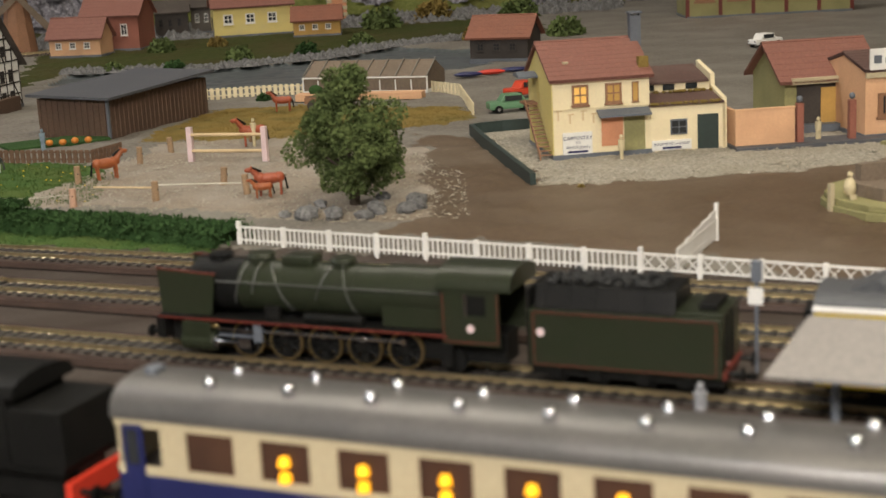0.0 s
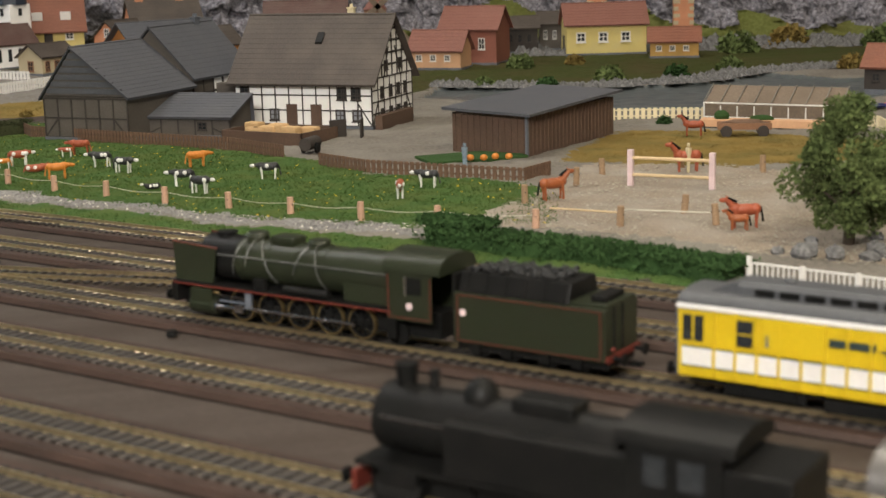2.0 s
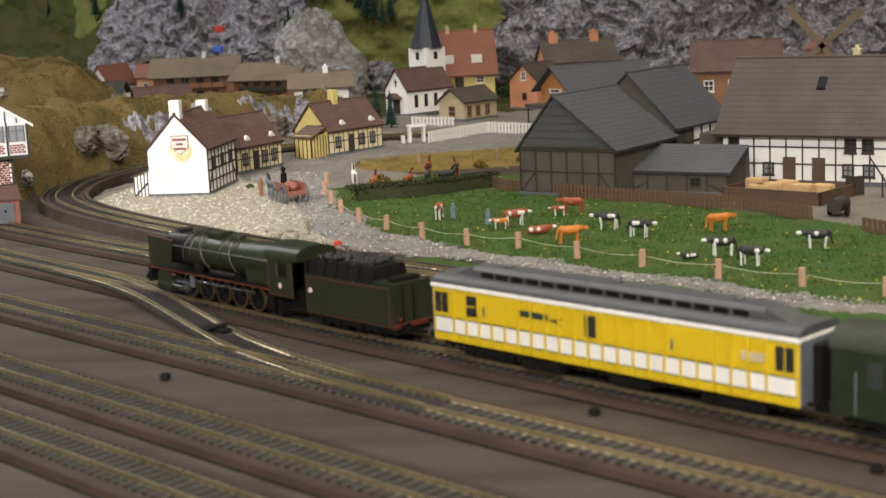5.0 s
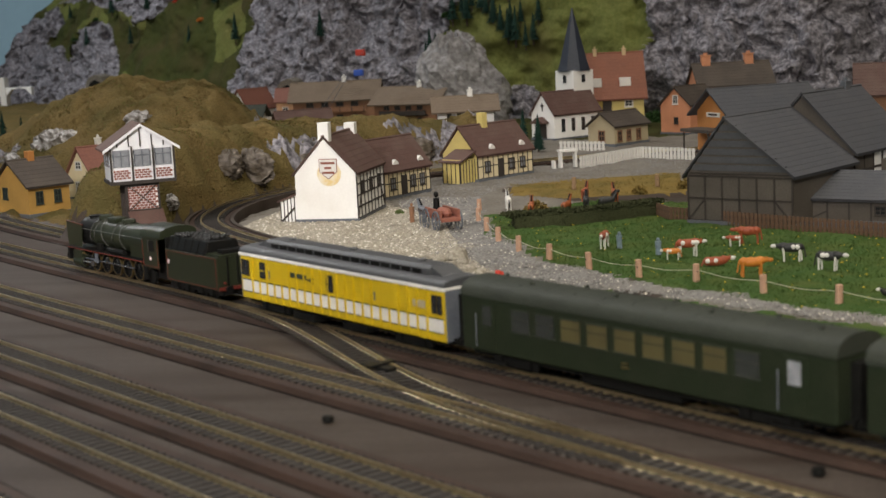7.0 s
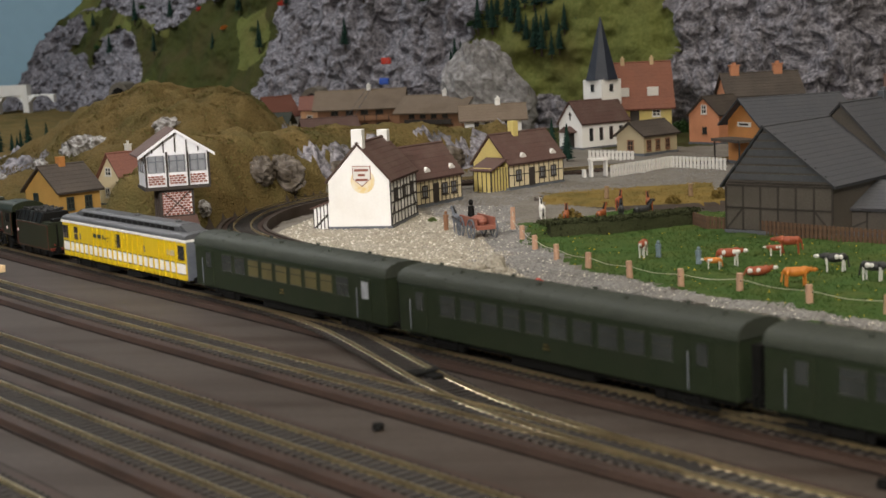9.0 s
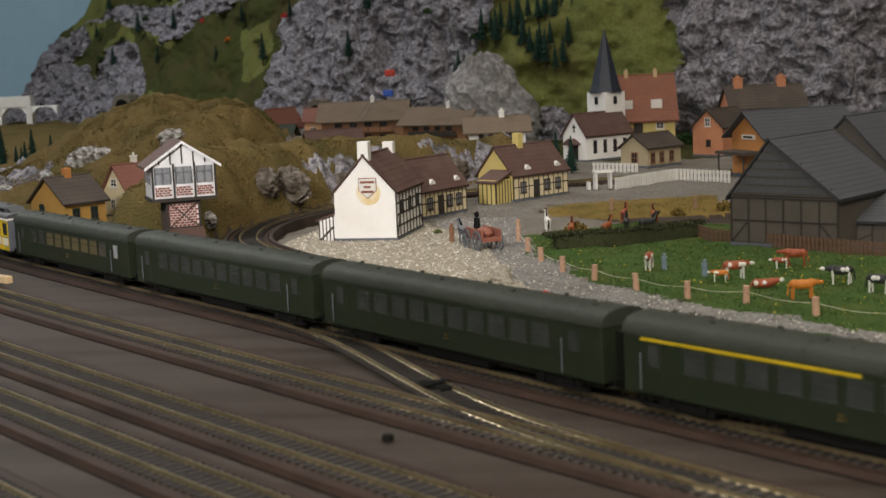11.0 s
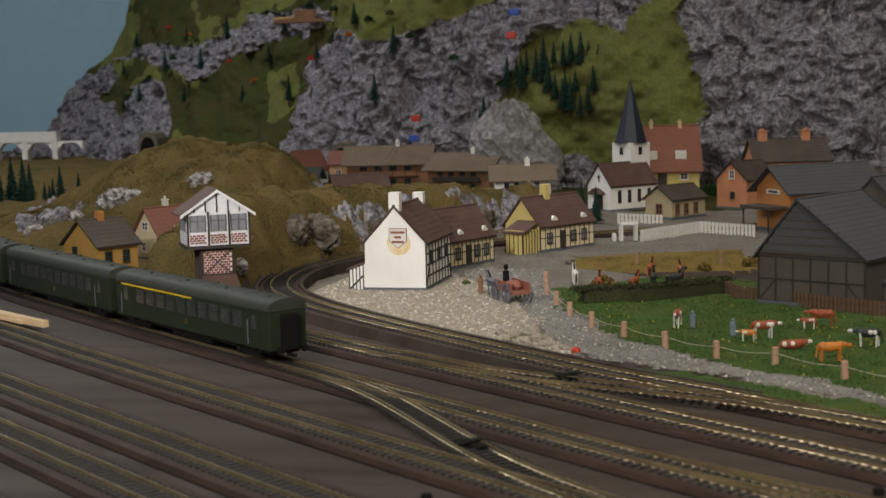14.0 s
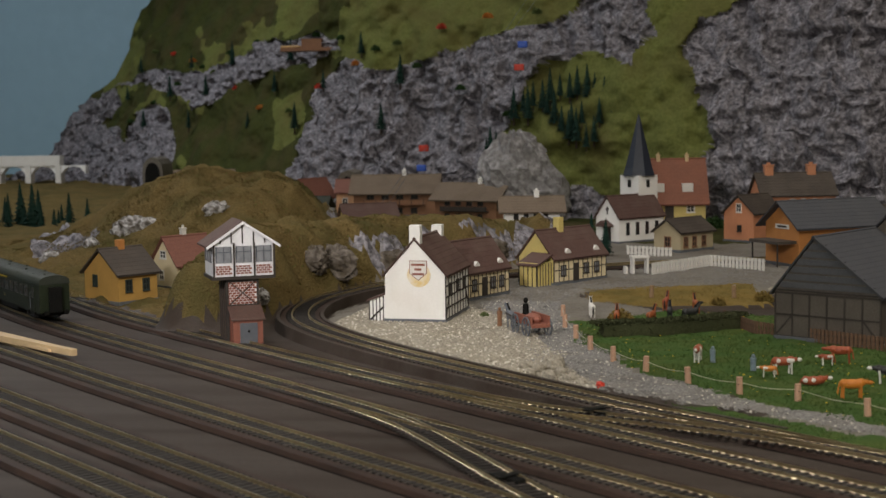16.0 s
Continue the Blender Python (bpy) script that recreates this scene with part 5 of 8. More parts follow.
def white_inn():
    # gable towards the tracks
    h = House("white plastered inn with plum roof and painted shield", spot(-0.291, 1.455, 84.4), 0.10, 0.062, 0.047, 0.081, PLASTER, PROOF, over=0.0025)
    for x, top in ((0.0048, 0.0965), (0.0952, 0.0900)):
        part("chimney", M().box(x - 0.005, x + 0.005, 0.0255, 0.0365, 0.062, top), PLASTER, h.ob, "plain white gable chimney", bevel=0.0004)
    part("ochre_stain", M().cyl((-0.0006, 0.0270, 0.0470), (0.0005, 0.0270, 0.0470), 0.0120, n=24), STAIND, h.ob, "faded ochre painted disc")
    sh = part("shield", M().prism([(0.0185, 0.0615), (0.0365, 0.0615), (0.0365, 0.049), (0.0275, 0.0415), (0.0185, 0.049)], "x", -0.0012, 0.0), BRICK, h.ob, "white shield sign with a red border")
    part("shield_field", M().prism([(0.0191, 0.0609), (0.0359, 0.0609), (0.0359, 0.0493), (0.0275, 0.0424), (0.0191, 0.0493)], "x", -0.0016, -0.0010), WHITE, sh)
    for z, w in ((0.0575, 0.0070), (0.0528, 0.0035), (0.0482, 0.0060)):
        part("lettering_bar", M().box(-0.0019, -0.0014, 0.0275 - w, 0.0275 + w, z - 0.0011, z + 0.0011), BRICK, sh)
    h.frame_grid("f", 0.10, 0.003, 0.047, 8, 4, w=0.0014)
    for a in (0.015, 0.045, 0.075):
        h.window("f", a, 0.027, 0.010, 0.011, TIMBER, PANE)
    # lean-to with striped timbers
    part("annex", M().prism([(0.062, 0.0), (0.062, 0.027), (0.080, 0.0205), (0.080, 0.0)], "x", 0.003, 0.032), PLASTER, h.ob)
    part("annex_roof", M().prism([(0.061, 0.0272), (0.061, 0.0288), (0.082, 0.0212), (0.082, 0.0196)], "x", 0.0005, 0.035), PROOF, h.ob)
    for k in range(5):
        y = 0.0645 + k * 0.0036
        part("annex_beam", M().box(0.0023, 0.0033, y, y + 0.0009, 0, 0.0255 - k * 0.0014), TIMBER, h.ob)
    part("annex_beam", M().prism([(0.064, 0.014), (0.065, 0.0155), (0.079, 0.002), (0.078, 0.0005)], "x", 0.0022, 0.0033), TIMBER, h.ob)


def cottage(label, x, y, deg, L, D, lean, tall):
    h = House(label, spot(x, y, deg), L, D, 0.031, 0.062, YWALL, PROOF, name="cottage", category="cottage", over=0.003)
    h.box("infill", "f", 0.0005, 0.003, L - 0.001, 0.0275, IVORY, 0.0003, "cream plaster between the timbers")
    h.frame_grid("f", L, 0.003, 0.031, 11, 2, w=0.0011, braces=False)
    h.box("door", "f", L * 0.36, 0.002, 0.010, 0.022, TIMBER, 0.0012)
    for a in (0.12, 0.56, 0.76):
        h.window("f", L * a, 0.010, 0.010, 0.013, TIMBER, PANE)
    if tall:
        part("chimney", M().box(L * 0.42 - 0.0045, L * 0.42 + 0.0045, D * 0.5 - 0.0045, D * 0.5 + 0.0045, 0.052, 0.078), YWALL, h.ob, "plain yellow chimney", bevel=0.0004)
    for a in (0.3, 0.85):
        part("dormer", M().prism([(L * a - 0.005, 0.031), (L * a - 0.005, 0.038), (L * a, 0.042), (L * a + 0.005, 0.038), (L * a + 0.005, 0.031)], "y", 0.002, 0.016), WHITE, h.ob, "small white dormer")
    h.beams("l", [(0, 0.003, 0, 0.031), (D, 0.003, D, 0.031), (0, 0.031, D * 0.5, 0.062)], w=0.001)
    if lean:
        part("annex", M().prism([(0.004, 0), (0.004, 0.028), (0.032, 0.028), (0.032, 0)], "x", -0.026, -0.001), YWALL, h.ob)
        part("annex_roof", M().add([(-0.029, 0.001, 0.024), (0, 0.001, 0.036), (0, 0.035, 0.036), (-0.029, 0.035, 0.024), (-0.029, 0.001, 0.026), (0, 0.001, 0.038), (0, 0.035, 0.038), (-0.029, 0.035, 0.026)],
             [(3, 2, 1, 0), (4, 5, 6, 7), (0, 1, 5, 4), (1, 2, 6, 5), (2, 3, 7, 6), (3, 0, 4, 7)]), PROOF, h.ob)
        for k in range(6):
            part("annex_beam", M().box(-0.026 + k * 0.005, -0.0252 + k * 0.005, 0.0033, 0.0042, 0, 0.027), TIMBER, h.ob)
        for k in range(5):
            part("annex_beam", M().box(-0.0268, -0.0258, 0.004 + k * 0.0068, 0.0048 + k * 0.0068, 0, 0.026), TIMBER, h.ob)


def signal_box():
    h = thing("signal_box", "tall timber framed signal box with silver mortared brick panels", "signal box", spot(-0.474, 1.3205, 27))
    w, d = 0.029, 0.034
    part("shaft", M().box(0, w, 0, d, -0.003, 0.062), BWALL, h, "brown boarded lower tower")
    part("cabin", M().box(-0.012, w + 0.014, -0.004, d + 0.006, 0.060, 0.091), MORTAR, h, "silver grey signal cabin")
    part("cabin_floor", M().box(-0.0135, w + 0.0155, -0.0055, d + 0.0075, 0.058, 0.061), TIMBER, h)
    for k in range(3):
        x = -0.010 + k * 0.0185
        part("window", M().box(x, x + 0.0145, -0.0048, -0.0036, 0.0735, 0.0885), PANE, h)
        for q in (0.0, 0.0068, 0.0136):
            part("window_bar", M().box(x + q, x + q + 0.0009, -0.0054, -0.0044, 0.0735, 0.0885), GREYM, h)
        part("window_bar", M().box(x, x + 0.0145, -0.0053, -0.0044, 0.083, 0.0838), GREYM, h)
        panel = part("brick_panel", M().box(x, x + 0.0145, -0.0047, -0.0036, 0.0625, 0.0715), MORTAR, h, "silver mortar panel")
        for r in range(4):
            for c in range(4):
                bx = x + 0.0004 + c * 0.0037 - (0.0016 if r % 2 else 0)
                part("brick", M().box(max(bx, x), min(bx + 0.0030, x + 0.0145), -0.0051, -0.0046, 0.0630 + r * 0.0021, 0.0646 + r * 0.0021), BRICK, panel)
    for k in range(4):
        x = -0.0125 + k * 0.0186
        part("post", M().box(x, x + 0.0015, -0.0054, -0.0040, 0.060, 0.0915), TIMBER, h)
    part("gable", M().prism([(-0.012, 0.091), (w / 2 + 0.001, 0.1085), (w + 0.014, 0.091)], "y", -0.004, -0.0015), MORTAR, h, "silver gable infill")
    for k in range(5):
        x = -0.006 + k * 0.0102
        part("gable_post", M().box(x, x + 0.0010, -0.0050, -0.0036, 0.091, 0.1075 - abs(x - w / 2) * 0.62), TIMBER, h)
    for s in (-1, 1):
        x0, x1 = w / 2 + 0.001, w / 2 + 0.001 + s * 0.034
        part("bargeboard", M().prism([(x0, 0.1112), (x1, 0.0888), (x1, 0.0862), (x0, 0.1086)], "y", -0.0075, -0.0058), MORTAR, h, "silver bargeboard")
        part("roof", M().prism([(x0, 0.1118), (x1, 0.0892), (x1, 0.0876), (x0, 0.1102)], "y", -0.0060, d + 0.010), PROOF, h)
    panel = part("brick_panel", M().box(0.001, w - 0.001, -0.0008, 0.0004, 0.034, 0.056), MORTAR, h, "silver mortar panel")
    for r in range(9):
        for c in range(7):
            bx = 0.0015 + c * 0.0038 - (0.0017 if r % 2 else 0)
            part("brick", M().box(max(bx, 0.001), min(bx + 0.0031, w - 0.001), -0.0013, -0.0006, 0.0350 + r * 0.0023, 0.0368 + r * 0.0023), BRICK, panel)
    for pts in ([(0.002, 0.035), (0.0035, 0.035), (w - 0.002, 0.0555), (w - 0.0035, 0.0555)], [(w - 0.002, 0.035), (w - 0.0035, 0.035), (0.002, 0.0555), (0.0035, 0.0555)],
                [(0, 0.033), (w, 0.033), (w, 0.0348), (0, 0.0348)], [(0, 0.0555), (w, 0.0555), (w, 0.058), (0, 0.058)], [(-0.0005, 0), (0.0015, 0), (0.0015, 0.058), (-0.0005, 0.058)], [(w - 0.0015, 0), (w + 0.0005, 0), (w + 0.0005, 0.058), (w - 0.0015, 0.058)]):
        part("beam", M().prism(pts, "y", -0.0018, -0.0004), TIMBER, h)
    part("porch", M().box(0.002, w, -0.018, 0.0, -0.003, 0.024), BRICK, h, "small brick porch")
    part("porch_roof", M().add([(0.000, -0.0205, 0.022), (w + 0.002, -0.0205, 0.022), (w + 0.002, 0, 0.033), (0, 0, 0.033), (0, -0.0205, 0.0236), (w + 0.002, -0.0205, 0.0236), (w + 0.002, 0, 0.0346), (0, 0, 0.0346)],
         [(3, 2, 1, 0), (4, 5, 6, 7), (0, 1, 5, 4), (1, 2, 6, 5), (2, 3, 7, 6), (3, 0, 4, 7)]), PROOF, h)
    door = part("door", M().box(0.008, 0.024, -0.0190, -0.0178, 0.0, 0.0195), GREYM, h, "grey boarded door")
    part("hatch", M().cyl((0.016, -0.0194, 0.012), (0.016, -0.0188, 0.012), 0.0012, n=8), BLACK, door)
    for k in range(4):
        part("side_post", M().box(-0.0008, 0.0004, 0.002 + k * 0.0098, 0.0038 + k * 0.0098, 0, 0.060), TIMBER, h)
    for k in range(3):
        part("side_window", M().box(-0.0130, -0.0118, 0.002 + k * 0.0125, 0.011 + k * 0.0125, 0.0735, 0.0885), PANE, h)


def barn():
    h = House("dark timber framed barn with grey slate roof", spot(0.029, 1.372, -33), 0.12, 0.10, 0.044, 0.091, DWALL, SLATE, name="barn", category="barn", over=0.004, ridge_at=0.62)
    h.ob.matrix_world = spot(0.105, 1.318, 57)  # ridge runs away from the meadow
    h.frame_grid("l", 0.10, 0.003, 0.042, 6, 2)
    h.box("gable_rail", "l", 0.002, 0.044, 0.096, 0.0012, TIMBER, 0.0014)
    for k in range(6):
        z = 0.047 + k * 0.007
        k2 = 1 - (0.091 - z) / 0.047
        h.box("weatherboard", "l", 0.062 * k2 + 0.001, z, 0.10 - 0.10 * k2 - 0.003, 0.0052, SLATE, 0.0010)
    u = House("tall rear barn wing with slate roof and white timber framing", spot(0.172, 1.424, 57), 0.12, 0.10, 0.052, 0.103, DWALL, SLATE, name="barn_wing", category="barn", hip=0.0)
    u.frame_grid("f", 0.12, 0.003, 0.05, 6, 3)
    for k in (2, 3, 4, 5):
        for z in (0.021, 0.036):
            u.box("infill", "f", 0.0215 + (k - 1) * 0.02 - 0.002, z, 0.017, 0.013, PLASTER, 0.0005, "white plaster infill")
    u.chimney(0.09, 0.05, 0.010, 0.006, 0.095, 0.110, GREYM)
    s = House("low lean-to shed of dark boards with slate roof", spot(0.120, 1.352, -28), 0.095, 0.05, 0.020, 0.037, DWALL, SLATE, name="shed", category="shed", ridge_at=0.97)
    s.frame_grid("f", 0.095, 0.002, 0.019, 5, 1)
    s.window("f", 0.06, 0.008, 0.010, 0.008, TIMBER)


def farmhouse():
    h = House("black and white half-timbered farmhouse with brown roof", spot(0.215, 1.405, -31), 0.157, 0.11, 0.051, 0.112, PLASTER, BROOF, name="farmhouse", category="farmhouse", over=0.007)
    h.frame_grid("f", 0.157, 0.003, 0.050, 10, 3, w=0.0013)
    h.frame_grid("r", 0.11, 0.003, 0.051, 7, 4, w=0.0013)
    D, r, w = 0.11, 0.112, 0.051
    rows = []
    for k in range(1, 5):
        z = w + (r - w) * k / 5
        e = D / 2 * (k / 5)
        rows.append((e, z, D - e, z))
    for k in range(1, 8):
        y = D * k / 8
        rows.append((y, w, y, w + (r - w) * (1 - abs(y - D / 2) / (D / 2)) - 0.001))
    rows += [(D * 0.3, w, D * 0.42, w + 0.03), (D * 0.7, w, D * 0.58, w + 0.03), (D * 0.45, w + 0.037, D * 0.5, r - 0.006)]
    h.beams("r", rows, w=0.002)
    for a in (0.006, 0.118, 0.134):
        h.window("f", a, 0.030, 0.011, 0.013, TIMBER)
    for a in (0.040, 0.116, 0.135):
        h.window("f", a, 0.008, 0.011, 0.012, TIMBER, PANE)
    for a in (0.022, 0.045, 0.066, 0.085):
        h.window("r", a, 0.030, 0.008, 0.012, TIMBER)
        h.window("r", a, 0.009, 0.008, 0.010, TIMBER)
    for a in (0.034, 0.072):
        h.window("r", a, 0.058, 0.009, 0.010, TIMBER)
    for a in (0.060, 0.088):
        h.box("door", "f", a, 0.002, 0.012, 0.023, BWALL, 0.0016, "brown boarded door")
    part("roof_window", M().add([(0.082, 0.028, 0.0870), (0.090, 0.028, 0.0870), (0.090, 0.037, 0.0970), (0.082, 0.037, 0.0970), (0.082, 0.028, 0.0838), (0.090, 0.028, 0.0838), (0.090, 0.037, 0.0938), (0.082, 0.037, 0.0938)],
         [(0, 1, 2, 3), (7, 6, 5, 4), (0, 4, 5, 1), (1, 5, 6, 2), (2, 6, 7, 3), (3, 7, 4, 0)]), BLACK, h.ob, "small dark skylight")
    h.chimney(0.110, 0.062, 0.007, 0.006, 0.108, 0.120, IVORY)
    part("porch", M().box(-0.028, -0.004, 0.01, 0.05, 0, 0.045), DWALL, h.ob, "dark boarded side bay")
    part("stair", M().prism([(0.006, 0.0), (0.0, 0.028), (0.003, 0.028), (0.011, 0.0)], "y", -0.012, -0.004), TIMBER, h.ob, "wooden outside stair")
    part("yard_wall", M().box(0.160, 0.168, 0.0, 0.085, -0.002, 0.014), BWALL, h.ob, "low brown wall beside the gable")


def brown_shed():
    ob = thing("brown_shed", "long brown boarded shed with grey flat roof", "shed", spot(0.454, 1.083, 46))
    L, D = 0.165, 0.078
    part("wall", M().box(0, L, 0, D, -0.002, 0.036), BWALL, ob)
    part("roof", M().add([(-0.007, -0.007, 0.0355), (L + 0.006, -0.007, 0.0405), (L + 0.006, D + 0.007, 0.0425), (-0.007, D + 0.007, 0.0385), (-0.007, -0.007, 0.038), (L + 0.006, -0.007, 0.043), (L + 0.006, D + 0.007, 0.045), (-0.007, D + 0.007, 0.041)],
         [(3, 2, 1, 0), (4, 5, 6, 7), (0, 1, 5, 4), (1, 2, 6, 5), (2, 3, 7, 6), (3, 0, 4, 7)]), SLATE, ob, "grey felt roof")
    for k in range(24):
        x = L * (k + 0.5) / 24
        part("batten", M().box(x - 0.0006, x + 0.0006, -0.0010, 0.0002, 0, 0.0365), BWALL, ob)
    for k in range(12):
        y = D * (k + 0.5) / 12
        part("batten", M().box(-0.0010, 0.0002, y - 0.0006, y + 0.0006, 0, 0.0358), BWALL, ob)
    part("corner_post", M().box(-0.0012, 0.0012, -0.0012, 0.0012, 0, 0.0362), GREYM, ob)


def carpentry():
    h = House("ivory carpentry workshop with red tile roof and outside stair", spot(0.733, 0.733, -12), 0.074, 0.085, 0.058, 0.081, IVORY, RROOF, name="workshop", category="workshop", over=0.003, ridge_at=0.55)
    part("side_wall", M().prism([(0.001, 0.001), (0.001, 0.0575), (0.0467, 0.0803), (0.084, 0.0575), (0.084, 0.001)], "x", -0.0008, 0.0), YWALL, h.ob, "lemon yellow side wall")
    for a, w, pane in ((0.0145, 0.0125, LITDIM), (0.0400, 0.0125, OCHREW), (0.0605, 0.005, OCHREW)):
        h.window("f", a, 0.0395, w, 0.0150, CHALET, pane, bars=(1, 1) if w > 0.01 else (0, 0))
    h.box("band", "f", 0, 0.0365, 0.074, 0.0008, IVORY, 0.0010)
    h.box("shop_window", "f", 0.0365, 0.0075, 0.0165, 0.0215, SALMON, 0.0006, "terracotta shop front")
    h.box("doorway", "f", 0.0540, 0.0030, 0.0160, 0.0260, OLIVE, 0.0005, "olive open doorway")
    part("awning", M().add([(0.033, -0.010, 0.0300), (0.073, -0.010, 0.0300), (0.073, 0, 0.0335), (0.033, 0, 0.0335), (0.033, -0.010, 0.0314), (0.073, -0.010, 0.0314), (0.073, 0, 0.0352), (0.033, 0, 0.0352)],
         [(3, 2, 1, 0), (4, 5, 6, 7), (0, 1, 5, 4), (1, 2, 6, 5), (2, 3, 7, 6), (3, 0, 4, 7)]), GREYM, h.ob, "grey awning")
    for a, z in ((0.003, 0.029), (0.012, 0.026), (0.022, 0.028), (0.030, 0.0255)):
        h.box("painted_tool", "f", a, z, 0.0012, 0.0075, RAILY, 0.0006)
        h.box("painted_tool", "f", a - 0.001, z + 0.0065, 0.0045, 0.0011, RAILY, 0.0006)
    sign = h.box("sign", "f", 0.0065, 0.0030, 0.0225, 0.0165, WHITE, 0.0010, "white sign with dark lettering")
    for txt, x, z, s in (("CARPENTRY", 0.0178, 0.0152, 0.0040), ("TO", 0.0178, 0.0118, 0.0026), ("WHITE JOHN", 0.0178, 0.0082, 0.0031)):
        lettering(txt, x, -0.0012, z, s, sign)
    part("lettering_bar", M().box(0.010, 0.0255, -0.0013, -0.0009, 0.0040, 0.0056), BLUE, sign)
    part("plinth_band", M().box(-0.0008, 0.0748, -0.0008, 0.0, 0, 0.003), YWALL, h.ob)
    # outside stair on the side wall
    for k in range(13):
        part("stair_tread", M().box(-0.0105, -0.0015, 0.002 + k * 0.0038, 0.0052 + k * 0.0038, 0.003 + k * 0.0026, 0.0036 + k * 0.0026), CHALET, h.ob)
    part("stringer", M().add([(-0.0112, 0.0, 0.0), (-0.0112, 0.052, 0.036), (-0.0112, 0.052, 0.040), (-0.0112, 0.0, 0.004), (-0.0102, 0.0, 0.0), (-0.0102, 0.052, 0.036), (-0.0102, 0.052, 0.040), (-0.0102, 0.0, 0.004)],
         [(0, 1, 2, 3), (7, 6, 5, 4), (0, 4, 5, 1), (1, 5, 6, 2), (2, 6, 7, 3), (3, 7, 4, 0)]), CHALET, h.ob)
    part("landing", M().box(-0.0112, 0, 0.050, 0.070, 0.0355, 0.0370), CHALET, h.ob)
    part("canopy", M().prism([(0.045, 0.058), (0.058, 0.061), (0.071, 0.058), (0.071, 0.0568), (0.045, 0.0568)], "x", -0.016, 0.0), GREYM, h.ob, "small grey porch roof")
    part("flower_box", M().box(0.068, 0.0755, 0.006, 0.012, 0.060, 0.072), DRYGRASS, h.ob, "dry yellow creeper")
    part("skylight", M().box(0.012, 0.0165, 0.016, 0.022, 0.0655, 0.0705), CREAM, h.ob)
    ch = part("chimney", M().box(0.0715, 0.0800, 0.040, 0.048, 0.0, 0.100), GREYM, h.ob, "tall blue-grey stovepipe chimney", bevel=0.0004)
    part("chimney_cap", M().box(0.0705, 0.0810, 0.039, 0.049, 0.1015, 0.1030).box(0.0715, 0.0725, 0.040, 0.048, 0.1, 0.1018).box(0.079, 0.080, 0.040, 0.048, 0.1, 0.1018), GREYM, ch)
    a = thing("workshop_annex", "low ivory workshop wing with dark green door and mossy roofs", "workshop", spot(0.8055, 0.7175, -14))
    part("wall", M().box(0, 0.058, 0, 0.030, -0.002, 0.0345), IVORY, a)
    part("clerestory_wall", M().box(0, 0.055, 0.030, 0.070, -0.002, 0.0475), IVORY, a)
    part("front_roof", M().add([(-0.001, -0.002, 0.0345), (0.057, -0.002, 0.0345), (0.057, 0.030, 0.0395), (-0.001, 0.030, 0.0395), (-0.001, -0.002, 0.036), (0.057, -0.002, 0.036), (0.057, 0.030, 0.041), (-0.001, 0.030, 0.041)],
         [(3, 2, 1, 0), (4, 5, 6, 7), (0, 1, 5, 4), (1, 2, 6, 5), (2, 3, 7, 6), (3, 0, 4, 7)]), PROOF, a)
    part("rear_roof", M().add([(-0.001, 0.028, 0.0475), (0.054, 0.028, 0.0475), (0.054, 0.071, 0.0555), (-0.001, 0.071, 0.0555), (-0.001, 0.028, 0.049), (0.054, 0.028, 0.049), (0.054, 0.071, 0.057), (-0.001, 0.071, 0.057)],
         [(3, 2, 1, 0), (4, 5, 6, 7), (0, 1, 5, 4), (1, 2, 6, 5), (2, 3, 7, 6), (3, 0, 4, 7)]), PROOF, a)
    part("parapet", M().prism([(0.0, 0.0), (0.0, 0.038), (0.030, 0.044), (0.031, 0.053), (0.070, 0.060), (0.070, 0.0)], "x", 0.056, 0.0595), IVORY, a, bevel=0.0004)
    rng = random.Random(8)
    moss = M()
    for k in range(70):
        y, z = ((-0.002, 0.0365) if k % 2 else (0.027, 0.0415))
        moss.ball((rng.uniform(0, 0.056), y + rng.uniform(-0.001, 0.002), z), 0.0018, 0.0014, 0.0012, 6, 4, 0.3, rng)
    tagged(part("moss", moss, DRYGRASS, a, "dry yellow moss along the eaves"), kind="stuff")
    for x in (0.002, 0.018, 0.036):
        part("clerestory_window", M().box(x, x + 0.009, 0.0290, 0.0302, 0.0425, 0.0470), DARKGLASS, a)
    w = part("window", M().box(0.0155, 0.0285, -0.0010, 0.0003, 0.0125, 0.0240), GREYM, a)
    for i in range(2):
        for k in range(2):
            part("pane", M().box(0.0165 + i * 0.0058, 0.0215 + i * 0.0058, -0.0014, -0.0006, 0.0135 + k * 0.0050, 0.0178 + k * 0.0050), DARKGLASS, w)
    part("door", M().box(0.0365, 0.0525, -0.0012, 0.0003, 0.0, 0.0265), DKGREEN, a, "dark green double door")
    sign = part("sign", M().box(0.0010, 0.0315, -0.0012, 0.0003, 0.0010, 0.0085), WHITE, a, "white sign with blue lettering")
    lettering("BOURNE DE LA BARRE", 0.0162, -0.0014, 0.0058, 0.0027, sign)
    part("lettering_bar", M().box(0.009, 0.0235, -0.0016, -0.0011, 0.0020, 0.0036), BLUE, sign)


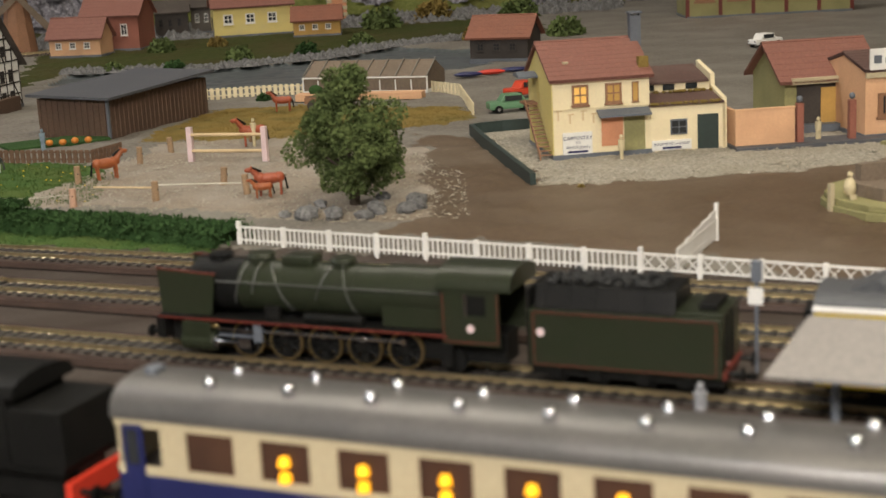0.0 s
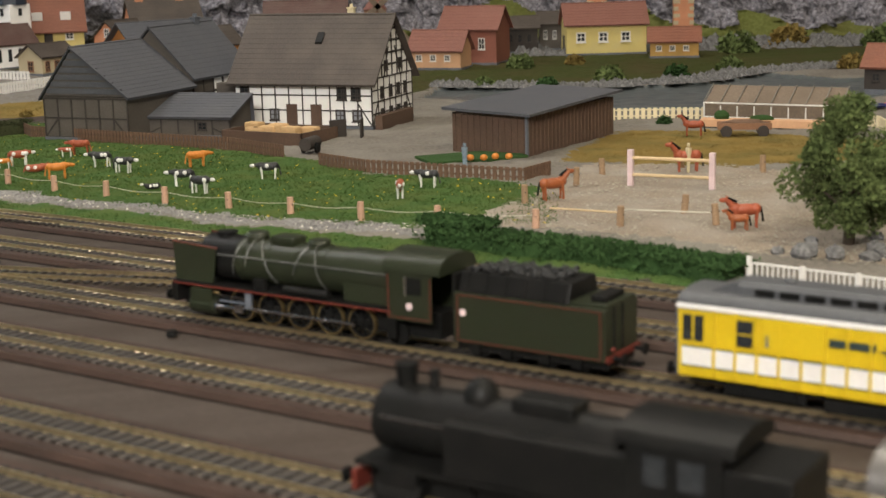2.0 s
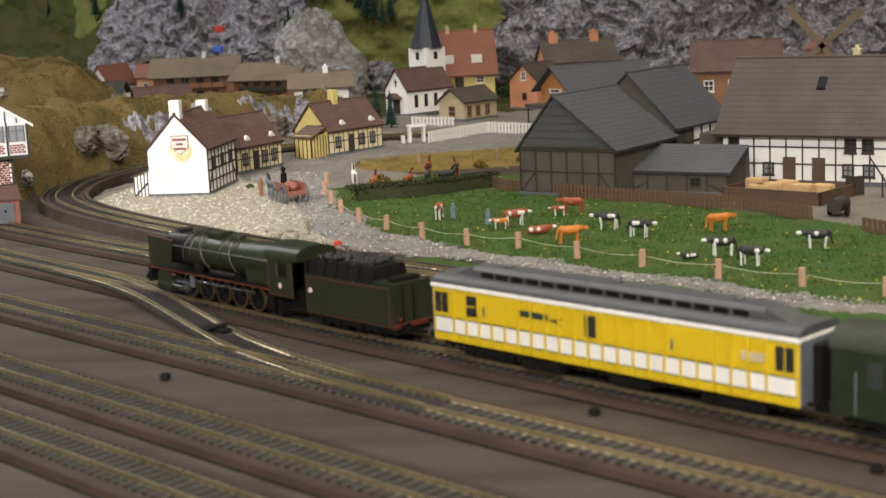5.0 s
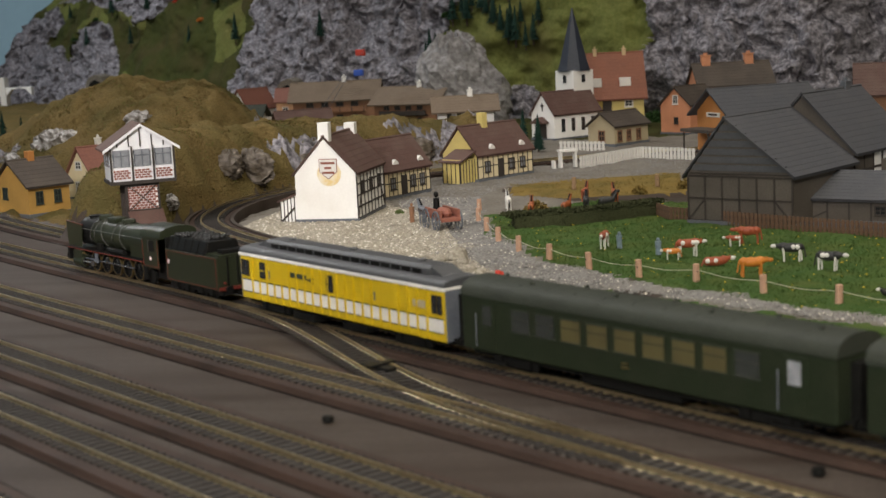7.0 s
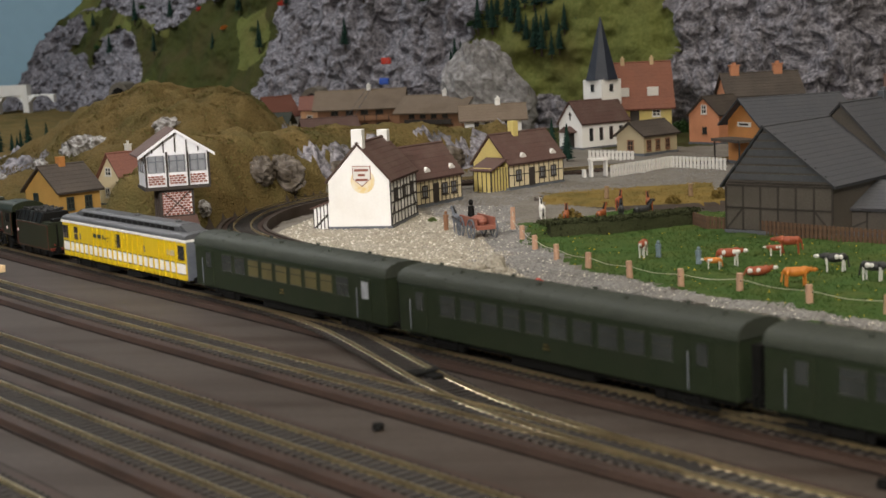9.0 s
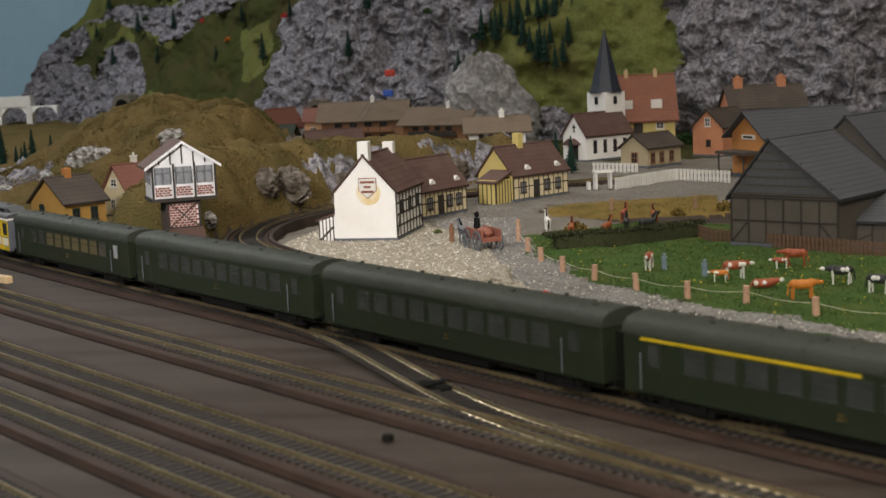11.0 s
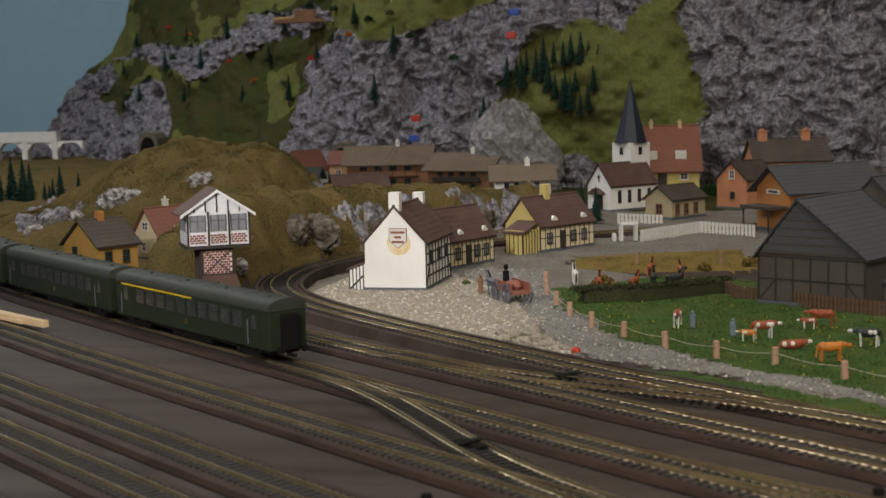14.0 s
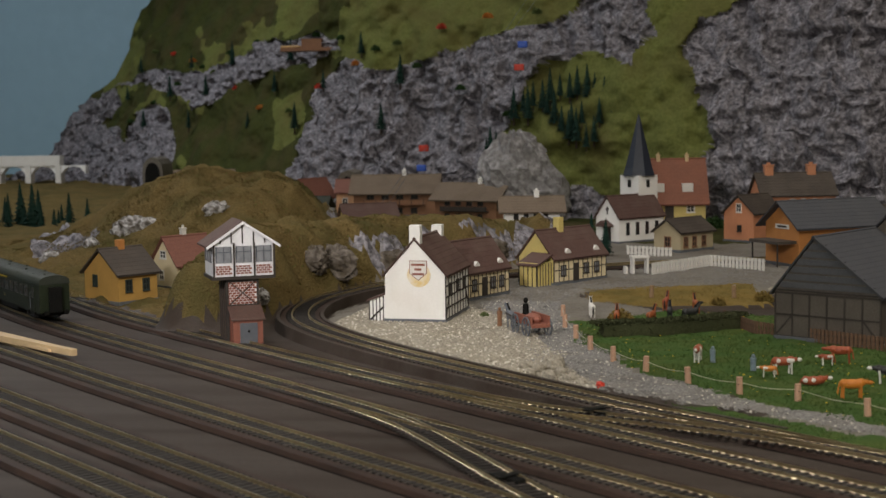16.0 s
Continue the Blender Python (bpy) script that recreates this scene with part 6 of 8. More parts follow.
def lettering(txt, x, y, z, size, parent):
    cu = bpy.data.curves.new("lettering", "FONT")
    cu.body, cu.size, cu.align_x, cu.extrude = txt, size, "CENTER", 0.00008
    tmp = bpy.data.objects.new("lettering", cu)
    scene.collection.objects.link(tmp)
    me = bpy.data.meshes.new_from_object(tmp.evaluated_get(bpy.context.evaluated_depsgraph_get()))
    bpy.data.objects.remove(tmp)
    me.materials.clear()
    me.materials.append(BLUE)
    ob = new("lettering", me)
    ob.parent = parent
    ob.matrix_basis = Matrix.Translation((x, y, z - size * 0.35)) @ Matrix.Rotation(math.pi / 2, 4, "X")


def estate_entrance():
    w = thing("garden_wall", "peach rendered garden wall beside the workshop", "wall", spot(0.8625, 0.690, -14))
    part("wall", M().box(0, 0.046, 0, 0.003, -0.002, 0.0285), PEACH, w, bevel=0.0004)
    part("coping", M().box(-0.0005, 0.0465, -0.0005, 0.0035, 0.0285, 0.0297), PEACH, w)
    part("wall", M().box(0, 0.003, 0.003, 0.045, -0.002, 0.0285), PEACH, w)
    for x in (0.0475, 0.0885):
        g = thing("gate_post", "dark red brick gate post with ball finial", "gate post", spot(0.8625 + x * 0.9703, 0.690 - x * 0.2419, -14))
        part("pillar", M().box(0, 0.0052, -0.001, 0.0042, -0.002, 0.0315), BRICK, g, bevel=0.0003)
        part("finial", M().ball((0.0026, 0.0016, 0.0345), 0.0024, 0.0024, 0.0026), GREYM, g, smooth=True)
    solo("pavement", M().box(-0.002, 0.30, -0.009, 0.02, -0.003, 0.0022), SLATE, "grey stone pavement edge before the gate", "pavement", spot(0.8625, 0.690, -14), bevel=0.0006, kind="structure")
    h = House("olive gatehouse with wide porch and red roof", spot(0.935, 0.735, -12), 0.075, 0.07, 0.042, 0.066, OLIVE, RROOF, name="gatehouse", category="house", over=0.006)
    # Flat dark panel puts the porch shade into colour; the wall behind is solid.
    h.box("porch_opening", "f", 0.010, 0.004, 0.050, 0.034, TIMBER, 0.0004, "flat dark panel painted as the shaded porch opening")
    h.box("inner_wall", "f", 0.030, 0.004, 0.028, 0.030, OCHREW, 0.0007)
    part("step", M().box(0.008, 0.062, -0.010, 0.0, 0, 0.006), GREYM, h.ob)
    part("porch_beam", M().box(0.004, 0.066, -0.006, 0.0, 0.038, 0.043), CREAM, h.ob)
    b = House("peach building with barred window and white sign", spot(0.965, 0.672, -12), 0.14, 0.08, 0.050, 0.060, PEACH, PROOF, name="town_house", category="house", over=0.001)
    b.window("f", 0.010, 0.016, 0.020, 0.018, CHALET, DARKGLASS, bars=(5, 0))
    sign = b.box("sign", "f", 0.003, 0.052, 0.05, 0.016, WHITE, 0.0012, "white sign with grey scribbled pattern")
    for k in range(4):
        part("lettering_bar", M().box(0.006 + k * 0.009, 0.012 + k * 0.009, -0.0016, -0.0010, 0.057, 0.063 - (k % 2) * 0.002), GREYM, sign)
    b.box("cornice", "f", 0, 0.046, 0.14, 0.004, CREAM, 0.002)
    l = House("yellow house with red timber frame and lit windows", spot(1.46, 1.80, -20), 0.26, 0.10, 0.075, 0.12, OLIVE, RROOF, name="lit_house", category="house")
    l.beams("f", [(0.26 * k / 5, 0, 0.26 * k / 5, 0.075) for k in range(6)], RED, 0.006)
    for k, p in ((0, LITWIN), (1, OCHREW), (2, LITWIN), (3, LITWIN), (4, OCHREW)):
        l.window("f", 0.012 + k * 0.052, 0.026, 0.030, 0.030, CHALET, p)


def village():
    o = House("ochre cottage with dark roof and green shutters", spot(-0.674, 1.577, 55), 0.052, 0.066, 0.033, 0.058, OCHREW, BROOF, name="cottage", category="cottage")
    part("chimney", M().box(0.022, 0.030, 0.029, 0.037, 0.050, 0.069), ORANGEW, o.ob, "plain orange chimney", bevel=0.0004)
    o.window("l", 0.040, 0.018, 0.009, 0.013, DKGREEN, DKGREEN)
    for a in (0.009, 0.032):
        o.window("f", a, 0.013, 0.009, 0.014, DKGREEN)
    r = House("cream cottage with red gable roof behind the hill", spot(-0.652, 1.715, 55), 0.06, 0.050, 0.030, 0.060, IVORY, RROOF, name="cottage", category="cottage")
    r.window("l", 0.021, 0.036, 0.012, 0.010, WHITE)
    r.window("l", 0.026, 0.010, 0.009, 0.012, WHITE)
    r.chimney(0.03, 0.027, 0.006, 0.006, 0.06, 0.07, WHITE)
    cottage("yellow half-timbered cottage with plum roof", -0.291, 1.617, 62, 0.084, 0.052, True, False)
    cottage("yellow half-timbered cottage with tall chimney", -0.205, 1.770, 53, 0.098, 0.056, True, True)
    # church
    c = House("white village church with plum roof", spot(-0.140, 2.318, 45), 0.098, 0.052, 0.040, 0.071, PLASTER, PROOF, name="church", category="church", over=0.003)
    for k in range(4):
        c.box("lancet_window", "f", 0.015 + k * 0.021, 0.012, 0.007, 0.020, DARKGLASS, 0.0008)
    c.box("doorway", "l", 0.018, 0.0, 0.016, 0.026, TIMBER, 0.0008)
    part("porch_roof", M().prism([(0.012, 0.028), (0.026, 0.036), (0.040, 0.028), (0.040, 0.026), (0.012, 0.026)], "x", -0.014, 0), PROOF, c.ob)
    c.box("cross", "l", 0.025, 0.045, 0.002, 0.012, TIMBER, 0.0008)
    c.box("cross", "l", 0.0225, 0.052, 0.007, 0.002, TIMBER, 0.0008)
    t = part("tower", M().box(0.066, 0.108, 0.024, 0.066, 0, 0.103), PLASTER, c.ob, "white church tower")
    part("louvre", M().box(0.083, 0.090, 0.0232, 0.025, 0.084, 0.096), DARKGLASS, t)
    part("louvre", M().box(0.0652, 0.067, 0.041, 0.048, 0.084, 0.096), DARKGLASS, t)
    s = M()
    corner = [(0.087 + r * math.cos(math.pi * (k + 0.5) / 4), 0.045 + r * math.sin(math.pi * (k + 0.5) / 4), z) for r, z in ((0.0275, 0.102), (0.0235, 0.114), (0.0008, 0.200)) for k in range(8)]
    s.add(corner, [(8 * j + k, 8 * j + (k + 1) % 8, 8 * j + 8 + (k + 1) % 8, 8 * j + 8 + k) for j in range(2) for k in range(8)] + [tuple(range(8)), tuple(range(23, 15, -1))])
    part("spire", s, SPIRE, t, "blue-black pointed spire")
    b = House("yellow house with tall orange tile roof", spot(-0.098, 2.49, 8), 0.098, 0.07, 0.058, 0.122, YWALL, OROOF, over=0.006)
    for a in (0.012, 0.060):
        b.chimney(a + 0.012, 0.035, 0.006, 0.006, 0.118, 0.130, RAILY)
        part("dormer", M().box(a, a + 0.018, 0.004, 0.03, 0.070, 0.084), WHITE, b.ob, "white dormer")
    b.box("door", "f", 0.030, 0.026, 0.015, 0.024, TIMBER)
    b.window("f", 0.066, 0.036, 0.014, 0.012, WHITE)
    st = House("small cream station halt with brown roof", spot(-0.048, 2.18, 50), 0.075, 0.05, 0.028, 0.045, CREAM, BROOF, name="station_halt", category="station")
    for a in (0.006, 0.026, 0.048):
        st.window("f", a, 0.006, 0.010, 0.016, CHALET)
    st.window("l", 0.018, 0.006, 0.012, 0.016, CHALET)
    g = House("orange gabled house with pale corners", spot(0.066, 2.335, 52), 0.075, 0.055, 0.045, 0.070, SALMON, BROOF)
    g.window("l", 0.022, 0.046, 0.010, 0.014, WHITE)
    g.window("l", 0.022, 0.016, 0.008, 0.010, TIMBER)
    g2 = House("long orange house with brown roof and two chimneys", spot(0.085, 2.42, 12), 0.12, 0.07, 0.068, 0.100, SALMON, BROOF)
    for a in (0.02, 0.09):
        g2.chimney(a, 0.035, 0.014, 0.010, 0.09, 0.114, SALMON)
    for k in range(4):
        g2.window("f", 0.045 + k * 0.018, 0.048, 0.008, 0.014, WHITE)
    d = House("orange railway depot with grey-green roof", spot(0.100, 1.975, 30), 0.14, 0.075, 0.055, 0.082, ORANGEW, SLATE, name="depot", category="depot", over=0.010)
    s = d.box("sign", "l", 0.022, 0.048, 0.030, 0.006, WHITE, 0.001, "white board with dark bars")
    part("lettering_bar", M().box(-0.0016, -0.0009, 0.027, 0.047, 0.050, 0.0525), TIMBER, s)
    part("porch", M().box(-0.030, 0.0, 0.005, 0.07, 0.030, 0.034), BROOF, d.ob, "flat brown porch roof")
    for y in (0.008, 0.065):
        part("porch_post", M().box(-0.028, -0.0265, y, y + 0.0018, 0, 0.030), TIMBER, d.ob)
    # chalets under the cliff
    rows = [("white chalet with red balcony and dark roof", -0.785, 2.62, 2, 0.105, 0.07, 0.038, 0.055, PLASTER, CROOF, RED), ("wooden chalet with wide brown roof", -0.685, 2.93, 4, 0.165, 0.09, 0.050, 0.080, CHALET, CHALETR, CHALET),
            ("dark wooden chalet with shingle roof", -0.500, 2.80, -20, 0.13, 0.08, 0.045, 0.070, CHALET, CHALETR, TIMBER), ("white chalet with wooden balcony and arches", -0.315, 2.29, 8, 0.085, 0.06, 0.055, 0.072, PLASTER, CHALETR, CHALET)]
    for lab, x, y, a, L, D, w, rr, wm, rm, bm in rows:
        h = House(lab, spot(x, y, a), L, D, w, rr, wm, rm, name="chalet", category="chalet", over=0.010)
        bal = part("balcony", M().box(L * 0.12, L * 0.88, -0.010, 0, w * 0.45, w * 0.48).box(L * 0.12, L * 0.88, -0.011, -0.0095, w * 0.48, w * 0.66), bm, h.ob, "boarded balcony")
        for k in range(6):
            part("baluster", M().box(L * (0.13 + k * 0.145), L * (0.13 + k * 0.145) + 0.0015, -0.0116, -0.0108, w * 0.46, w * 0.69), TIMBER, bal)
        for k in range(4):
            h.window("f", L * (0.16 + 0.18 * k), w * 0.70, L * 0.09, w * 0.20, TIMBER)
            h.window("f", L * (0.16 + 0.18 * k), w * 0.14, L * 0.08, w * 0.22, TIMBER)
        h.chimney(L * 0.6, D * 0.5, 0.008, 0.008, rr - 0.005, rr + 0.010, PLASTER)
    for lab, x, y, a, L, D, w, rr, wm, rm in (("small half-timbered house with red roof", -0.80, 3.02, 60, 0.08, 0.05, 0.035, 0.07, PLASTER, RROOF), ("low house with faded red roof", -0.74, 3.02, 5, 0.10, 0.06, 0.045, 0.068, PEACH, RROOF),
                                               ("grey-green roofed hut on the hill", -1.0, 2.75, 10, 0.11, 0.07, 0.075, 0.10, OLIVE, CHALETR), ("yellow gabled cottage with plum roof", -0.60, 2.45, 25, 0.09, 0.05, 0.030, 0.052, YWALL, PROOF),
                                               ("wide wooden farmhouse with hipped brown roof", 0.30, 2.25, -8, 0.13, 0.09, 0.055, 0.095, CHALET, PROOF), ("orange cottage with dark roof", 0.19, 2.10, 35, 0.08, 0.06, 0.042, 0.066, ORANGEW, BROOF),
                                               ("brick house with red roof and green gable", 0.56, 2.09, -30, 0.09, 0.07, 0.055, 0.085, BRICK, RROOF), ("low red roofed brick annexe", 0.50, 2.02, -30, 0.08, 0.05, 0.030, 0.055, PEACH, RROOF),
                                               ("dark open cart shed", 0.70, 2.26, -12, 0.055, 0.05, 0.042, 0.058, TIMBER, BROOF), ("dark open barn with brown roof", 0.77, 2.30, -12, 0.055, 0.05, 0.045, 0.062, DWALL, BROOF),
                                               ("pale yellow house with pink roof and arch", 0.78, 2.16, -8, 0.13, 0.07, 0.050, 0.080, YWALL, RROOF), ("orange hut with brown tile roof", 0.885, 2.05, -18, 0.075, 0.05, 0.026, 0.044, OCHREW, OROOF),
                                               ("wooden boathouse with orange roof", 0.955, 1.46, -40, 0.075, 0.06, 0.030, 0.052, TIMBER, OROOF)):
        h = House(lab, spot(x, y, a), L, D, w, rr, wm, rm, over=0.005)
        for k in range(3):
            h.window("f", L * (0.12 + 0.28 * k), w * 0.42, L * 0.12, w * 0.32, WHITE if wm != TIMBER else TIMBER)
        h.box("door", "l", D * 0.35, 0.001, D * 0.28, w * 0.6, TIMBER)
    # ruined orange towers by the cliff
    for x, y, hh in ((0.90, 2.46, 0.12), (1.045, 2.40, 0.11)):
        t = thing("castle_tower", "orange brick tower with pale corner stones", "tower", spot(x, y, -15))
        part("shaft", M().box(0, 0.035, 0, 0.035, 0, hh), SALMON, t)
        for k in range(9):
            part("quoin", M().box(-0.001, 0.008 + 0.003 * (k % 2), -0.001, 0.004, 0.004 + k * 0.0125, 0.011 + k * 0.0125), CREAM, t)
            part("quoin", M().box(0.028 - 0.003 * (k % 2), 0.036, -0.001, 0.004, 0.004 + k * 0.0125, 0.011 + k * 0.0125), CREAM, t)


white_inn()
signal_box()
barn()
farmhouse()
brown_shed()
carpentry()
estate_entrance()
village()

# ---- fences, plants, animals and small things ----
def gz(x, y):
    return float(ground_z(np.array([x]), np.array([y]))[0])


def field_post(x, y, h, m, group, tilt=0):
    p = thing("fence_post", "pale pinkish wooden fence post in the grass" if m == POSTW else "weathered wooden fence post in the sand", "fence post", pose(x, y, -0.001, tilt, -tilt * 0.6, x * 900), group)
    part("stake", M().cyl((0, 0, 0), (0, 0, h), 0.0026, 0.0024, 8), m, p, bevel=0.0003)
    part("wire_hole", M().cyl((0, -0.0028, h * 0.62), (0, 0.0028, h * 0.62), 0.0005, n=6), TIMBER, p)


POSTS = [(0.383, 0.765), (0.323, 0.799), (0.275, 0.831), (0.229, 0.865), (0.187, 0.903), (0.141, 0.943), (0.096, 0.988), (0.054, 1.030), (0.013, 1.080), (-0.026, 1.105), (-0.062, 1.145), (-0.094, 1.192), (-0.121, 1.240), (-0.142, 1.295), (-0.158, 1.36), (-0.172, 1.43), (-0.178, 1.50)]
for k, (x, y) in enumerate(POSTS):
    field_post(x, y, 0.0135, POSTW, "posts along the meadow", ((k * 37) % 7 - 3) * 0.8)
for (ax, ay), (bx, by) in zip(POSTS, POSTS[1:]):
    mid = ((ax + bx) / 2, (ay + by) / 2, 0.0065)
    pts = [Vector((ax, ay, 0.0085)), Vector(mid), Vector((bx, by, 0.0085))]
    line = smooth_line(pts, 0.006)
    solo("fence_wire", sweep(line, [(-0.00018, -0.00018), (0.00018, -0.00018), (0.00018, 0.00018), (-0.00018, 0.00018)]), WIRE, "pale sagging thread wire between the posts", "fence wire", group="wires along the meadow")
PADDOCK = [(0.398, 0.858, 2), (0.438, 0.755, 5), (0.500, 0.742, -4), (0.455, 0.925, 2), (0.487, 0.962, -3), (0.492, 0.782, 4), (0.56, 0.98, -3), (0.612, 0.935, 4), (0.648, 0.86, 6), (0.06, 1.60, 0), (0.0, 1.66, 2), (-0.09, 1.66, -2)]
for x, y, t in PADDOCK:
    field_post(x, y, 0.0145, POSTD, "posts round the paddock", t)
solo("fence_rail", M().cyl((0.402, 0.800, 0.006), (0.437, 0.757, 0.0085), 0.0007, n=6), RAILY, "thin pale rail leaning on a post", "fence rail")
solo("fence_rail", M().cyl((0.446, 0.792, 0.004), (0.497, 0.745, 0.007), 0.0005, n=6), WIRE, "thin pale thread rail across the paddock", "fence rail")


def white_fence():
    a, b = Vector((0.457, 0.578)), Vector((0.705, 0.297))
    f = thing("white_fence", "white openwork picket fence beside the tracks", "fence")
    n = 12
    d = (b - a) / n
    ang = math.degrees(math.atan2(d.y, d.x))
    f.matrix_world = pose(a.x, a.y, 0.0, 0, 0, ang)
    L = d.length
    for i in range(n + 1):
        tall = 0.0125 if i % 4 else 0.0145
        part("post", M().box(i * L - 0.0012, i * L + 0.0012, -0.0012, 0.0012, -0.002, tall), WHITE, f, bevel=0.0003)
    for i in range(n):
        for z in (0.0028, 0.0105):
            part("rail", M().box(i * L + 0.0012, (i + 1) * L - 0.0012, -0.0006, 0.0006, z, z + 0.0011), WHITE, f)
        if i < 8:
            for k in range(10):
                x = i * L + (k + 0.5) * L / 10
                part("picket", M().box(x - 0.0004, x + 0.0004, -0.0004, 0.0004, 0.001, 0.0105), WHITE, f)
        else:
            for k in range(4):
                x0, x1 = i * L + k * L / 4, i * L + (k + 1) * L / 4
                for z0, z1 in ((0.0030, 0.0108), (0.0108, 0.0030)):
                    part("lattice_bar", M().prism([(x0, z0), (x0 + 0.0008, z0), (x1, z1), (x1 - 0.0008, z1)], "y", -0.0004, 0.0004), WHITE, f)
    g = thing("white_gate", "white stepped picket gate standing open", "gate", pose(0.640, 0.385, 0, 0, 0, 44))
    part("rail", M().box(0, 0.075, -0.0006, 0.0006, 0.003, 0.0042).box(0, 0.075, -0.0006, 0.0006, 0.0105, 0.0116), WHITE, g)
    for k in range(15):
        h = 0.0125 + 0.0012 * (k // 3)
        part("picket", M().box(k * 0.0051, k * 0.0051 + 0.0046, -0.0004, 0.0004, 0.001, h), WHITE, g)
    part("end_post", M().box(0.075, 0.0770, -0.0011, 0.0011, -0.002, 0.021), WHITE, g)


white_fence()


def picket_row(name, label, pts, h, m, gap, group=""):
    f = thing(name, label, "fence", group=group)
    for a, b in zip(pts, pts[1:]):
        a, b = Vector(a), Vector(b)
        d = b - a
        seg = part("panel_rail", sweep([Vector((a.x, a.y, h * 0.75)), Vector((b.x, b.y, h * 0.75))], [(-0.0005, -0.0006), (0.0005, -0.0006), (0.0005, 0.0006), (-0.0005, 0.0006)]), m, f)
        part("panel_rail", sweep([Vector((a.x, a.y, h * 0.25)), Vector((b.x, b.y, h * 0.25))], [(-0.0005, -0.0006), (0.0005, -0.0006), (0.0005, 0.0006), (-0.0005, 0.0006)]), m, f)
        n = int(d.length / gap)
        t = math.degrees(math.atan2(d.y, d.x))
        me = mesh("picket", M().box(-gap * 0.33, gap * 0.33, -0.0008, 0.0004, 0, h), m)
        for k in range(n):
            p = a + d * ((k + 0.5) / n)
            o = new("picket", me)
            o.parent, o.matrix_basis = f, pose(p.x, p.y, -0.001, 0, 0, t)


picket_row("wooden_fence", "brown wooden slat fence behind the meadow", [(-0.02, 1.47), (0.005, 1.395), (0.09, 1.318), (0.20, 1.225), (0.246, 1.15)], 0.013, FENCEW, 0.0042)
picket_row("wooden_fence", "brown board fence of the farm garden", [(0.272, 1.10), (0.306, 1.045), (0.372, 0.992), (0.42, 0.955), (0.450, 0.985)], 0.0115, FENCEW, 0.0052)
picket_row("garden_fence", "cream picket fence before the pond", [(0.575, 1.32), (0.66, 1.30), (0.80, 1.235), (0.82, 1.15), (0.775, 1.0)], 0.0125, IVORY, 0.006)
picket_row("station_fence", "white picket fence at the village crossing", [(-0.09, 1.885), (-0.013, 1.99), (0.054, 1.935)], 0.016, WHITE, 0.0055)
picket_row("station_fence", "white picket fence before the halt", [(-0.126, 2.15), (-0.061, 2.112)], 0.014, WHITE, 0.006)
solo("foot_stile", M().box(-0.012, 0.012, -0.006, 0.006, 0.020, 0.023).box(-0.011, -0.008, -0.005, 0.005, 0, 0.02).box(0.008, 0.011, -0.005, 0.005, 0, 0.02).box(-0.02, -0.017, -0.005, 0.005, 0, 0.010), WHITE, "white painted wooden footbridge end", "footbridge", spot(-0.105, 1.90, 20), bevel=0.0006)


def kerb_wall():
    w = thing("low_wall", "low dark stone wall round the workshop lot", "wall")
    line = [Vector((0.676, 0.645, 0)), Vector((0.722, 0.860, 0)), Vector((0.738, 0.893, 0)), Vector((0.80, 0.885, 0))]
    part("masonry", sweep(smooth_line(line, 0.02), [(-0.002, -0.003), (-0.002, 0.009), (0.002, 0.009), (0.002, -0.003)]), DKGREEN, w)


kerb_wall()


def hedge(label, pts, h, w, seed, count, m=HEDGE):
    rng = random.Random(seed)
    ob = thing("hedge", label, "hedge")
    line = smooth_line([Vector((*p, 0)) for p in pts], 0.012)
    part("core", sweep(line, [(-w, -0.002), (-w * 0.95, h * 0.8), (-w * 0.5, h * 0.95), (w * 0.5, h * 0.95), (w * 0.95, h * 0.8), (w, -0.002)]), m, ob)
    leaves = M()
    for k in range(count):
        p = rng.choice(line)
        a = rng.uniform(-1, 1)
        z = rng.uniform(0, h) if abs(a) > 0.8 else h * rng.uniform(0.85, 1.08)
        q = Vector((p.x + rng.uniform(-0.008, 0.008) + 0.73 * a * w, p.y + rng.uniform(-0.008, 0.008) + 0.69 * a * w, z))
        s, t = Vector((rng.uniform(-1, 1), rng.uniform(-1, 1), rng.uniform(-1, 1))) * 0.0013, Vector((rng.uniform(-1, 1), rng.uniform(-1, 1), rng.uniform(-1, 1))) * 0.0013
        leaves.add([q - s, q + t, q + s, q - t], [(0, 1, 2, 3)])
    tagged(part("foliage", leaves, m, ob, "dense clipped flock"), kind="stuff")


OLIVEHEDGE = mat("olive_hedge", (0.035, 0.040, 0.018), (0.060, 0.065, 0.032), 0.95, 700, 0.8, depth=0.001, spec=0.1)
hedge("dense dark green hedge beside the tracks", [(0.318, 0.735), (0.345, 0.705), (0.385, 0.665), (0.42, 0.625), (0.452, 0.588)], 0.010, 0.013, 5, 11000)
hedge("tall clipped end block of the green hedge", [(0.312, 0.748), (0.338, 0.722)], 0.0145, 0.010, 6, 3500)
hedge("trimmed grey-green hedge inside the meadow", [(-0.135, 1.375), (-0.07, 1.395), (-0.01, 1.435)], 0.0135, 0.008, 7, 6000, OLIVEHEDGE)


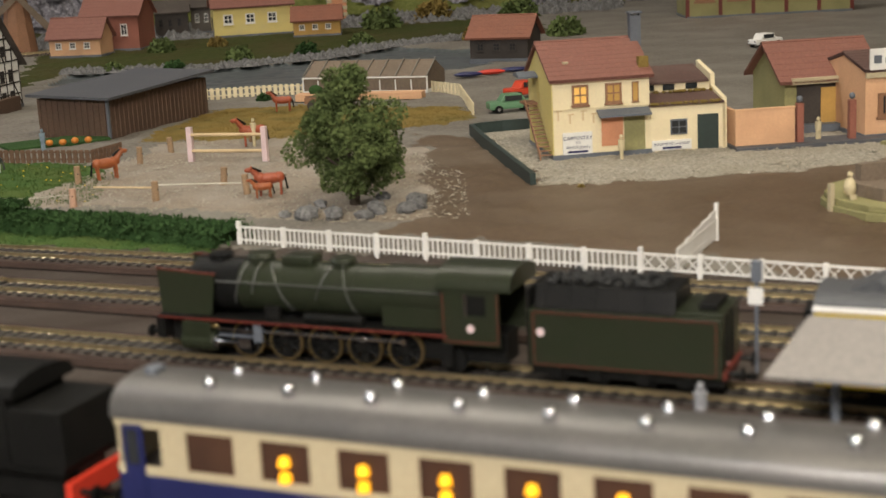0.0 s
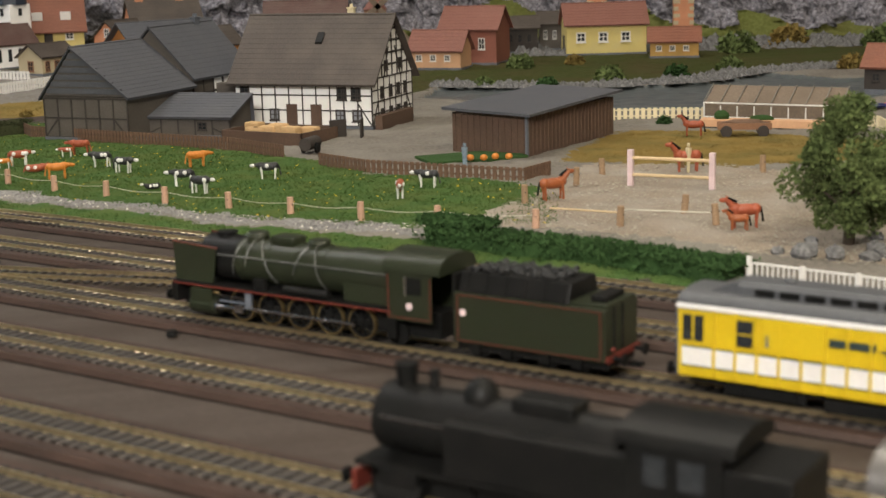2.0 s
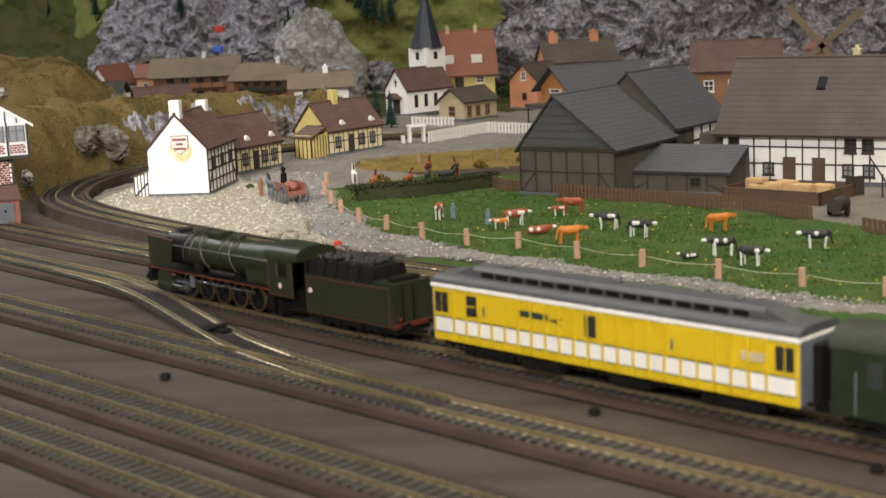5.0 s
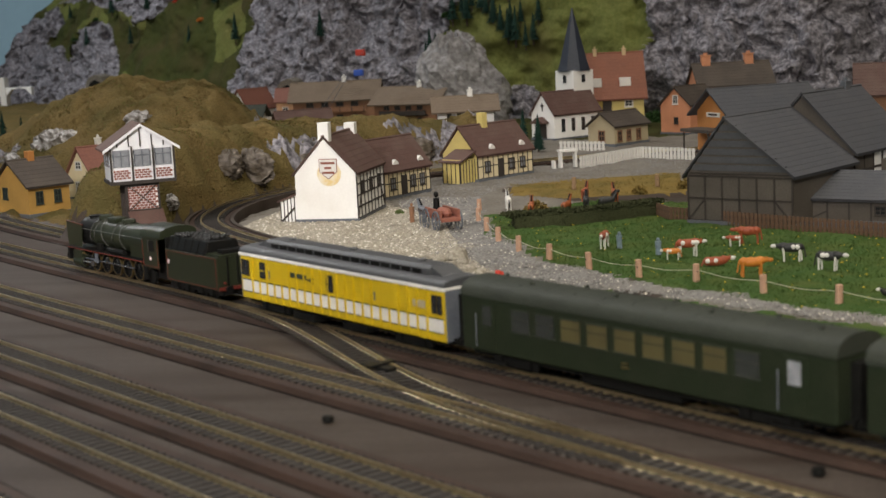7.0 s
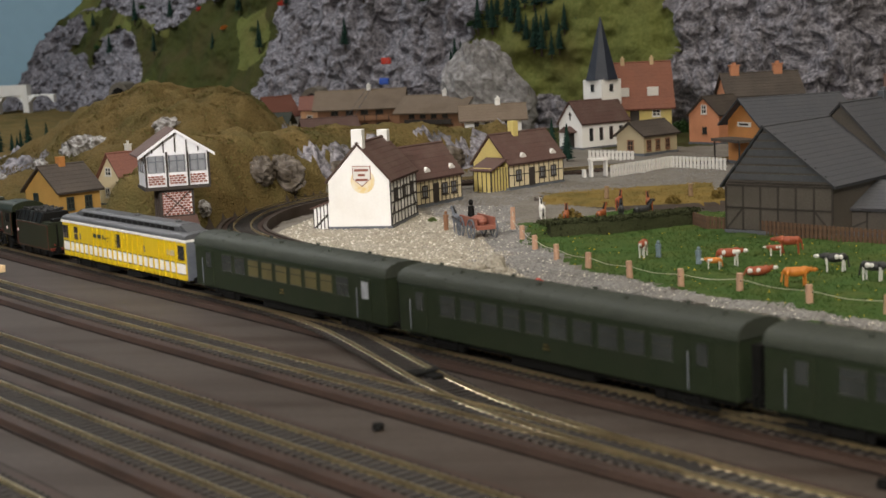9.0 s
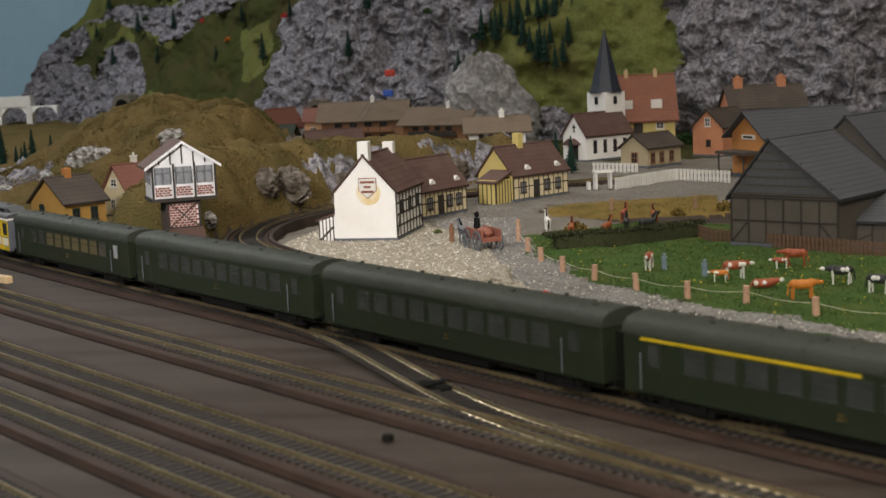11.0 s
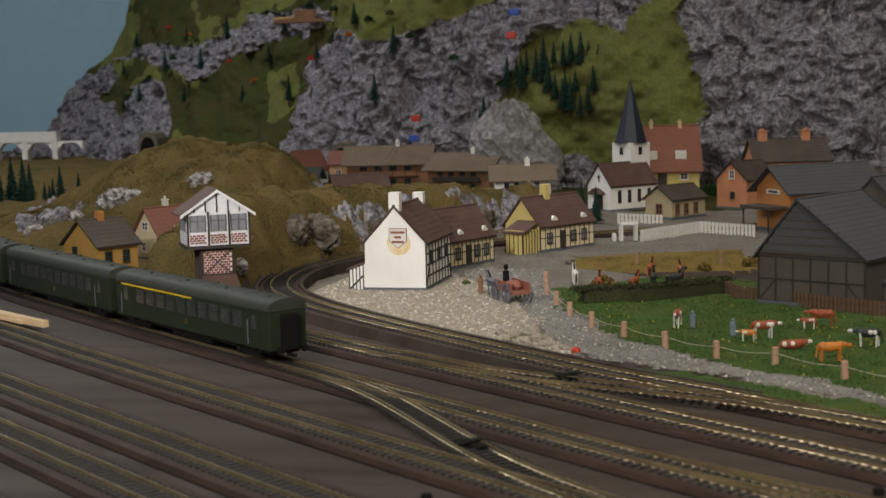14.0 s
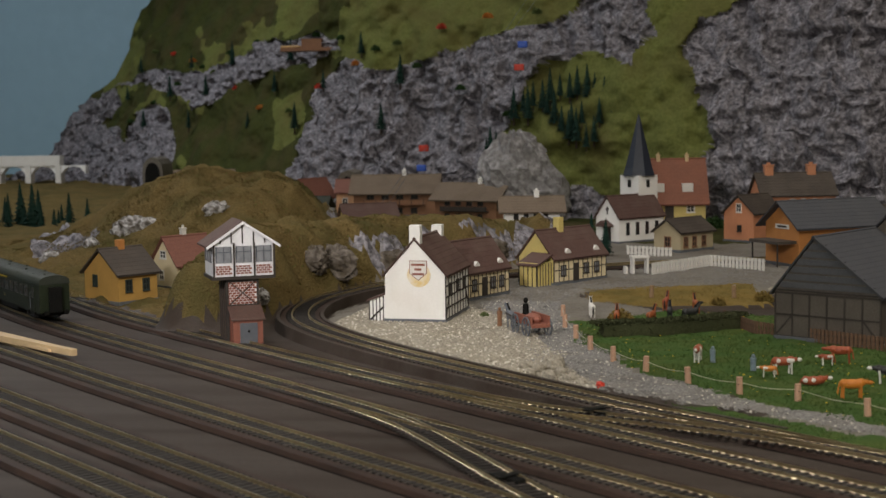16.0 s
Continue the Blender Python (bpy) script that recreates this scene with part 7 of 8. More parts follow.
def broad_tree():
    rng = random.Random(12)
    t = thing("tree", "broad leafy green tree on a rocky mound", "tree", pose(0.552, 0.655, 0.0) @ Matrix.Scale(0.86, 4))
    tr = part("trunk", M().cyl((0, 0, -0.002), (0.001, 0, 0.030), 0.0045, 0.003, 10), BARK, t, smooth=True)
    tips = []
    for k in range(9):
        a = 2.4 * k
        q = (0.022 * math.cos(a), 0.020 * math.sin(a), 0.040 + 0.006 * (k % 4))
        part("limb", M().cyl((0, 0, 0.018 + 0.001 * k), q, 0.0018, 0.0008, 6), BARK, tr)
        tips.append(q)
    clumps = []
    for k in range(60):
        z = 0.018 + 0.078 * (k / 59)
        r = 0.042 * math.sin(math.pi * min(1, (z - 0.004) / 0.095)) ** 0.75
        a = rng.uniform(0, 6.283)
        rr = r * rng.uniform(0.35, 1.0)
        clumps.append((rr * math.cos(a), rr * math.sin(a), z + rng.uniform(-0.004, 0.004), rng.uniform(0.008, 0.014)))
    leaves = M()
    for cx, cy, cz, cr in clumps:
        for _ in range(420):
            d = Vector((rng.gauss(0, 1), rng.gauss(0, 1), rng.gauss(0, 1))).normalized() * cr * rng.uniform(0.6, 1.02)
            q = Vector((cx, cy, cz)) + d
            s = Vector((rng.uniform(-1, 1), rng.uniform(-1, 1), rng.uniform(-1, 1))) * 0.0014
            u = Vector((rng.uniform(-1, 1), rng.uniform(-1, 1), rng.uniform(-1, 1))) * 0.0014
            leaves.add([q - s, q + u, q + s, q - u], [(0, 1, 2, 3)])
    tagged(part("crown", leaves, LEAF, t, "uneven crown of small green leaf clumps"), kind="stuff")


broad_tree()


def boulder(x, y, s, seed, m=None, group="boulders under the tree"):
    rng = random.Random(seed)
    solo("boulder", M().ball((0, 0, s * 0.35), s * rng.uniform(0.8, 1.2), s * rng.uniform(0.7, 1.0), s * rng.uniform(0.6, 0.9), 8, 6, 0.22, rng), m or ROCKB, "rough grey boulder on the ground", "boulder", pose(x, y, gz(x, y) - 0.001, 0, 0, rng.uniform(0, 360)), group=group)


for k, (x, y, s) in enumerate([(0.513, 0.632, 0.0085), (0.528, 0.622, 0.0075), (0.545, 0.612, 0.006), (0.556, 0.618, 0.007), (0.572, 0.612, 0.0075), (0.584, 0.622, 0.008), (0.59, 0.640, 0.007), (0.530, 0.66, 0.006), (0.575, 0.665, 0.006), (0.502, 0.645, 0.005), (0.56, 0.635, 0.006)]):
    boulder(x, y, s, k)
for k, (x, y, s) in enumerate([(-0.185, 1.165, 0.006), (-0.168, 1.15, 0.009), (-0.155, 1.148, 0.006), (-0.142, 1.135, 0.005), (0.06, 1.70, 0.008), (0.08, 1.69, 0.010), (0.045, 1.715, 0.006)]):
    boulder(x, y, s, 40 + k, PEBBLE, "pale boulders beside the path")
boulder(-0.128, 1.128, 0.0045, 60, BRIGHTRED, "")


def jump():
    j = thing("horse_jump", "white and pale pink show jump with two bars", "jump", pose(0.4935, 0.908, 0, 0, 0, -36))
    for x in (0, 0.064):
        part("standard", M().box(x - 0.0022, x + 0.0022, -0.0022, 0.0022, -0.001, 0.0275), PINK, j, "pale pink standard", bevel=0.0004)
    for z in (0.0085, 0.0215):
        part("bar", M().cyl((0.002, -0.0015, z), (0.062, -0.0015, z), 0.0013, n=8), RAILY, j, "pale yellow bar")


jump()


def animal(kind, label, x, y, deg, m, patch, lying=False, s=1.0, neck=0.0, group=""):
    rng = random.Random(int(x * 9999) + int(y * 777))
    a = thing(kind, label, kind, pose(x, y, 0.0005, 0, 0, deg), group)
    up = 0.0 if lying else 0.0085 * s
    body = M().ball((0, 0, 0.0042 * s + up), 0.0108 * s, 0.0040 * s, 0.0044 * s, 12, 8).ball((0.007 * s, 0, 0.0052 * s + up), 0.0048 * s, 0.0036 * s, 0.0040 * s, 10, 6).ball((-0.007 * s, 0, 0.0046 * s + up), 0.0046 * s, 0.0040 * s, 0.0042 * s, 10, 6)
    part("body", body, m, a, smooth=True)
    hx, hz = (0.0155 * s, (0.0085 + neck) * s + up)
    part("neck", M().cyl((0.008 * s, 0, 0.006 * s + up), (hx - 0.002 * s, 0, hz), 0.0028 * s, 0.0018 * s, 8), m, a, smooth=True)
    head = part("head", M().ball((hx, 0, hz), 0.0032 * s, 0.0017 * s, 0.0019 * s, 8, 6), m if kind == "horse" else patch, a, smooth=True)
    for e in (-1, 1):
        part("ear", M().cyl((hx - 0.002 * s, e * 0.0012 * s, hz + 0.001 * s), (hx - 0.0026 * s, e * 0.0024 * s, hz + 0.003 * s), 0.0006 * s, 0.0002 * s, 5), m, head)
    if not lying:
        for lx in (-0.0080, 0.0072):
            for ly in (-0.0022, 0.0022):
                dx = rng.uniform(-0.0012, 0.0012) * s
                part("leg", M().cyl((lx * s, ly * s, 0.0042 * s + up), (lx * s + dx, ly * s, 0.004 * s), 0.0014 * s, 0.0008 * s, 6).cyl((lx * s + dx, ly * s, 0.004 * s), (lx * s + dx, ly * s, 0.0), 0.0008 * s, 0.0009 * s, 6), patch if kind == "cow" else m, a)
    part("tail", M().cyl((-0.0112 * s, 0, 0.0060 * s + up), (-0.0130 * s, 0, 0.0005 * s + up * 0.4), 0.0007 * s, 0.0009 * s, 5), m if kind == "cow" else BLACK, a)
    if kind == "cow":
        for k in range(5):
            px, py = rng.uniform(-0.008, 0.008) * s, rng.choice((-1, 1))
            part("patch", M().ball((px, py * 0.0026 * s, 0.0050 * s + up), 0.0026 * s, 0.0019 * s, 0.0024 * s, 8, 5), patch, a, smooth=True)
    else:
        part("mane", M().cyl((0.006 * s, 0, 0.0098 * s + up), (hx - 0.003 * s, 0, hz + 0.0016 * s), 0.0011 * s, 0.0008 * s, 6), BLACK, a)


for row in [(-0.052, 1.240, -100, COWR, COWW), (0.000, 1.172, 175, COWO, COWW), (0.012, 1.185, 10, COWR, COWW), (0.052, 1.092, 5, COWO, COWO), (0.062, 1.240, 170, COWR, COWR), (0.050, 1.228, 185, COWR, COWW), (0.085, 1.150, 170, COWB, COWW),
            (0.106, 1.108, -30, COWB, COWW), (0.168, 1.122, 10, COWO, COWO), (0.155, 1.018, 175, COWB, COWW), (0.168, 0.978, -40, COWB, COWW), (0.224, 1.032, 172, COWB, COWW), (0.314, 0.906, -100, COWR, COWW), (0.342, 0.948, 150, COWB, COWW)]:
    small = row[:2] in ((0.050, 1.228), (0.000, 1.172))
    words = {COWR: "russet and white", COWO: "orange brown", COWB: "black and white"}[row[3]]
    animal("cow", words + (" calf" if small else " cow") + " standing in the green meadow", *row, s=0.52 if small else 0.80, neck=-0.003, group="cows in the meadow")
animal("cow", "russet and white cow lying in the meadow", 0.030, 1.140, 10, COWR, COWW, lying=True, s=0.8, neck=-0.002, group="cows in the meadow")
animal("cow", "small black calf lying in the grass", 0.131, 1.010, 200, COWB, COWW, lying=True, s=0.55, group="cows in the meadow")
for x, y, d, m, w in ((-0.149, 1.50, 100, COWW, "white"), (-0.123, 1.445, 90, HORSEB, "chestnut"), (-0.090, 1.445, 70, HORSEB, "chestnut"), (-0.072, 1.475, 90, COWB, "black"), (-0.052, 1.470, 30, COWB, "black"), (-0.075, 1.55, 80, COWR, "brown"), (-0.045, 1.53, 100, HORSEB, "chestnut")):
    animal("horse", w + " horse standing behind the meadow hedge", x, y, d, m, m, s=0.78, neck=0.006, group="horses behind the hedge")
animal("horse", "orange brown horse with black mane by the paddock", 0.420, 0.862, 12, HORSEB, HORSEB, s=0.95, neck=0.004, group="horses in the paddock")
animal("horse", "running brown horse with black mane", 0.512, 0.722, 172, COWR, COWR, s=0.92, neck=0.003, group="horses in the paddock")
animal("horse", "small brown foal running beside its mother", 0.505, 0.715, 170, HORSEB, HORSEB, s=0.6, neck=0.004, group="horses in the paddock")
animal("horse", "brown horse waiting behind the jump", 0.556, 0.955, 175, COWR, COWR, s=1.0, neck=0.005, group="horses in the paddock")


def figurine(x, y, m, label="small painted plastic figurine", h=0.019, z=0.0):
    f = M().cyl((-0.001, 0, 0), (-0.0008, 0, h * 0.48), 0.0012, 0.0014, 8).cyl((0.0012, 0, 0), (0.0008, 0, h * 0.48), 0.0012, 0.0014, 8).cyl((0, 0, h * 0.45), (0, 0, h * 0.82), 0.0023, 0.0026, 10).ball((0, 0, h * 0.92), 0.0015, 0.0015, 0.0018)
    solo("figurine", f, m, label, "figurine", pose(x, y, z, 0, 0, x * 777), smooth=True)


for x, y, m, w in ((0.772, 0.700, FIGC, "small cream painted figurine before the workshop"), (0.392, 1.052, FIGB, "small blue painted figurine in the garden"), (-0.040, 1.238, FIGB, "small pale blue figurine beside a cow"), (-0.010, 1.20, FIGB, "small pale blue figurine in the meadow"),
                   (0.930, 0.682, FIGC, "small ochre figurine at the gate"), (-0.235, 1.43, CHALET, "small brown figurine on the gravel")):
    figurine(x, y, m, w, 0.013 if "cow" in w or "meadow" in w else 0.019)
figurine(0.556, 0.953, FIGC, "small pale figurine behind the horse", 0.024)
solo("figurine", M().ball((0, 0, 0.006), 0.004, 0.0035, 0.006).ball((0, 0, 0.0135), 0.0018, 0.0018, 0.002).cyl((-0.001, -0.003, 0.002), (-0.001, -0.004, -0.006), 0.0011, n=6).cyl((0.0012, -0.003, 0.002), (0.0012, -0.004, -0.006), 0.0011, n=6), FIGC, "small cream seated figurine on the platform edge", "figurine", pose(0.797, 0.458, 0.009), smooth=True)


platform()


def cart():
    c = thing("horse_cart", "red wooden cart with figures and harnessed grey horses", "cart", pose(-0.203, 1.388, 0, 0, 0, 118) @ Matrix.Scale(1.3, 4))
    part("box", M().box(-0.020, 0.010, -0.006, 0.006, 0.008, 0.0095).box(-0.020, 0.010, -0.0075, -0.006, 0.008, 0.015).box(-0.020, 0.010, 0.006, 0.0075, 0.008, 0.015), BRICK, c)
    part("tail_board", M().box(-0.0215, -0.020, -0.007, 0.007, 0.007, 0.0095), BRICK, c, "red tail board")
    for x in (-0.014, 0.006):
        for y in (-0.0085, 0.0085):
            w = M()
            for i in range(14):
                a, b = 6.2832 * i / 14, 6.2832 * (i + 1) / 14
                w.cyl((x + 0.007 * math.cos(a), y, 0.007 + 0.007 * math.sin(a)), (x + 0.007 * math.cos(b), y, 0.007 + 0.007 * math.sin(b)), 0.0006, n=4)
                if i % 2:
                    w.cyl((x, y, 0.007), (x + 0.007 * math.cos(a), y, 0.007 + 0.007 * math.sin(a)), 0.0004, n=4)
            part("wheel", w, GREYM, c, "grey spoked wheel")
    part("shaft", M().cyl((0.010, 0.004, 0.009), (0.034, 0.004, 0.011), 0.0006, n=6), TIMBER, c)
    part("load", M().ball((-0.008, 0, 0.012), 0.010, 0.005, 0.004, 10, 6), BRICK, c)
    part("driver", M().cyl((0.006, 0, 0.0095), (0.006, 0, 0.021), 0.0028, 0.0022, 8).ball((0.006, 0, 0.0235), 0.0018, 0.0018, 0.0022), BLACK, c, "dark plain figurine on the seat")


cart()
animal("horse", "grey draught horse harnessed to the cart", -0.222, 1.420, 118, GREYM, GREYM, s=0.95, neck=0.005)


def car(label, x, y, deg, m, pickup=False):
    c = thing("car", label, "car", pose(x, y, 0, 0, 0, deg))
    part("body", M().box(-0.022, 0.022, -0.0088, 0.0088, 0.0035, 0.0105), m, c, bevel=0.002)
    part("cabin", M().prism([(-0.006 if pickup else -0.014, 0.0103), (-0.004 if pickup else -0.009, 0.0170), (0.007, 0.0170), (0.012, 0.0103)], "y", -0.0078, 0.0078), m, c, bevel=0.001)
    part("side_window", M().box(-0.003 if pickup else -0.009, 0.007, -0.0082, 0.0082, 0.0112, 0.0158), DARKGLASS, c)
    for wx in (-0.0135, 0.0135):
        for wy in (-0.0085, 0.0085):
            w = part("wheel", M().cyl((wx, wy - 0.0012, 0.0038), (wx, wy + 0.0012, 0.0038), 0.0038, n=14), BLACK, c)
            part("hubcap", M().cyl((wx, wy - 0.0016, 0.0038), (wx, wy + 0.0016, 0.0038), 0.0016, n=10), CHROME, w)
    for s in (-0.006, 0.006):
        part("headlight", M().cyl((-0.0222, s, 0.0078), (-0.0228, s, 0.0078), 0.0014, n=8), CHROME, c)
    part("bumper", M().box(-0.0238, -0.0222, -0.0082, 0.0082, 0.0042, 0.0055), CHROME, c)


car("mint green saloon car parked on the road", 0.812, 1.0, 172, CARG)
car("red pickup truck parked on the road", 0.866, 1.088, 190, CARR, True)
car("white car parked at the far side", 1.30, 1.33, 10, WHITE)
for k, m in enumerate((BLUE, BRIGHTRED, BLUE)):
    solo("canoe", M().ball((0, 0, 0.003), 0.017, 0.005, 0.003, 12, 6), m, "small bright canoe lying on the bank", "canoe", pose(0.885 + k * 0.03, 1.292 + k * 0.004, 0.001, 0, 0, -15), smooth=True)


def greenhouse():
    g = thing("greenhouse", "long white greenhouse with grey glass roof", "greenhouse", pose(0.688, 1.275, 0, 0, 0, -38))
    L, D = 0.14, 0.065
    part("frame", M().box(0, L, 0, D, 0, 0.004), WHITE, g)
    for k in range(9):
        x = L * k / 8
        part("mullion", M().box(x - 0.0007, x + 0.0007, -0.0008, 0.0006, 0.003, 0.017), WHITE, g)
        if k < 8:
            part("pane", M().box(x + 0.0007, x + L / 8 - 0.0007, 0.0, 0.0006, 0.004, 0.017), PANE, g)
    part("eave", M().box(-0.001, L + 0.001, -0.001, 0.001, 0.017, 0.0185), WHITE, g)
    part("roof", M().prism([(-0.001, 0.018), (D / 2, 0.033), (D + 0.001, 0.018), (D, 0.004), (0, 0.004)], "x", 0.001, L - 0.001), CHALETR, g, "dull grey glazed roof")
    for k in range(9):
        x = L * k / 8
        part("glazing_bar", M().prism([(-0.001, 0.0185), (D / 2, 0.0337), (D / 2, 0.0347), (-0.001, 0.0195)], "x", x - 0.0006, x + 0.0006), ROAD, g)
    b = thing("raised_bed", "raised garden bed of brown planks", "garden bed", pose(0.665, 1.225, 0, 0, 0, -33))
    part("planks", M().box(0, 0.135, 0, 0.018, 0, 0.007), PEACH, b)
    part("plants", M().ball((0.02, 0.009, 0.010), 0.008, 0.006, 0.006).ball((0.06, 0.009, 0.008), 0.012, 0.006, 0.004), HEDGE, b)


greenhouse()


def bandstand():
    b = thing("water_platform", "round stepped wooden platform with a small kiosk", "platform", pose(0.850, 0.455, 0))
    for r, z0, z1 in ((0.062, -0.001, 0.004), (0.060, 0.004, 0.008), (0.046, 0.008, 0.016)):
        part("ring", M().cyl((0, 0, z0), (0, 0, z1), r, n=14), OLIVE if r > 0.05 else CHALETR, b, bevel=0.0006)
    part("kiosk", M().box(-0.012, 0.03, -0.015, 0.02, 0.016, 0.034), CHALETR, b, bevel=0.0005)
    part("kiosk_roof", M().box(-0.016, 0.034, -0.019, 0.024, 0.034, 0.036), OLIVE, b)
    part("parapet", M().box(-0.040, -0.012, 0.010, 0.016, 0.012, 0.026), CHALETR, b)
    part("bollard", M().box(-0.063, -0.060, 0.008, 0.011, 0, 0.017), CREAM, b)


bandstand()


def straw_pen():
    p = thing("straw_pen", "brown boarded pen holding straw bales", "pen", pose(0.195, 1.283, 0, 0, 0, -40))
    for box in ((0, 0.095, 0, 0.002, 0, 0.012), (0, 0.095, 0.06, 0.062, 0, 0.012), (0, 0.002, 0, 0.062, 0, 0.012), (0.093, 0.095, 0, 0.062, 0, 0.012)):
        part("board_wall", M().box(*box), BWALL, p)
    rng = random.Random(4)
    for k in range(7):
        x, y = rng.uniform(0.012, 0.08), rng.uniform(0.02, 0.05)
        part("straw_bale", M().box(x - 0.009, x + 0.009, y - 0.006, y + 0.006, 0.002, 0.013 + 0.002 * (k % 3)), STRAW, p, bevel=0.002)
    for x, y, a in ((0.300, 1.268, 20), (0.330, 1.262, 75)):
        solo("yard_gate", M().box(0, 0.018, 0, 0.0015, 0, 0.018), TIMBER, "dark boarded yard gate standing open", "gate", pose(x, y, 0, 0, 0, a))
    t = thing("farm_trailer", "dark old farm trailer beside the pen", "trailer", pose(0.272, 1.175, 0, 0, 0, 60))
    part("tank", M().cyl((-0.012, 0, 0.009), (0.012, 0, 0.009), 0.006, n=12), TIMBER, t, smooth=True)
    for y in (-0.007, 0.007):
        part("wheel", M().cyl((0, y - 0.001, 0.005), (0, y + 0.001, 0.005), 0.005, n=12), BLACK, t)


straw_pen()
solo("garden_bed", M().box(0, 0.09, 0, 0.045, -0.002, 0.0025), HEDGE, "dark green vegetable bed beside the shed", "garden bed", pose(0.365, 1.062, 0, 0, 0, 10), bevel=0.001)
for k in range(4):
    solo("pumpkin", M().ball((0, 0, 0.003), 0.0034, 0.0034, 0.0028), COWO, "small orange pumpkin in the garden", "pumpkin", pose(0.398 + 0.011 * k, 1.058 - 0.004 * (k % 2), 0.0025), smooth=True, group="pumpkins in the garden")


# pines
def pine_mesh(seed, h):
    rng = random.Random(seed)
    m = M()
    for k in range(12):
        z = h * (0.08 + 0.92 * k / 12)
        r = h * 0.20 * (1 - k / 12.5)
        for j in range(9):
            a = 6.283 * (j + rng.random() * 0.6) / 9
            q = r * rng.uniform(0.75, 1.1)
            m.add([(0, 0, z + h * 0.09), (q * math.cos(a - 0.38), q * math.sin(a - 0.38), z - h * 0.01), (q * 1.15 * math.cos(a), q * 1.15 * math.sin(a), z - h * 0.035), (q * math.cos(a + 0.38), q * math.sin(a + 0.38), z - h * 0.01)], [(0, 1, 2), (0, 2, 3)])
    return mesh("crown", m, PINE)


PINES = [pine_mesh(k, 0.062) for k in range(4)]
TRUNK = mesh("trunk", M().cyl((0, 0, -0.01), (0, 0, 0.05), 0.002, 0.0006, 6), BARK)
PLACES = [(-0.190, 2.11, 0.0), (-0.155, 2.14, 0.0), (-0.175, 2.13, 0.0)]
for x, up in ((-0.365, 0.225), (-0.345, 0.24), (-0.325, 0.25), (-0.305, 0.245), (-0.29, 0.26), (-0.27, 0.27), (-0.25, 0.265), (-0.235, 0.27), (-0.215, 0.265), (-0.20, 0.27), (-0.18, 0.255), (-0.16, 0.235), (-0.335, 0.225), (-0.295, 0.235),
              (-0.265, 0.20), (-0.25, 0.185), (-0.235, 0.18), (-0.215, 0.17), (-0.20, 0.18), (-0.245, 0.20), (-0.28, 0.215), (-0.225, 0.215), (-0.19, 0.215), (-0.42, 0.13), (-0.412, 0.145), (-0.40, 0.16), (-0.408, 0.12)):
    PLACES.append((x, float(np.interp(x, BASE_X, BASE_Y)) + 0.55 * up - 0.015, up - 0.035))
for k in range(6):
    PLACES.append((-1.52 + 0.038 * k + 0.02 * math.sin(k * 7), 2.75 + 0.09 * math.sin(k * 3.3), 0.0))
for k in range(16):
    s = -1.75 + 0.075 * k + 0.03 * math.sin(k * 5)
    z = 0.30 + 0.10 * math.sin(k * 2.1)
    PLACES.append((s, float(np.interp(s, BASE_X, BASE_Y)) + (0.75 if s < -0.9 else 0.55) * z - 0.01, z - 0.04))
for k, (x, y, z) in enumerate(PLACES):
    p = thing("pine_tree", "dark green model pine tree on the slope", "tree", pose(x, y, z, 0, 0, k * 67) @ Matrix.Scale(0.75 + 0.12 * (k % 4), 4), "pine trees on the slopes")
    for nm, me in (("trunk", TRUNK), ("crown", PINES[k % 4])):
        o = new(nm, me)
        o.parent = p


def shrub(x, y, z, r, m, label, seed):
    rng = random.Random(seed)
    leaf = M()
    r *= 0.72
    for _ in range(620):
        d = Vector((rng.gauss(0, 1), rng.gauss(0, 1), abs(rng.gauss(0, 0.8)))).normalized() * r * rng.uniform(0.5, 1.0)
        s, u = Vector((rng.uniform(-1, 1), rng.uniform(-1, 1), rng.uniform(-1, 1))) * r * 0.13, Vector((rng.uniform(-1, 1), rng.uniform(-1, 1), rng.uniform(-1, 1))) * r * 0.13
        leaf.add([d - s, d + u, d + s, d - u], [(0, 1, 2, 3)])
    solo("shrub", leaf, m, label, "shrub", pose(x, y, z), group="shrubs about the layout")


rng = random.Random(77)
for k, (x, y, r, m) in enumerate([(-0.258, 1.50, 0.007, LEAF), (0.03, 1.63, 0.016, DRYGRASS), (-0.12, 1.47, 0.018, DRYGRASS), (-0.02, 1.60, 0.012, DRYGRASS), (0.62, 1.66, 0.022, HEDGE), (0.72, 1.72, 0.03, LEAF), (0.82, 1.74, 0.026, HEDGE),
                                   (0.92, 1.80, 0.028, LEAF), (0.55, 1.72, 0.02, LEAF), (0.66, 1.98, 0.03, LEAF), (0.75, 2.0, 0.022, DRYGRASS), (1.05, 2.1, 0.05, LEAF), (1.18, 2.2, 0.05, DRYGRASS), (1.3, 2.1, 0.05, LEAF), (1.08, 1.75, 0.03, DRYGRASS), (1.2, 1.7, 0.04, LEAF),
                                   (0.64, 1.26, 0.012, HEDGE), (0.72, 1.22, 0.012, LEAF), (0.70, 0.62, 0.004, DRYGRASS), (-0.10, 2.78, 0.03, LEAF), (0.02, 2.62, 0.03, HEDGE), (0.33, 2.45, 0.04, HEDGE)]):
    word = {HEDGE: "dark green bushy", LEAF: "green bushy", DRYGRASS: "dry ochre", BRIGHTRED: "red flowering"}[m]
    shrub(x, y, gz(x, y), r, m, word + " shrub on the ground", k)
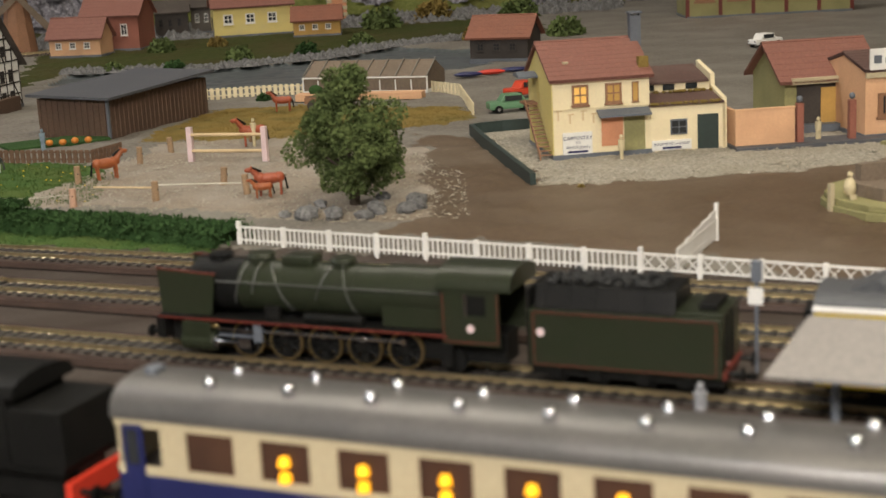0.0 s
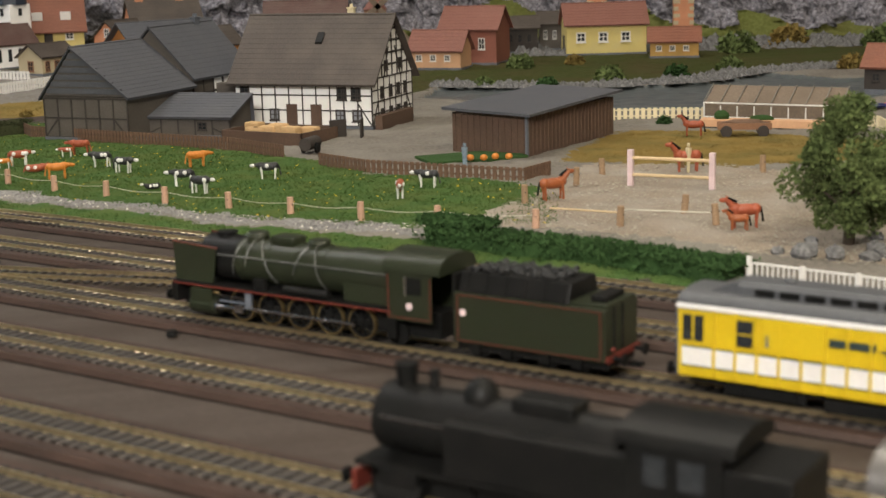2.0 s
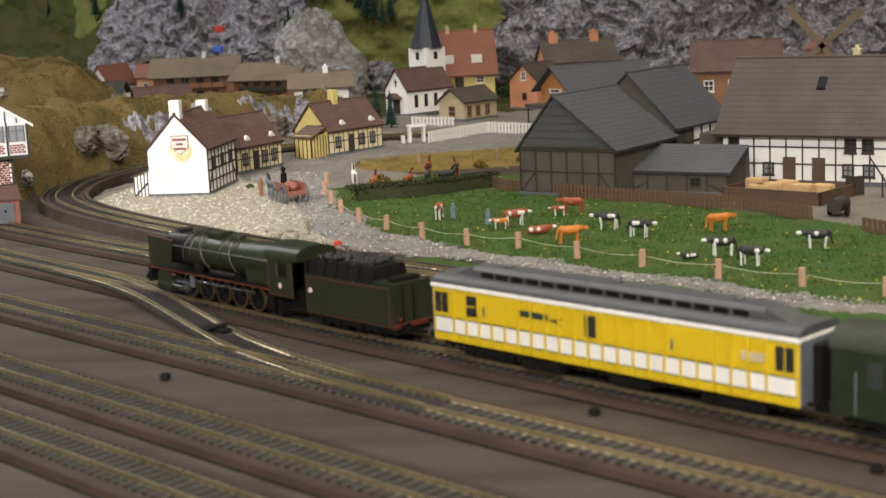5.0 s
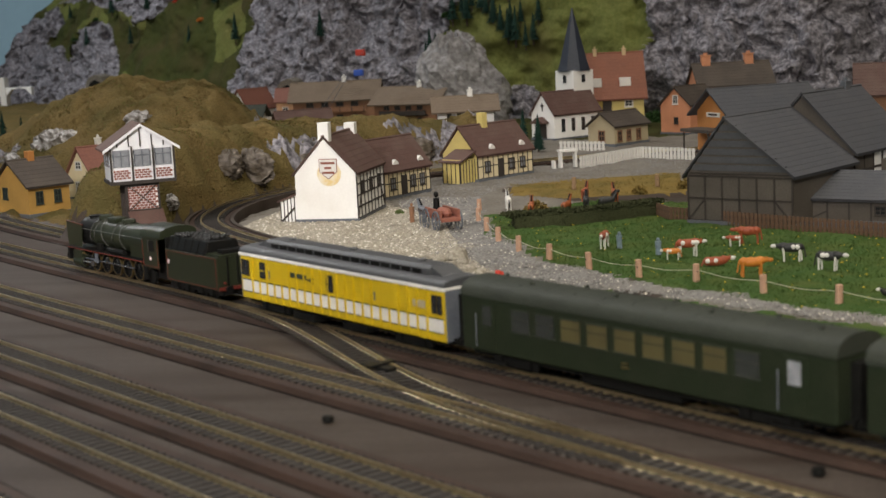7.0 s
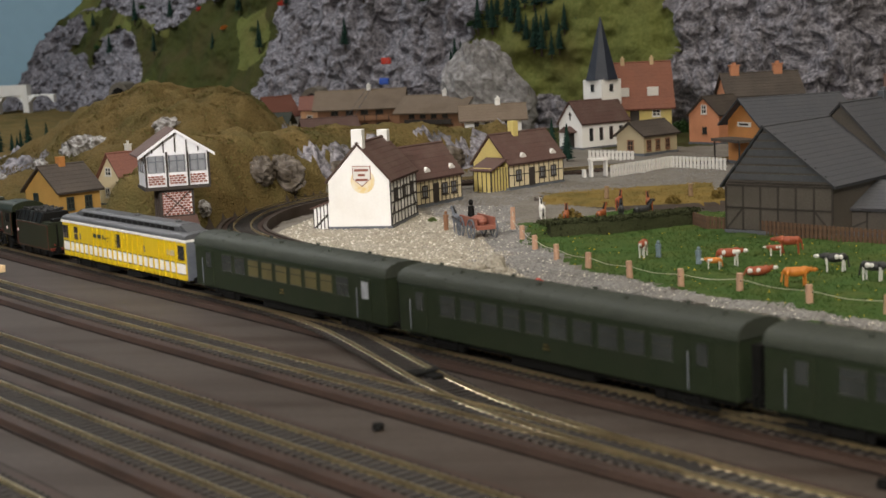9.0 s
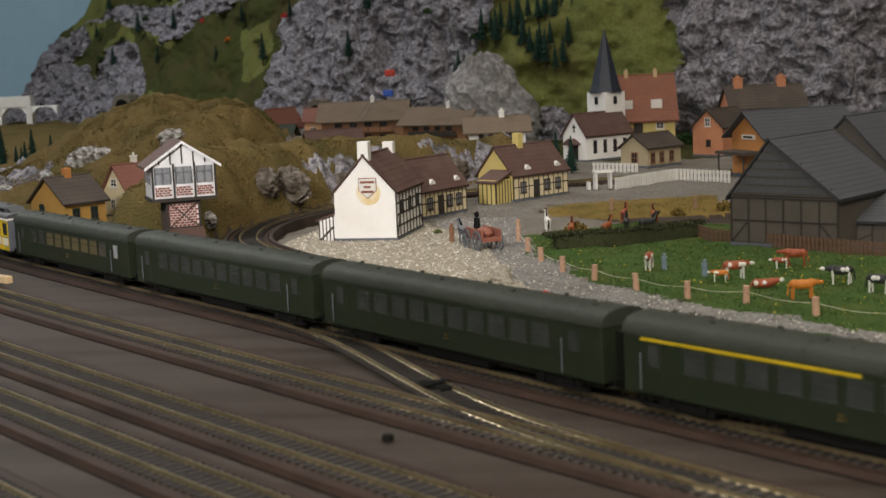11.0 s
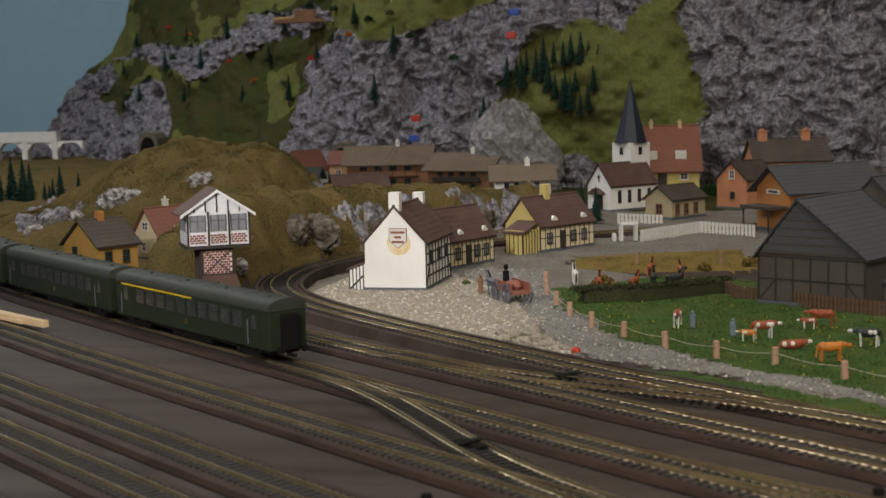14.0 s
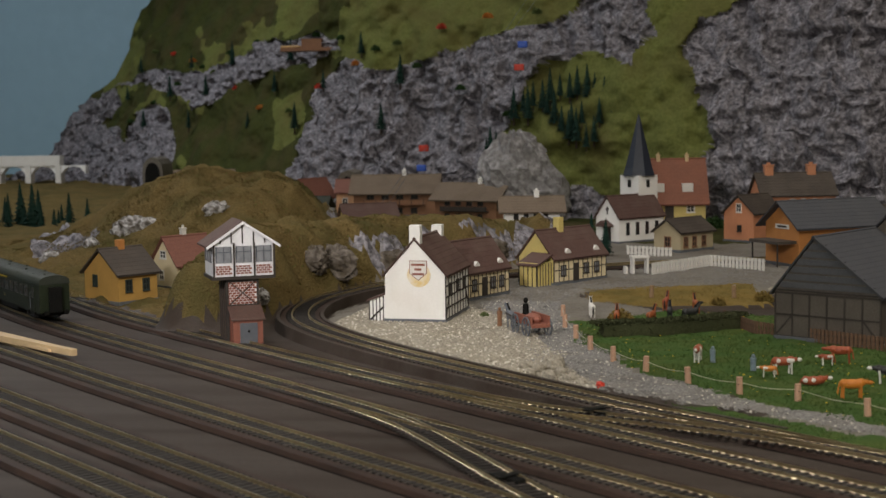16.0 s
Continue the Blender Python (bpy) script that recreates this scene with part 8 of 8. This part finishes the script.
for k in range(26):
    s = -1.7 + 0.055 * k
    z = 0.22 + 0.22 * abs(math.sin(k * 1.7))
    m = (BRIGHTRED, LEAF, COWO)[k % 3] if k % 2 else HEDGE
    shrub(s, float(np.interp(s, BASE_X, BASE_Y)) + (0.75 if s < -0.9 else 0.55) * z, z - 0.03, 0.016, m, {BRIGHTRED: "red autumn", LEAF: "green bushy", COWO: "orange autumn", HEDGE: "dark green"}[m] + " shrub on the mountain", 100 + k)

# rock outcrops on the hill
PALEROCK = mat("pale_crag_rock", (0.36, 0.35, 0.35), (0.16, 0.15, 0.15), 0.8, 110, 1.0, stain=(0.12, 0.115, 0.11), coarse=40, amount=0.8, depth=0.004)
CUTROCK = mat("brown_cut_rock", (0.17, 0.145, 0.12), (0.055, 0.043, 0.033), 0.8, 110, 1.0, stain=(0.05, 0.036, 0.018), coarse=50, amount=0.9, depth=0.004)
OUTCROP = mat("silvery_rock", (0.55, 0.54, 0.54), (0.10, 0.085, 0.075), 0.6, 130, 1.0, stain=(0.10, 0.085, 0.06), coarse=60, amount=0.9, depth=0.003)
for k, (x, y, s) in enumerate([(-0.812, 2.006, 0.042), (-0.687, 2.000, 0.032), (-0.462, 1.625, 0.034), (-0.450, 1.665, 0.044), (-0.400, 1.765, 0.036), (-0.474, 1.372, 0.020), (-0.484, 1.475, 0.018), (-0.905, 1.935, 0.024), (-0.294, 1.905, 0.034),
                               (-0.462, 1.365, 0.014), (-0.866, 1.985, 0.022), (-0.785, 2.000, 0.024)]):
    rr = random.Random(200 + k)
    solo("rock_outcrop", M().ball((0, 0, 0), s * 0.72, s * 0.45, s * 0.5, 22, 15, 0.16, rr), CUTROCK if k in (2, 3, 4, 8) else OUTCROP, "craggy pale rock outcrop on the hill", "rock", pose(x, y, gz(x, y) * 0.92, 0, 0, k * 50), group="rock outcrops")
solo("rock_outcrop", M().ball((0, 0, 0.06), 0.075, 0.05, 0.105, 26, 18, 0.12, random.Random(5)).ball((0.055, -0.01, 0.04), 0.05, 0.04, 0.06, 20, 14, 0.14, random.Random(6)), PALEROCK, "pale grey crag below the pines", "rock", pose(-0.348, 2.83, 0.0))

# tunnel portals, viaduct, cable cars, far details
for x, y, s in ((-0.725, 3.085, 1.0), (-1.43, 3.88, 1.1)):
    t = thing("tunnel_portal", "grey stone tunnel portal in the cliff", "tunnel", pose(x, y, 0.0, 0, 0, 0) @ Matrix.Scale(s, 4))
    arch = [(-0.026, 0), (-0.026, 0.055)] + [(-0.026 * math.cos(a), 0.055 + 0.034 * math.sin(a)) for a in (0.5, 1.0, 1.57, 2.14, 2.64)] + [(0.026, 0.055), (0.026, 0)]
    part("surround", M().prism(arch, "y", -0.02, 0.06), ROAD, t)
    # Solid black plug imitates the darkness inside; the portal is not hollow.
    part("bore", M().prism([(p * 0.72, q * 0.86) for p, q in arch], "y", -0.0215, 0.02), BLACK, t, "black plug standing in for the tunnel's darkness")
v = thing("viaduct", "white arched viaduct before the far wall", "viaduct", pose(-2.75, 4.42, 0, 0, 0, 4))
part("deck", M().box(0, 0.80, 0, 0.04, 0.055, 0.088), WHITE, v)
for k in range(9):
    part("pier", M().box(k * 0.098, k * 0.098 + 0.018, 0, 0.04, -0.02, 0.056), WHITE, v)
    part("arch", M().prism([(k * 0.098 + 0.018, 0.056), (k * 0.098 + 0.018, 0.030), (k * 0.098 + 0.035, 0.050), (k * 0.098 + 0.058, 0.054), (k * 0.098 + 0.080, 0.050), (k * 0.098 + 0.098, 0.030), (k * 0.098 + 0.098, 0.056)], "y", 0.004, 0.036), PLASTER, v)
for x, y, z, m, w in ((-0.520, 2.80, 0.140, BRIGHTRED, "red"), (-0.522, 2.78, 0.103, BLUE, "blue"), (-0.332, 2.75, 0.288, BRIGHTRED, "red"), (-0.325, 2.75, 0.330, BLUE, "blue")):
    g = thing("cable_car", w + " cable car cabin hanging on its rope", "cable car", pose(x, y, z))
    part("cabin", M().box(-0.009, 0.009, -0.006, 0.006, -0.006, 0.006), m if m != BLUE else mat("bright_blue", (0.03, 0.10, 0.5), (0.03, 0.09, 0.45), 0.4), g, bevel=0.002)
    part("hanger", M().cyl((0, 0, 0.006), (0, 0, 0.016), 0.0006, n=6), GREYM, g)
solo("cable", M().cyl((-0.62, 2.83, 0.02), (-0.25, 2.73, 0.47), 0.0004, n=5), GREYM, "thin steel cable up the mountain", "cable")
solo("cable", M().cyl((-0.63, 2.81, -0.02), (-0.245, 2.73, 0.51), 0.0004, n=5), GREYM, "thin steel cable up the mountain", "cable")
s = thing("sawmill", "small timber sawmill on a mountain ledge", "sawmill", pose(-0.98, 3.52, 0.36))
part("deck", M().box(0, 0.13, 0, 0.05, 0, 0.008), CHALET, s)
part("hut", M().box(0.05, 0.10, 0.01, 0.04, 0.008, 0.03), CHALET, s)
for k in range(5):
    part("log", M().cyl((0.0, 0.006 + 0.006 * k, 0.011), (0.045, 0.006 + 0.006 * k, 0.011), 0.003, n=8), STRAW, s)
w = thing("windmill", "brown wooden windmill with lattice sails", "windmill", pose(0.47, 2.17, 0.0))
part("tower", M().cyl((0, 0, 0), (0, 0, 0.085), 0.028, 0.018, 10), CHALET, w)
part("cap", M().cyl((0, 0, 0.085), (0, 0, 0.105), 0.020, 0.004, 10), RROOF, w)
for k in range(4):
    a = math.radians(40 + 90 * k)
    c, e = math.cos(a), math.sin(a)
    part("sail", M().add([(0.004 * -e, -0.030, 0.09 + 0.004 * c), (0.075 * c + 0.006 * -e, -0.030, 0.09 + 0.075 * e + 0.006 * c), (0.075 * c + 0.006 * e, -0.030, 0.09 + 0.075 * e - 0.006 * c), (0.004 * e, -0.030, 0.09 - 0.004 * c),
          (0.004 * -e, -0.0285, 0.09 + 0.004 * c), (0.075 * c + 0.006 * -e, -0.0285, 0.09 + 0.075 * e + 0.006 * c), (0.075 * c + 0.006 * e, -0.0285, 0.09 + 0.075 * e - 0.006 * c), (0.004 * e, -0.0285, 0.09 - 0.004 * c)],
         [(0, 1, 2, 3), (7, 6, 5, 4), (0, 4, 5, 1), (1, 5, 6, 2), (2, 6, 7, 3), (3, 7, 4, 0)]), CHALETR, w)
solo("plank", M().box(0, 0.17, -0.009, 0.009, 0, 0.003), RAILY, "bare pale wooden plank lying on the board", "plank", pose(-0.735, 1.355, 0.003, 0, 0, -40.5), bevel=0.0005)
solo("plank", M().box(0, 0.18, -0.003, 0.003, 0, 0.006), RAILY, "narrow pale wooden strip on the board", "plank", pose(-0.725, 1.33, 0.003, 0, 0, -37), bevel=0.0005)


# scattered grains
def scatter(name, label, category, m, poly, count, size, seed, tall=1.0, kind="stone", over=-1.0):
    rng = np.random.RandomState(seed)
    xs, ys = [p[0] for p in poly], [p[1] for p in poly]
    px, py = rng.uniform(min(xs), max(xs), count * 4), rng.uniform(min(ys), max(ys), count * 4)
    keep = np.where(inside(px, py, poly) & (ground_z(px, py) > over))[0][:count]
    px, py = px[keep], py[keep]
    n = len(px)
    pz = ground_z(px, py)
    if kind == "stone":
        shape = np.array([(1, 0, 0), (0, 1, 0), (-1, 0, 0), (0, -1, 0), (0, 0, 0.8), (0, 0, -0.4)])
        faces = [(0, 1, 4), (1, 2, 4), (2, 3, 4), (3, 0, 4)]
    else:
        shape = np.array([(-0.35, 0, 0), (0.35, 0, 0), (0.2, 0.5, 1.0), (0, -0.35, 0), (0, 0.35, 0), (-0.4, 0.1, 0.9)])
        faces = [(0, 1, 2), (3, 4, 5)]
    v = np.repeat(shape[None], n, 0) * (size * rng.uniform(0.5, 1.3, (n, 1, 1))) * (1 + 0.3 * rng.uniform(-1, 1, (n, len(shape), 1)))
    v[..., 2] *= tall
    a = rng.uniform(0, 6.283, n)
    c, s = np.cos(a)[:, None], np.sin(a)[:, None]
    vx, vy = v[..., 0] * c - v[..., 1] * s, v[..., 0] * s + v[..., 1] * c
    co = np.stack([vx + px[:, None], vy + py[:, None], v[..., 2] + pz[:, None] + 0.0002], -1).reshape(-1, 3)
    f = (np.arange(n)[:, None, None] * len(shape) + np.array(faces)[None]).reshape(-1, 3)
    me = bpy.data.meshes.new(name)
    me.from_pydata(co.tolist(), [], f.tolist())
    me.materials.append(m)
    tagged(new(name, me), label, category, kind="stuff")


scatter("grass_tufts", "short green flock grass of the meadow", "grass", GRASS, MEADOW, 30000, 0.0011, 1, 1.1, "blade")
scatter("grass_tufts", "short green flock grass along the tracks", "grass", GRASS, VERGE, 8000, 0.0011, 2, 1.1, "blade")
scatter("dry_tufts", "dry ochre flock grass behind the meadow", "grass", DRYGRASS, SLOPE2, 3000, 0.0010, 3, 1.2, "blade")
scatter("dry_tufts", "dry ochre flock grass by the paddock", "grass", DRYGRASS, DRYLOT, 9000, 0.0009, 4, 0.9, "blade")
scatter("pebbles", "loose pale pebbles before the inn", "pebbles", PEBBLE, PEB, 9000, 0.0022, 5, 0.7)
scatter("gravel_grains", "loose grey gravel of the path", "gravel", GRAVEL, PATHG, 14000, 0.0014, 6, 0.8)
scatter("gravel_grains", "fine pale gravel round the workshop", "gravel", PEBBLE, LOT, 6000, 0.0013, 7, 0.7)
scatter("gravel_grains", "loose stones on the paddock sand", "gravel", PEBBLE, SANDLOT, 5000, 0.0011, 8, 0.6)
scatter("daisies", "tiny yellow flowers in the meadow", "flowers", YELLOW, MEADOW, 500, 0.0009, 9, 1.0)

PALESTONE = mat("pale_stone_chips", (0.62, 0.58, 0.50), (0.48, 0.44, 0.37), 0.8, 500, 0.5)
scatter("pebbles", "bright loose stone chips before the inn", "pebbles", PALESTONE, PEB, 1500, 0.0019, 15, 0.8)
scatter("gravel_grains", "bright chips in the grey gravel path", "gravel", PALESTONE, PATHG, 2200, 0.0011, 16, 0.8)
scatter("road_grit", "loose grit on the village road", "grit", GRAVEL, ROADP, 5000, 0.0016, 17, 0.6)
HILLSIDE = [(-1.5, 1.35), (-0.3, 1.35), (-0.12, 1.9), (-0.2, 2.15), (-0.5, 2.5), (-1.5, 2.6)]
scatter("flock_tufts", "ochre and brown flock on the hills", "flock", HILLM, HILLSIDE, 42000, 0.0021, 18, 0.8, "blade", 0.018)
scatter("flock_tufts", "dull green flock patches on the hills", "flock", ALP, HILLSIDE, 6000, 0.0022, 19, 0.8, "blade", 0.018)
scatter("shore_stones", "grey stones on the far shore of the pond", "stones", ROCKB, [(0.48, 1.74), (0.66, 1.63), (0.84, 1.65), (0.95, 1.74), (1.15, 1.78), (1.15, 1.84), (0.93, 1.80), (0.83, 1.71), (0.66, 1.69), (0.50, 1.80)], 1100, 0.0065, 20, 1.0)
scatter("shore_stones", "grey stones below the far cliff", "stones", ROCKB, [(0.45, 2.2), (1.5, 2.1), (1.6, 2.3), (0.5, 2.45)], 900, 0.012, 21, 1.1)
# pale boulders and one red stone by the gravel path
for k, (x, y, r) in enumerate([(-0.189, 1.199, 0.0055), (-0.178, 1.186, 0.0060), (-0.167, 1.200, 0.0095), (-0.160, 1.174, 0.0055), (-0.152, 1.150, 0.0045), (-0.185, 1.175, 0.0045), (-0.168, 1.168, 0.0045)]):
    solo("boulder", M().ball((0, 0, r * 0.35), r * 1.2, r, r * 0.8, 12, 8, 0.12, random.Random(300 + k)), PEBBLE, "rough pale boulder beside the gravel path", "boulder", pose(x, y, 0, 0, 0, k * 40), group="boulders by the path")
for k in range(15):
    x = -1.375 + 0.0125 * k + 0.006 * math.sin(k * 5.1)
    p = thing("pine_tree", "dark green model pine tree behind the hill", "tree", pose(x, 2.75 + 0.07 * math.sin(k * 2.3), -0.025, 0, 0, k * 51) @ Matrix.Scale((1.75, 1.25, 1.5, 1.1)[k % 4] * (1.0 if k < 9 else 0.8), 4), "pine trees behind the hill")
    for nm, me in (("trunk", TRUNK), ("crown", PINES[k % 4])):
        o = new(nm, me)
        o.parent = p
# hay wagon by the greenhouse
wagon = thing("hay_wagon", "long brown wooden wagon beside the greenhouse", "wagon", pose(0.655, 1.150, 0, 0, 0, -18))
part("bed", M().box(0.0, 0.05, -0.008, 0.008, 0.007, 0.0085).box(0.0, 0.05, -0.009, -0.008, 0.007, 0.013).box(0.0, 0.05, 0.008, 0.009, 0.007, 0.013), CHALET, wagon)
part("load", M().ball((0.025, 0, 0.012), 0.022, 0.007, 0.004, 12, 8, 0.1, random.Random(8)), FENCEW, wagon, "brown timber load")
for x in (0.008, 0.042):
    for y in (-0.010, 0.010):
        part("wheel", M().cyl((x, y - 0.0006, 0.0055), (x, y + 0.0006, 0.0055), 0.0055, n=14), TIMBER, wagon)
part("shaft", M().cyl((0.0, 0, 0.008), (-0.018, 0, 0.009), 0.0006, n=6), TIMBER, wagon)
animal("horse", "brown draught horse before the hay wagon", 0.634, 1.157, 162, COWR, COWB, s=0.85, neck=0.005)


# ---- movement ----
TRAIN = [(0, 0.165), (0.5, 0.097), (1, 0.02), (1.5, -0.062), (2, -0.147), (2.5, -0.231), (3, -0.318), (3.5, -0.406), (4, -0.497), (4.5, -0.588), (5, -0.680), (7.5, -1.125), (8, -1.215),
         (8.5, -1.302), (11, -1.757), (11.5, -1.850), (12, -1.947), (12.5, -2.049), (13, -2.164), (13.5, -2.282), (14, -2.405), (14.5, -2.520), (15, -2.648), (15.5, -2.774), (16, -2.905)]


def crest_at(t):
    """Smooth place of the cab along the line."""
    ts, us = [r[0] for r in TRAIN], [r[1] for r in TRAIN]
    k = max(0, min(len(ts) - 2, sum(1 for q in ts if q <= t) - 1))
    slope = lambda i: (us[min(i + 1, len(us) - 1)] - us[max(i - 1, 0)]) / (ts[min(i + 1, len(us) - 1)] - ts[max(i - 1, 0)])
    h = ts[k + 1] - ts[k]
    s = (t - ts[k]) / h
    return (2 * s ** 3 - 3 * s * s + 1) * us[k] + (s ** 3 - 2 * s * s + s) * h * slope(k) + (3 * s * s - 2 * s ** 3) * us[k + 1] + (s ** 3 - s * s) * h * slope(k + 1)


MU, MN = [p[0] for p in MAIN][::-1], [p[1] for p in MAIN][::-1]
LINE_U = [p.x for p in smooth_line([Vector((*p, 0)) for p in MAIN])][::-1]
LINE_N = [p.y for p in smooth_line([Vector((*p, 0)) for p in MAIN])][::-1]


def on_line(u, ahead, behind, shift=0.0):
    """Pose of a vehicle whose wheels stand at u + ahead and u + behind."""
    a = Vector(un(u + ahead, float(np.interp(u + ahead, LINE_U, LINE_N))))
    b = Vector(un(u + behind, float(np.interp(u + behind, LINE_U, LINE_N))))
    d = (b - a).normalized()
    p = a + d * (shift - ahead)
    return Matrix.Translation((p.x, p.y, 0)) @ Matrix.Rotation(math.atan2(d.y, d.x), 4, "Z")


def motions():
    times = [k * 0.25 for k in range(65)]
    cars = [(LOCO, 0.0, -0.10, 0.0, 0.0), (TENDER, 0.0245, 0.010, 0.065, 0.0), (MAILCAR, 0.133 + 0.111, -0.075, 0.075, 0.0)]
    start = 0.133 + 0.222 + 0.014
    for ob, length in zip(COACHES, (0.241, 0.258, 0.258, 0.258)):
        cars.append((ob, start + length / 2, -0.09, 0.09, 0.0))
        start += length + 0.014
    for ob, off, a, b, s in cars:
        walk(ob, [(t, on_line(crest_at(t) + off, a, b, s)) for t in times])
    steps = [k * 2 / 30 for k in range(241)]
    for x, ax in zip(DRIVERS, WHEELS):
        walk(ax, [(t, Matrix.Translation((x, 0, 0.0117)) @ Matrix.Rotation((crest_at(t) - 0.165) / 0.0079, 4, "Y")) for t in steps])
    for k, rod in enumerate(RODS):
        rows = []
        for t in steps:
            a = (crest_at(t) - 0.165) / 0.0079 + k * math.pi / 2
            rows.append((t, Matrix.Translation((0.004 * math.sin(a), 0, 0.0117 + 0.004 * math.cos(a)))))
        walk(rod, rows)


motions()
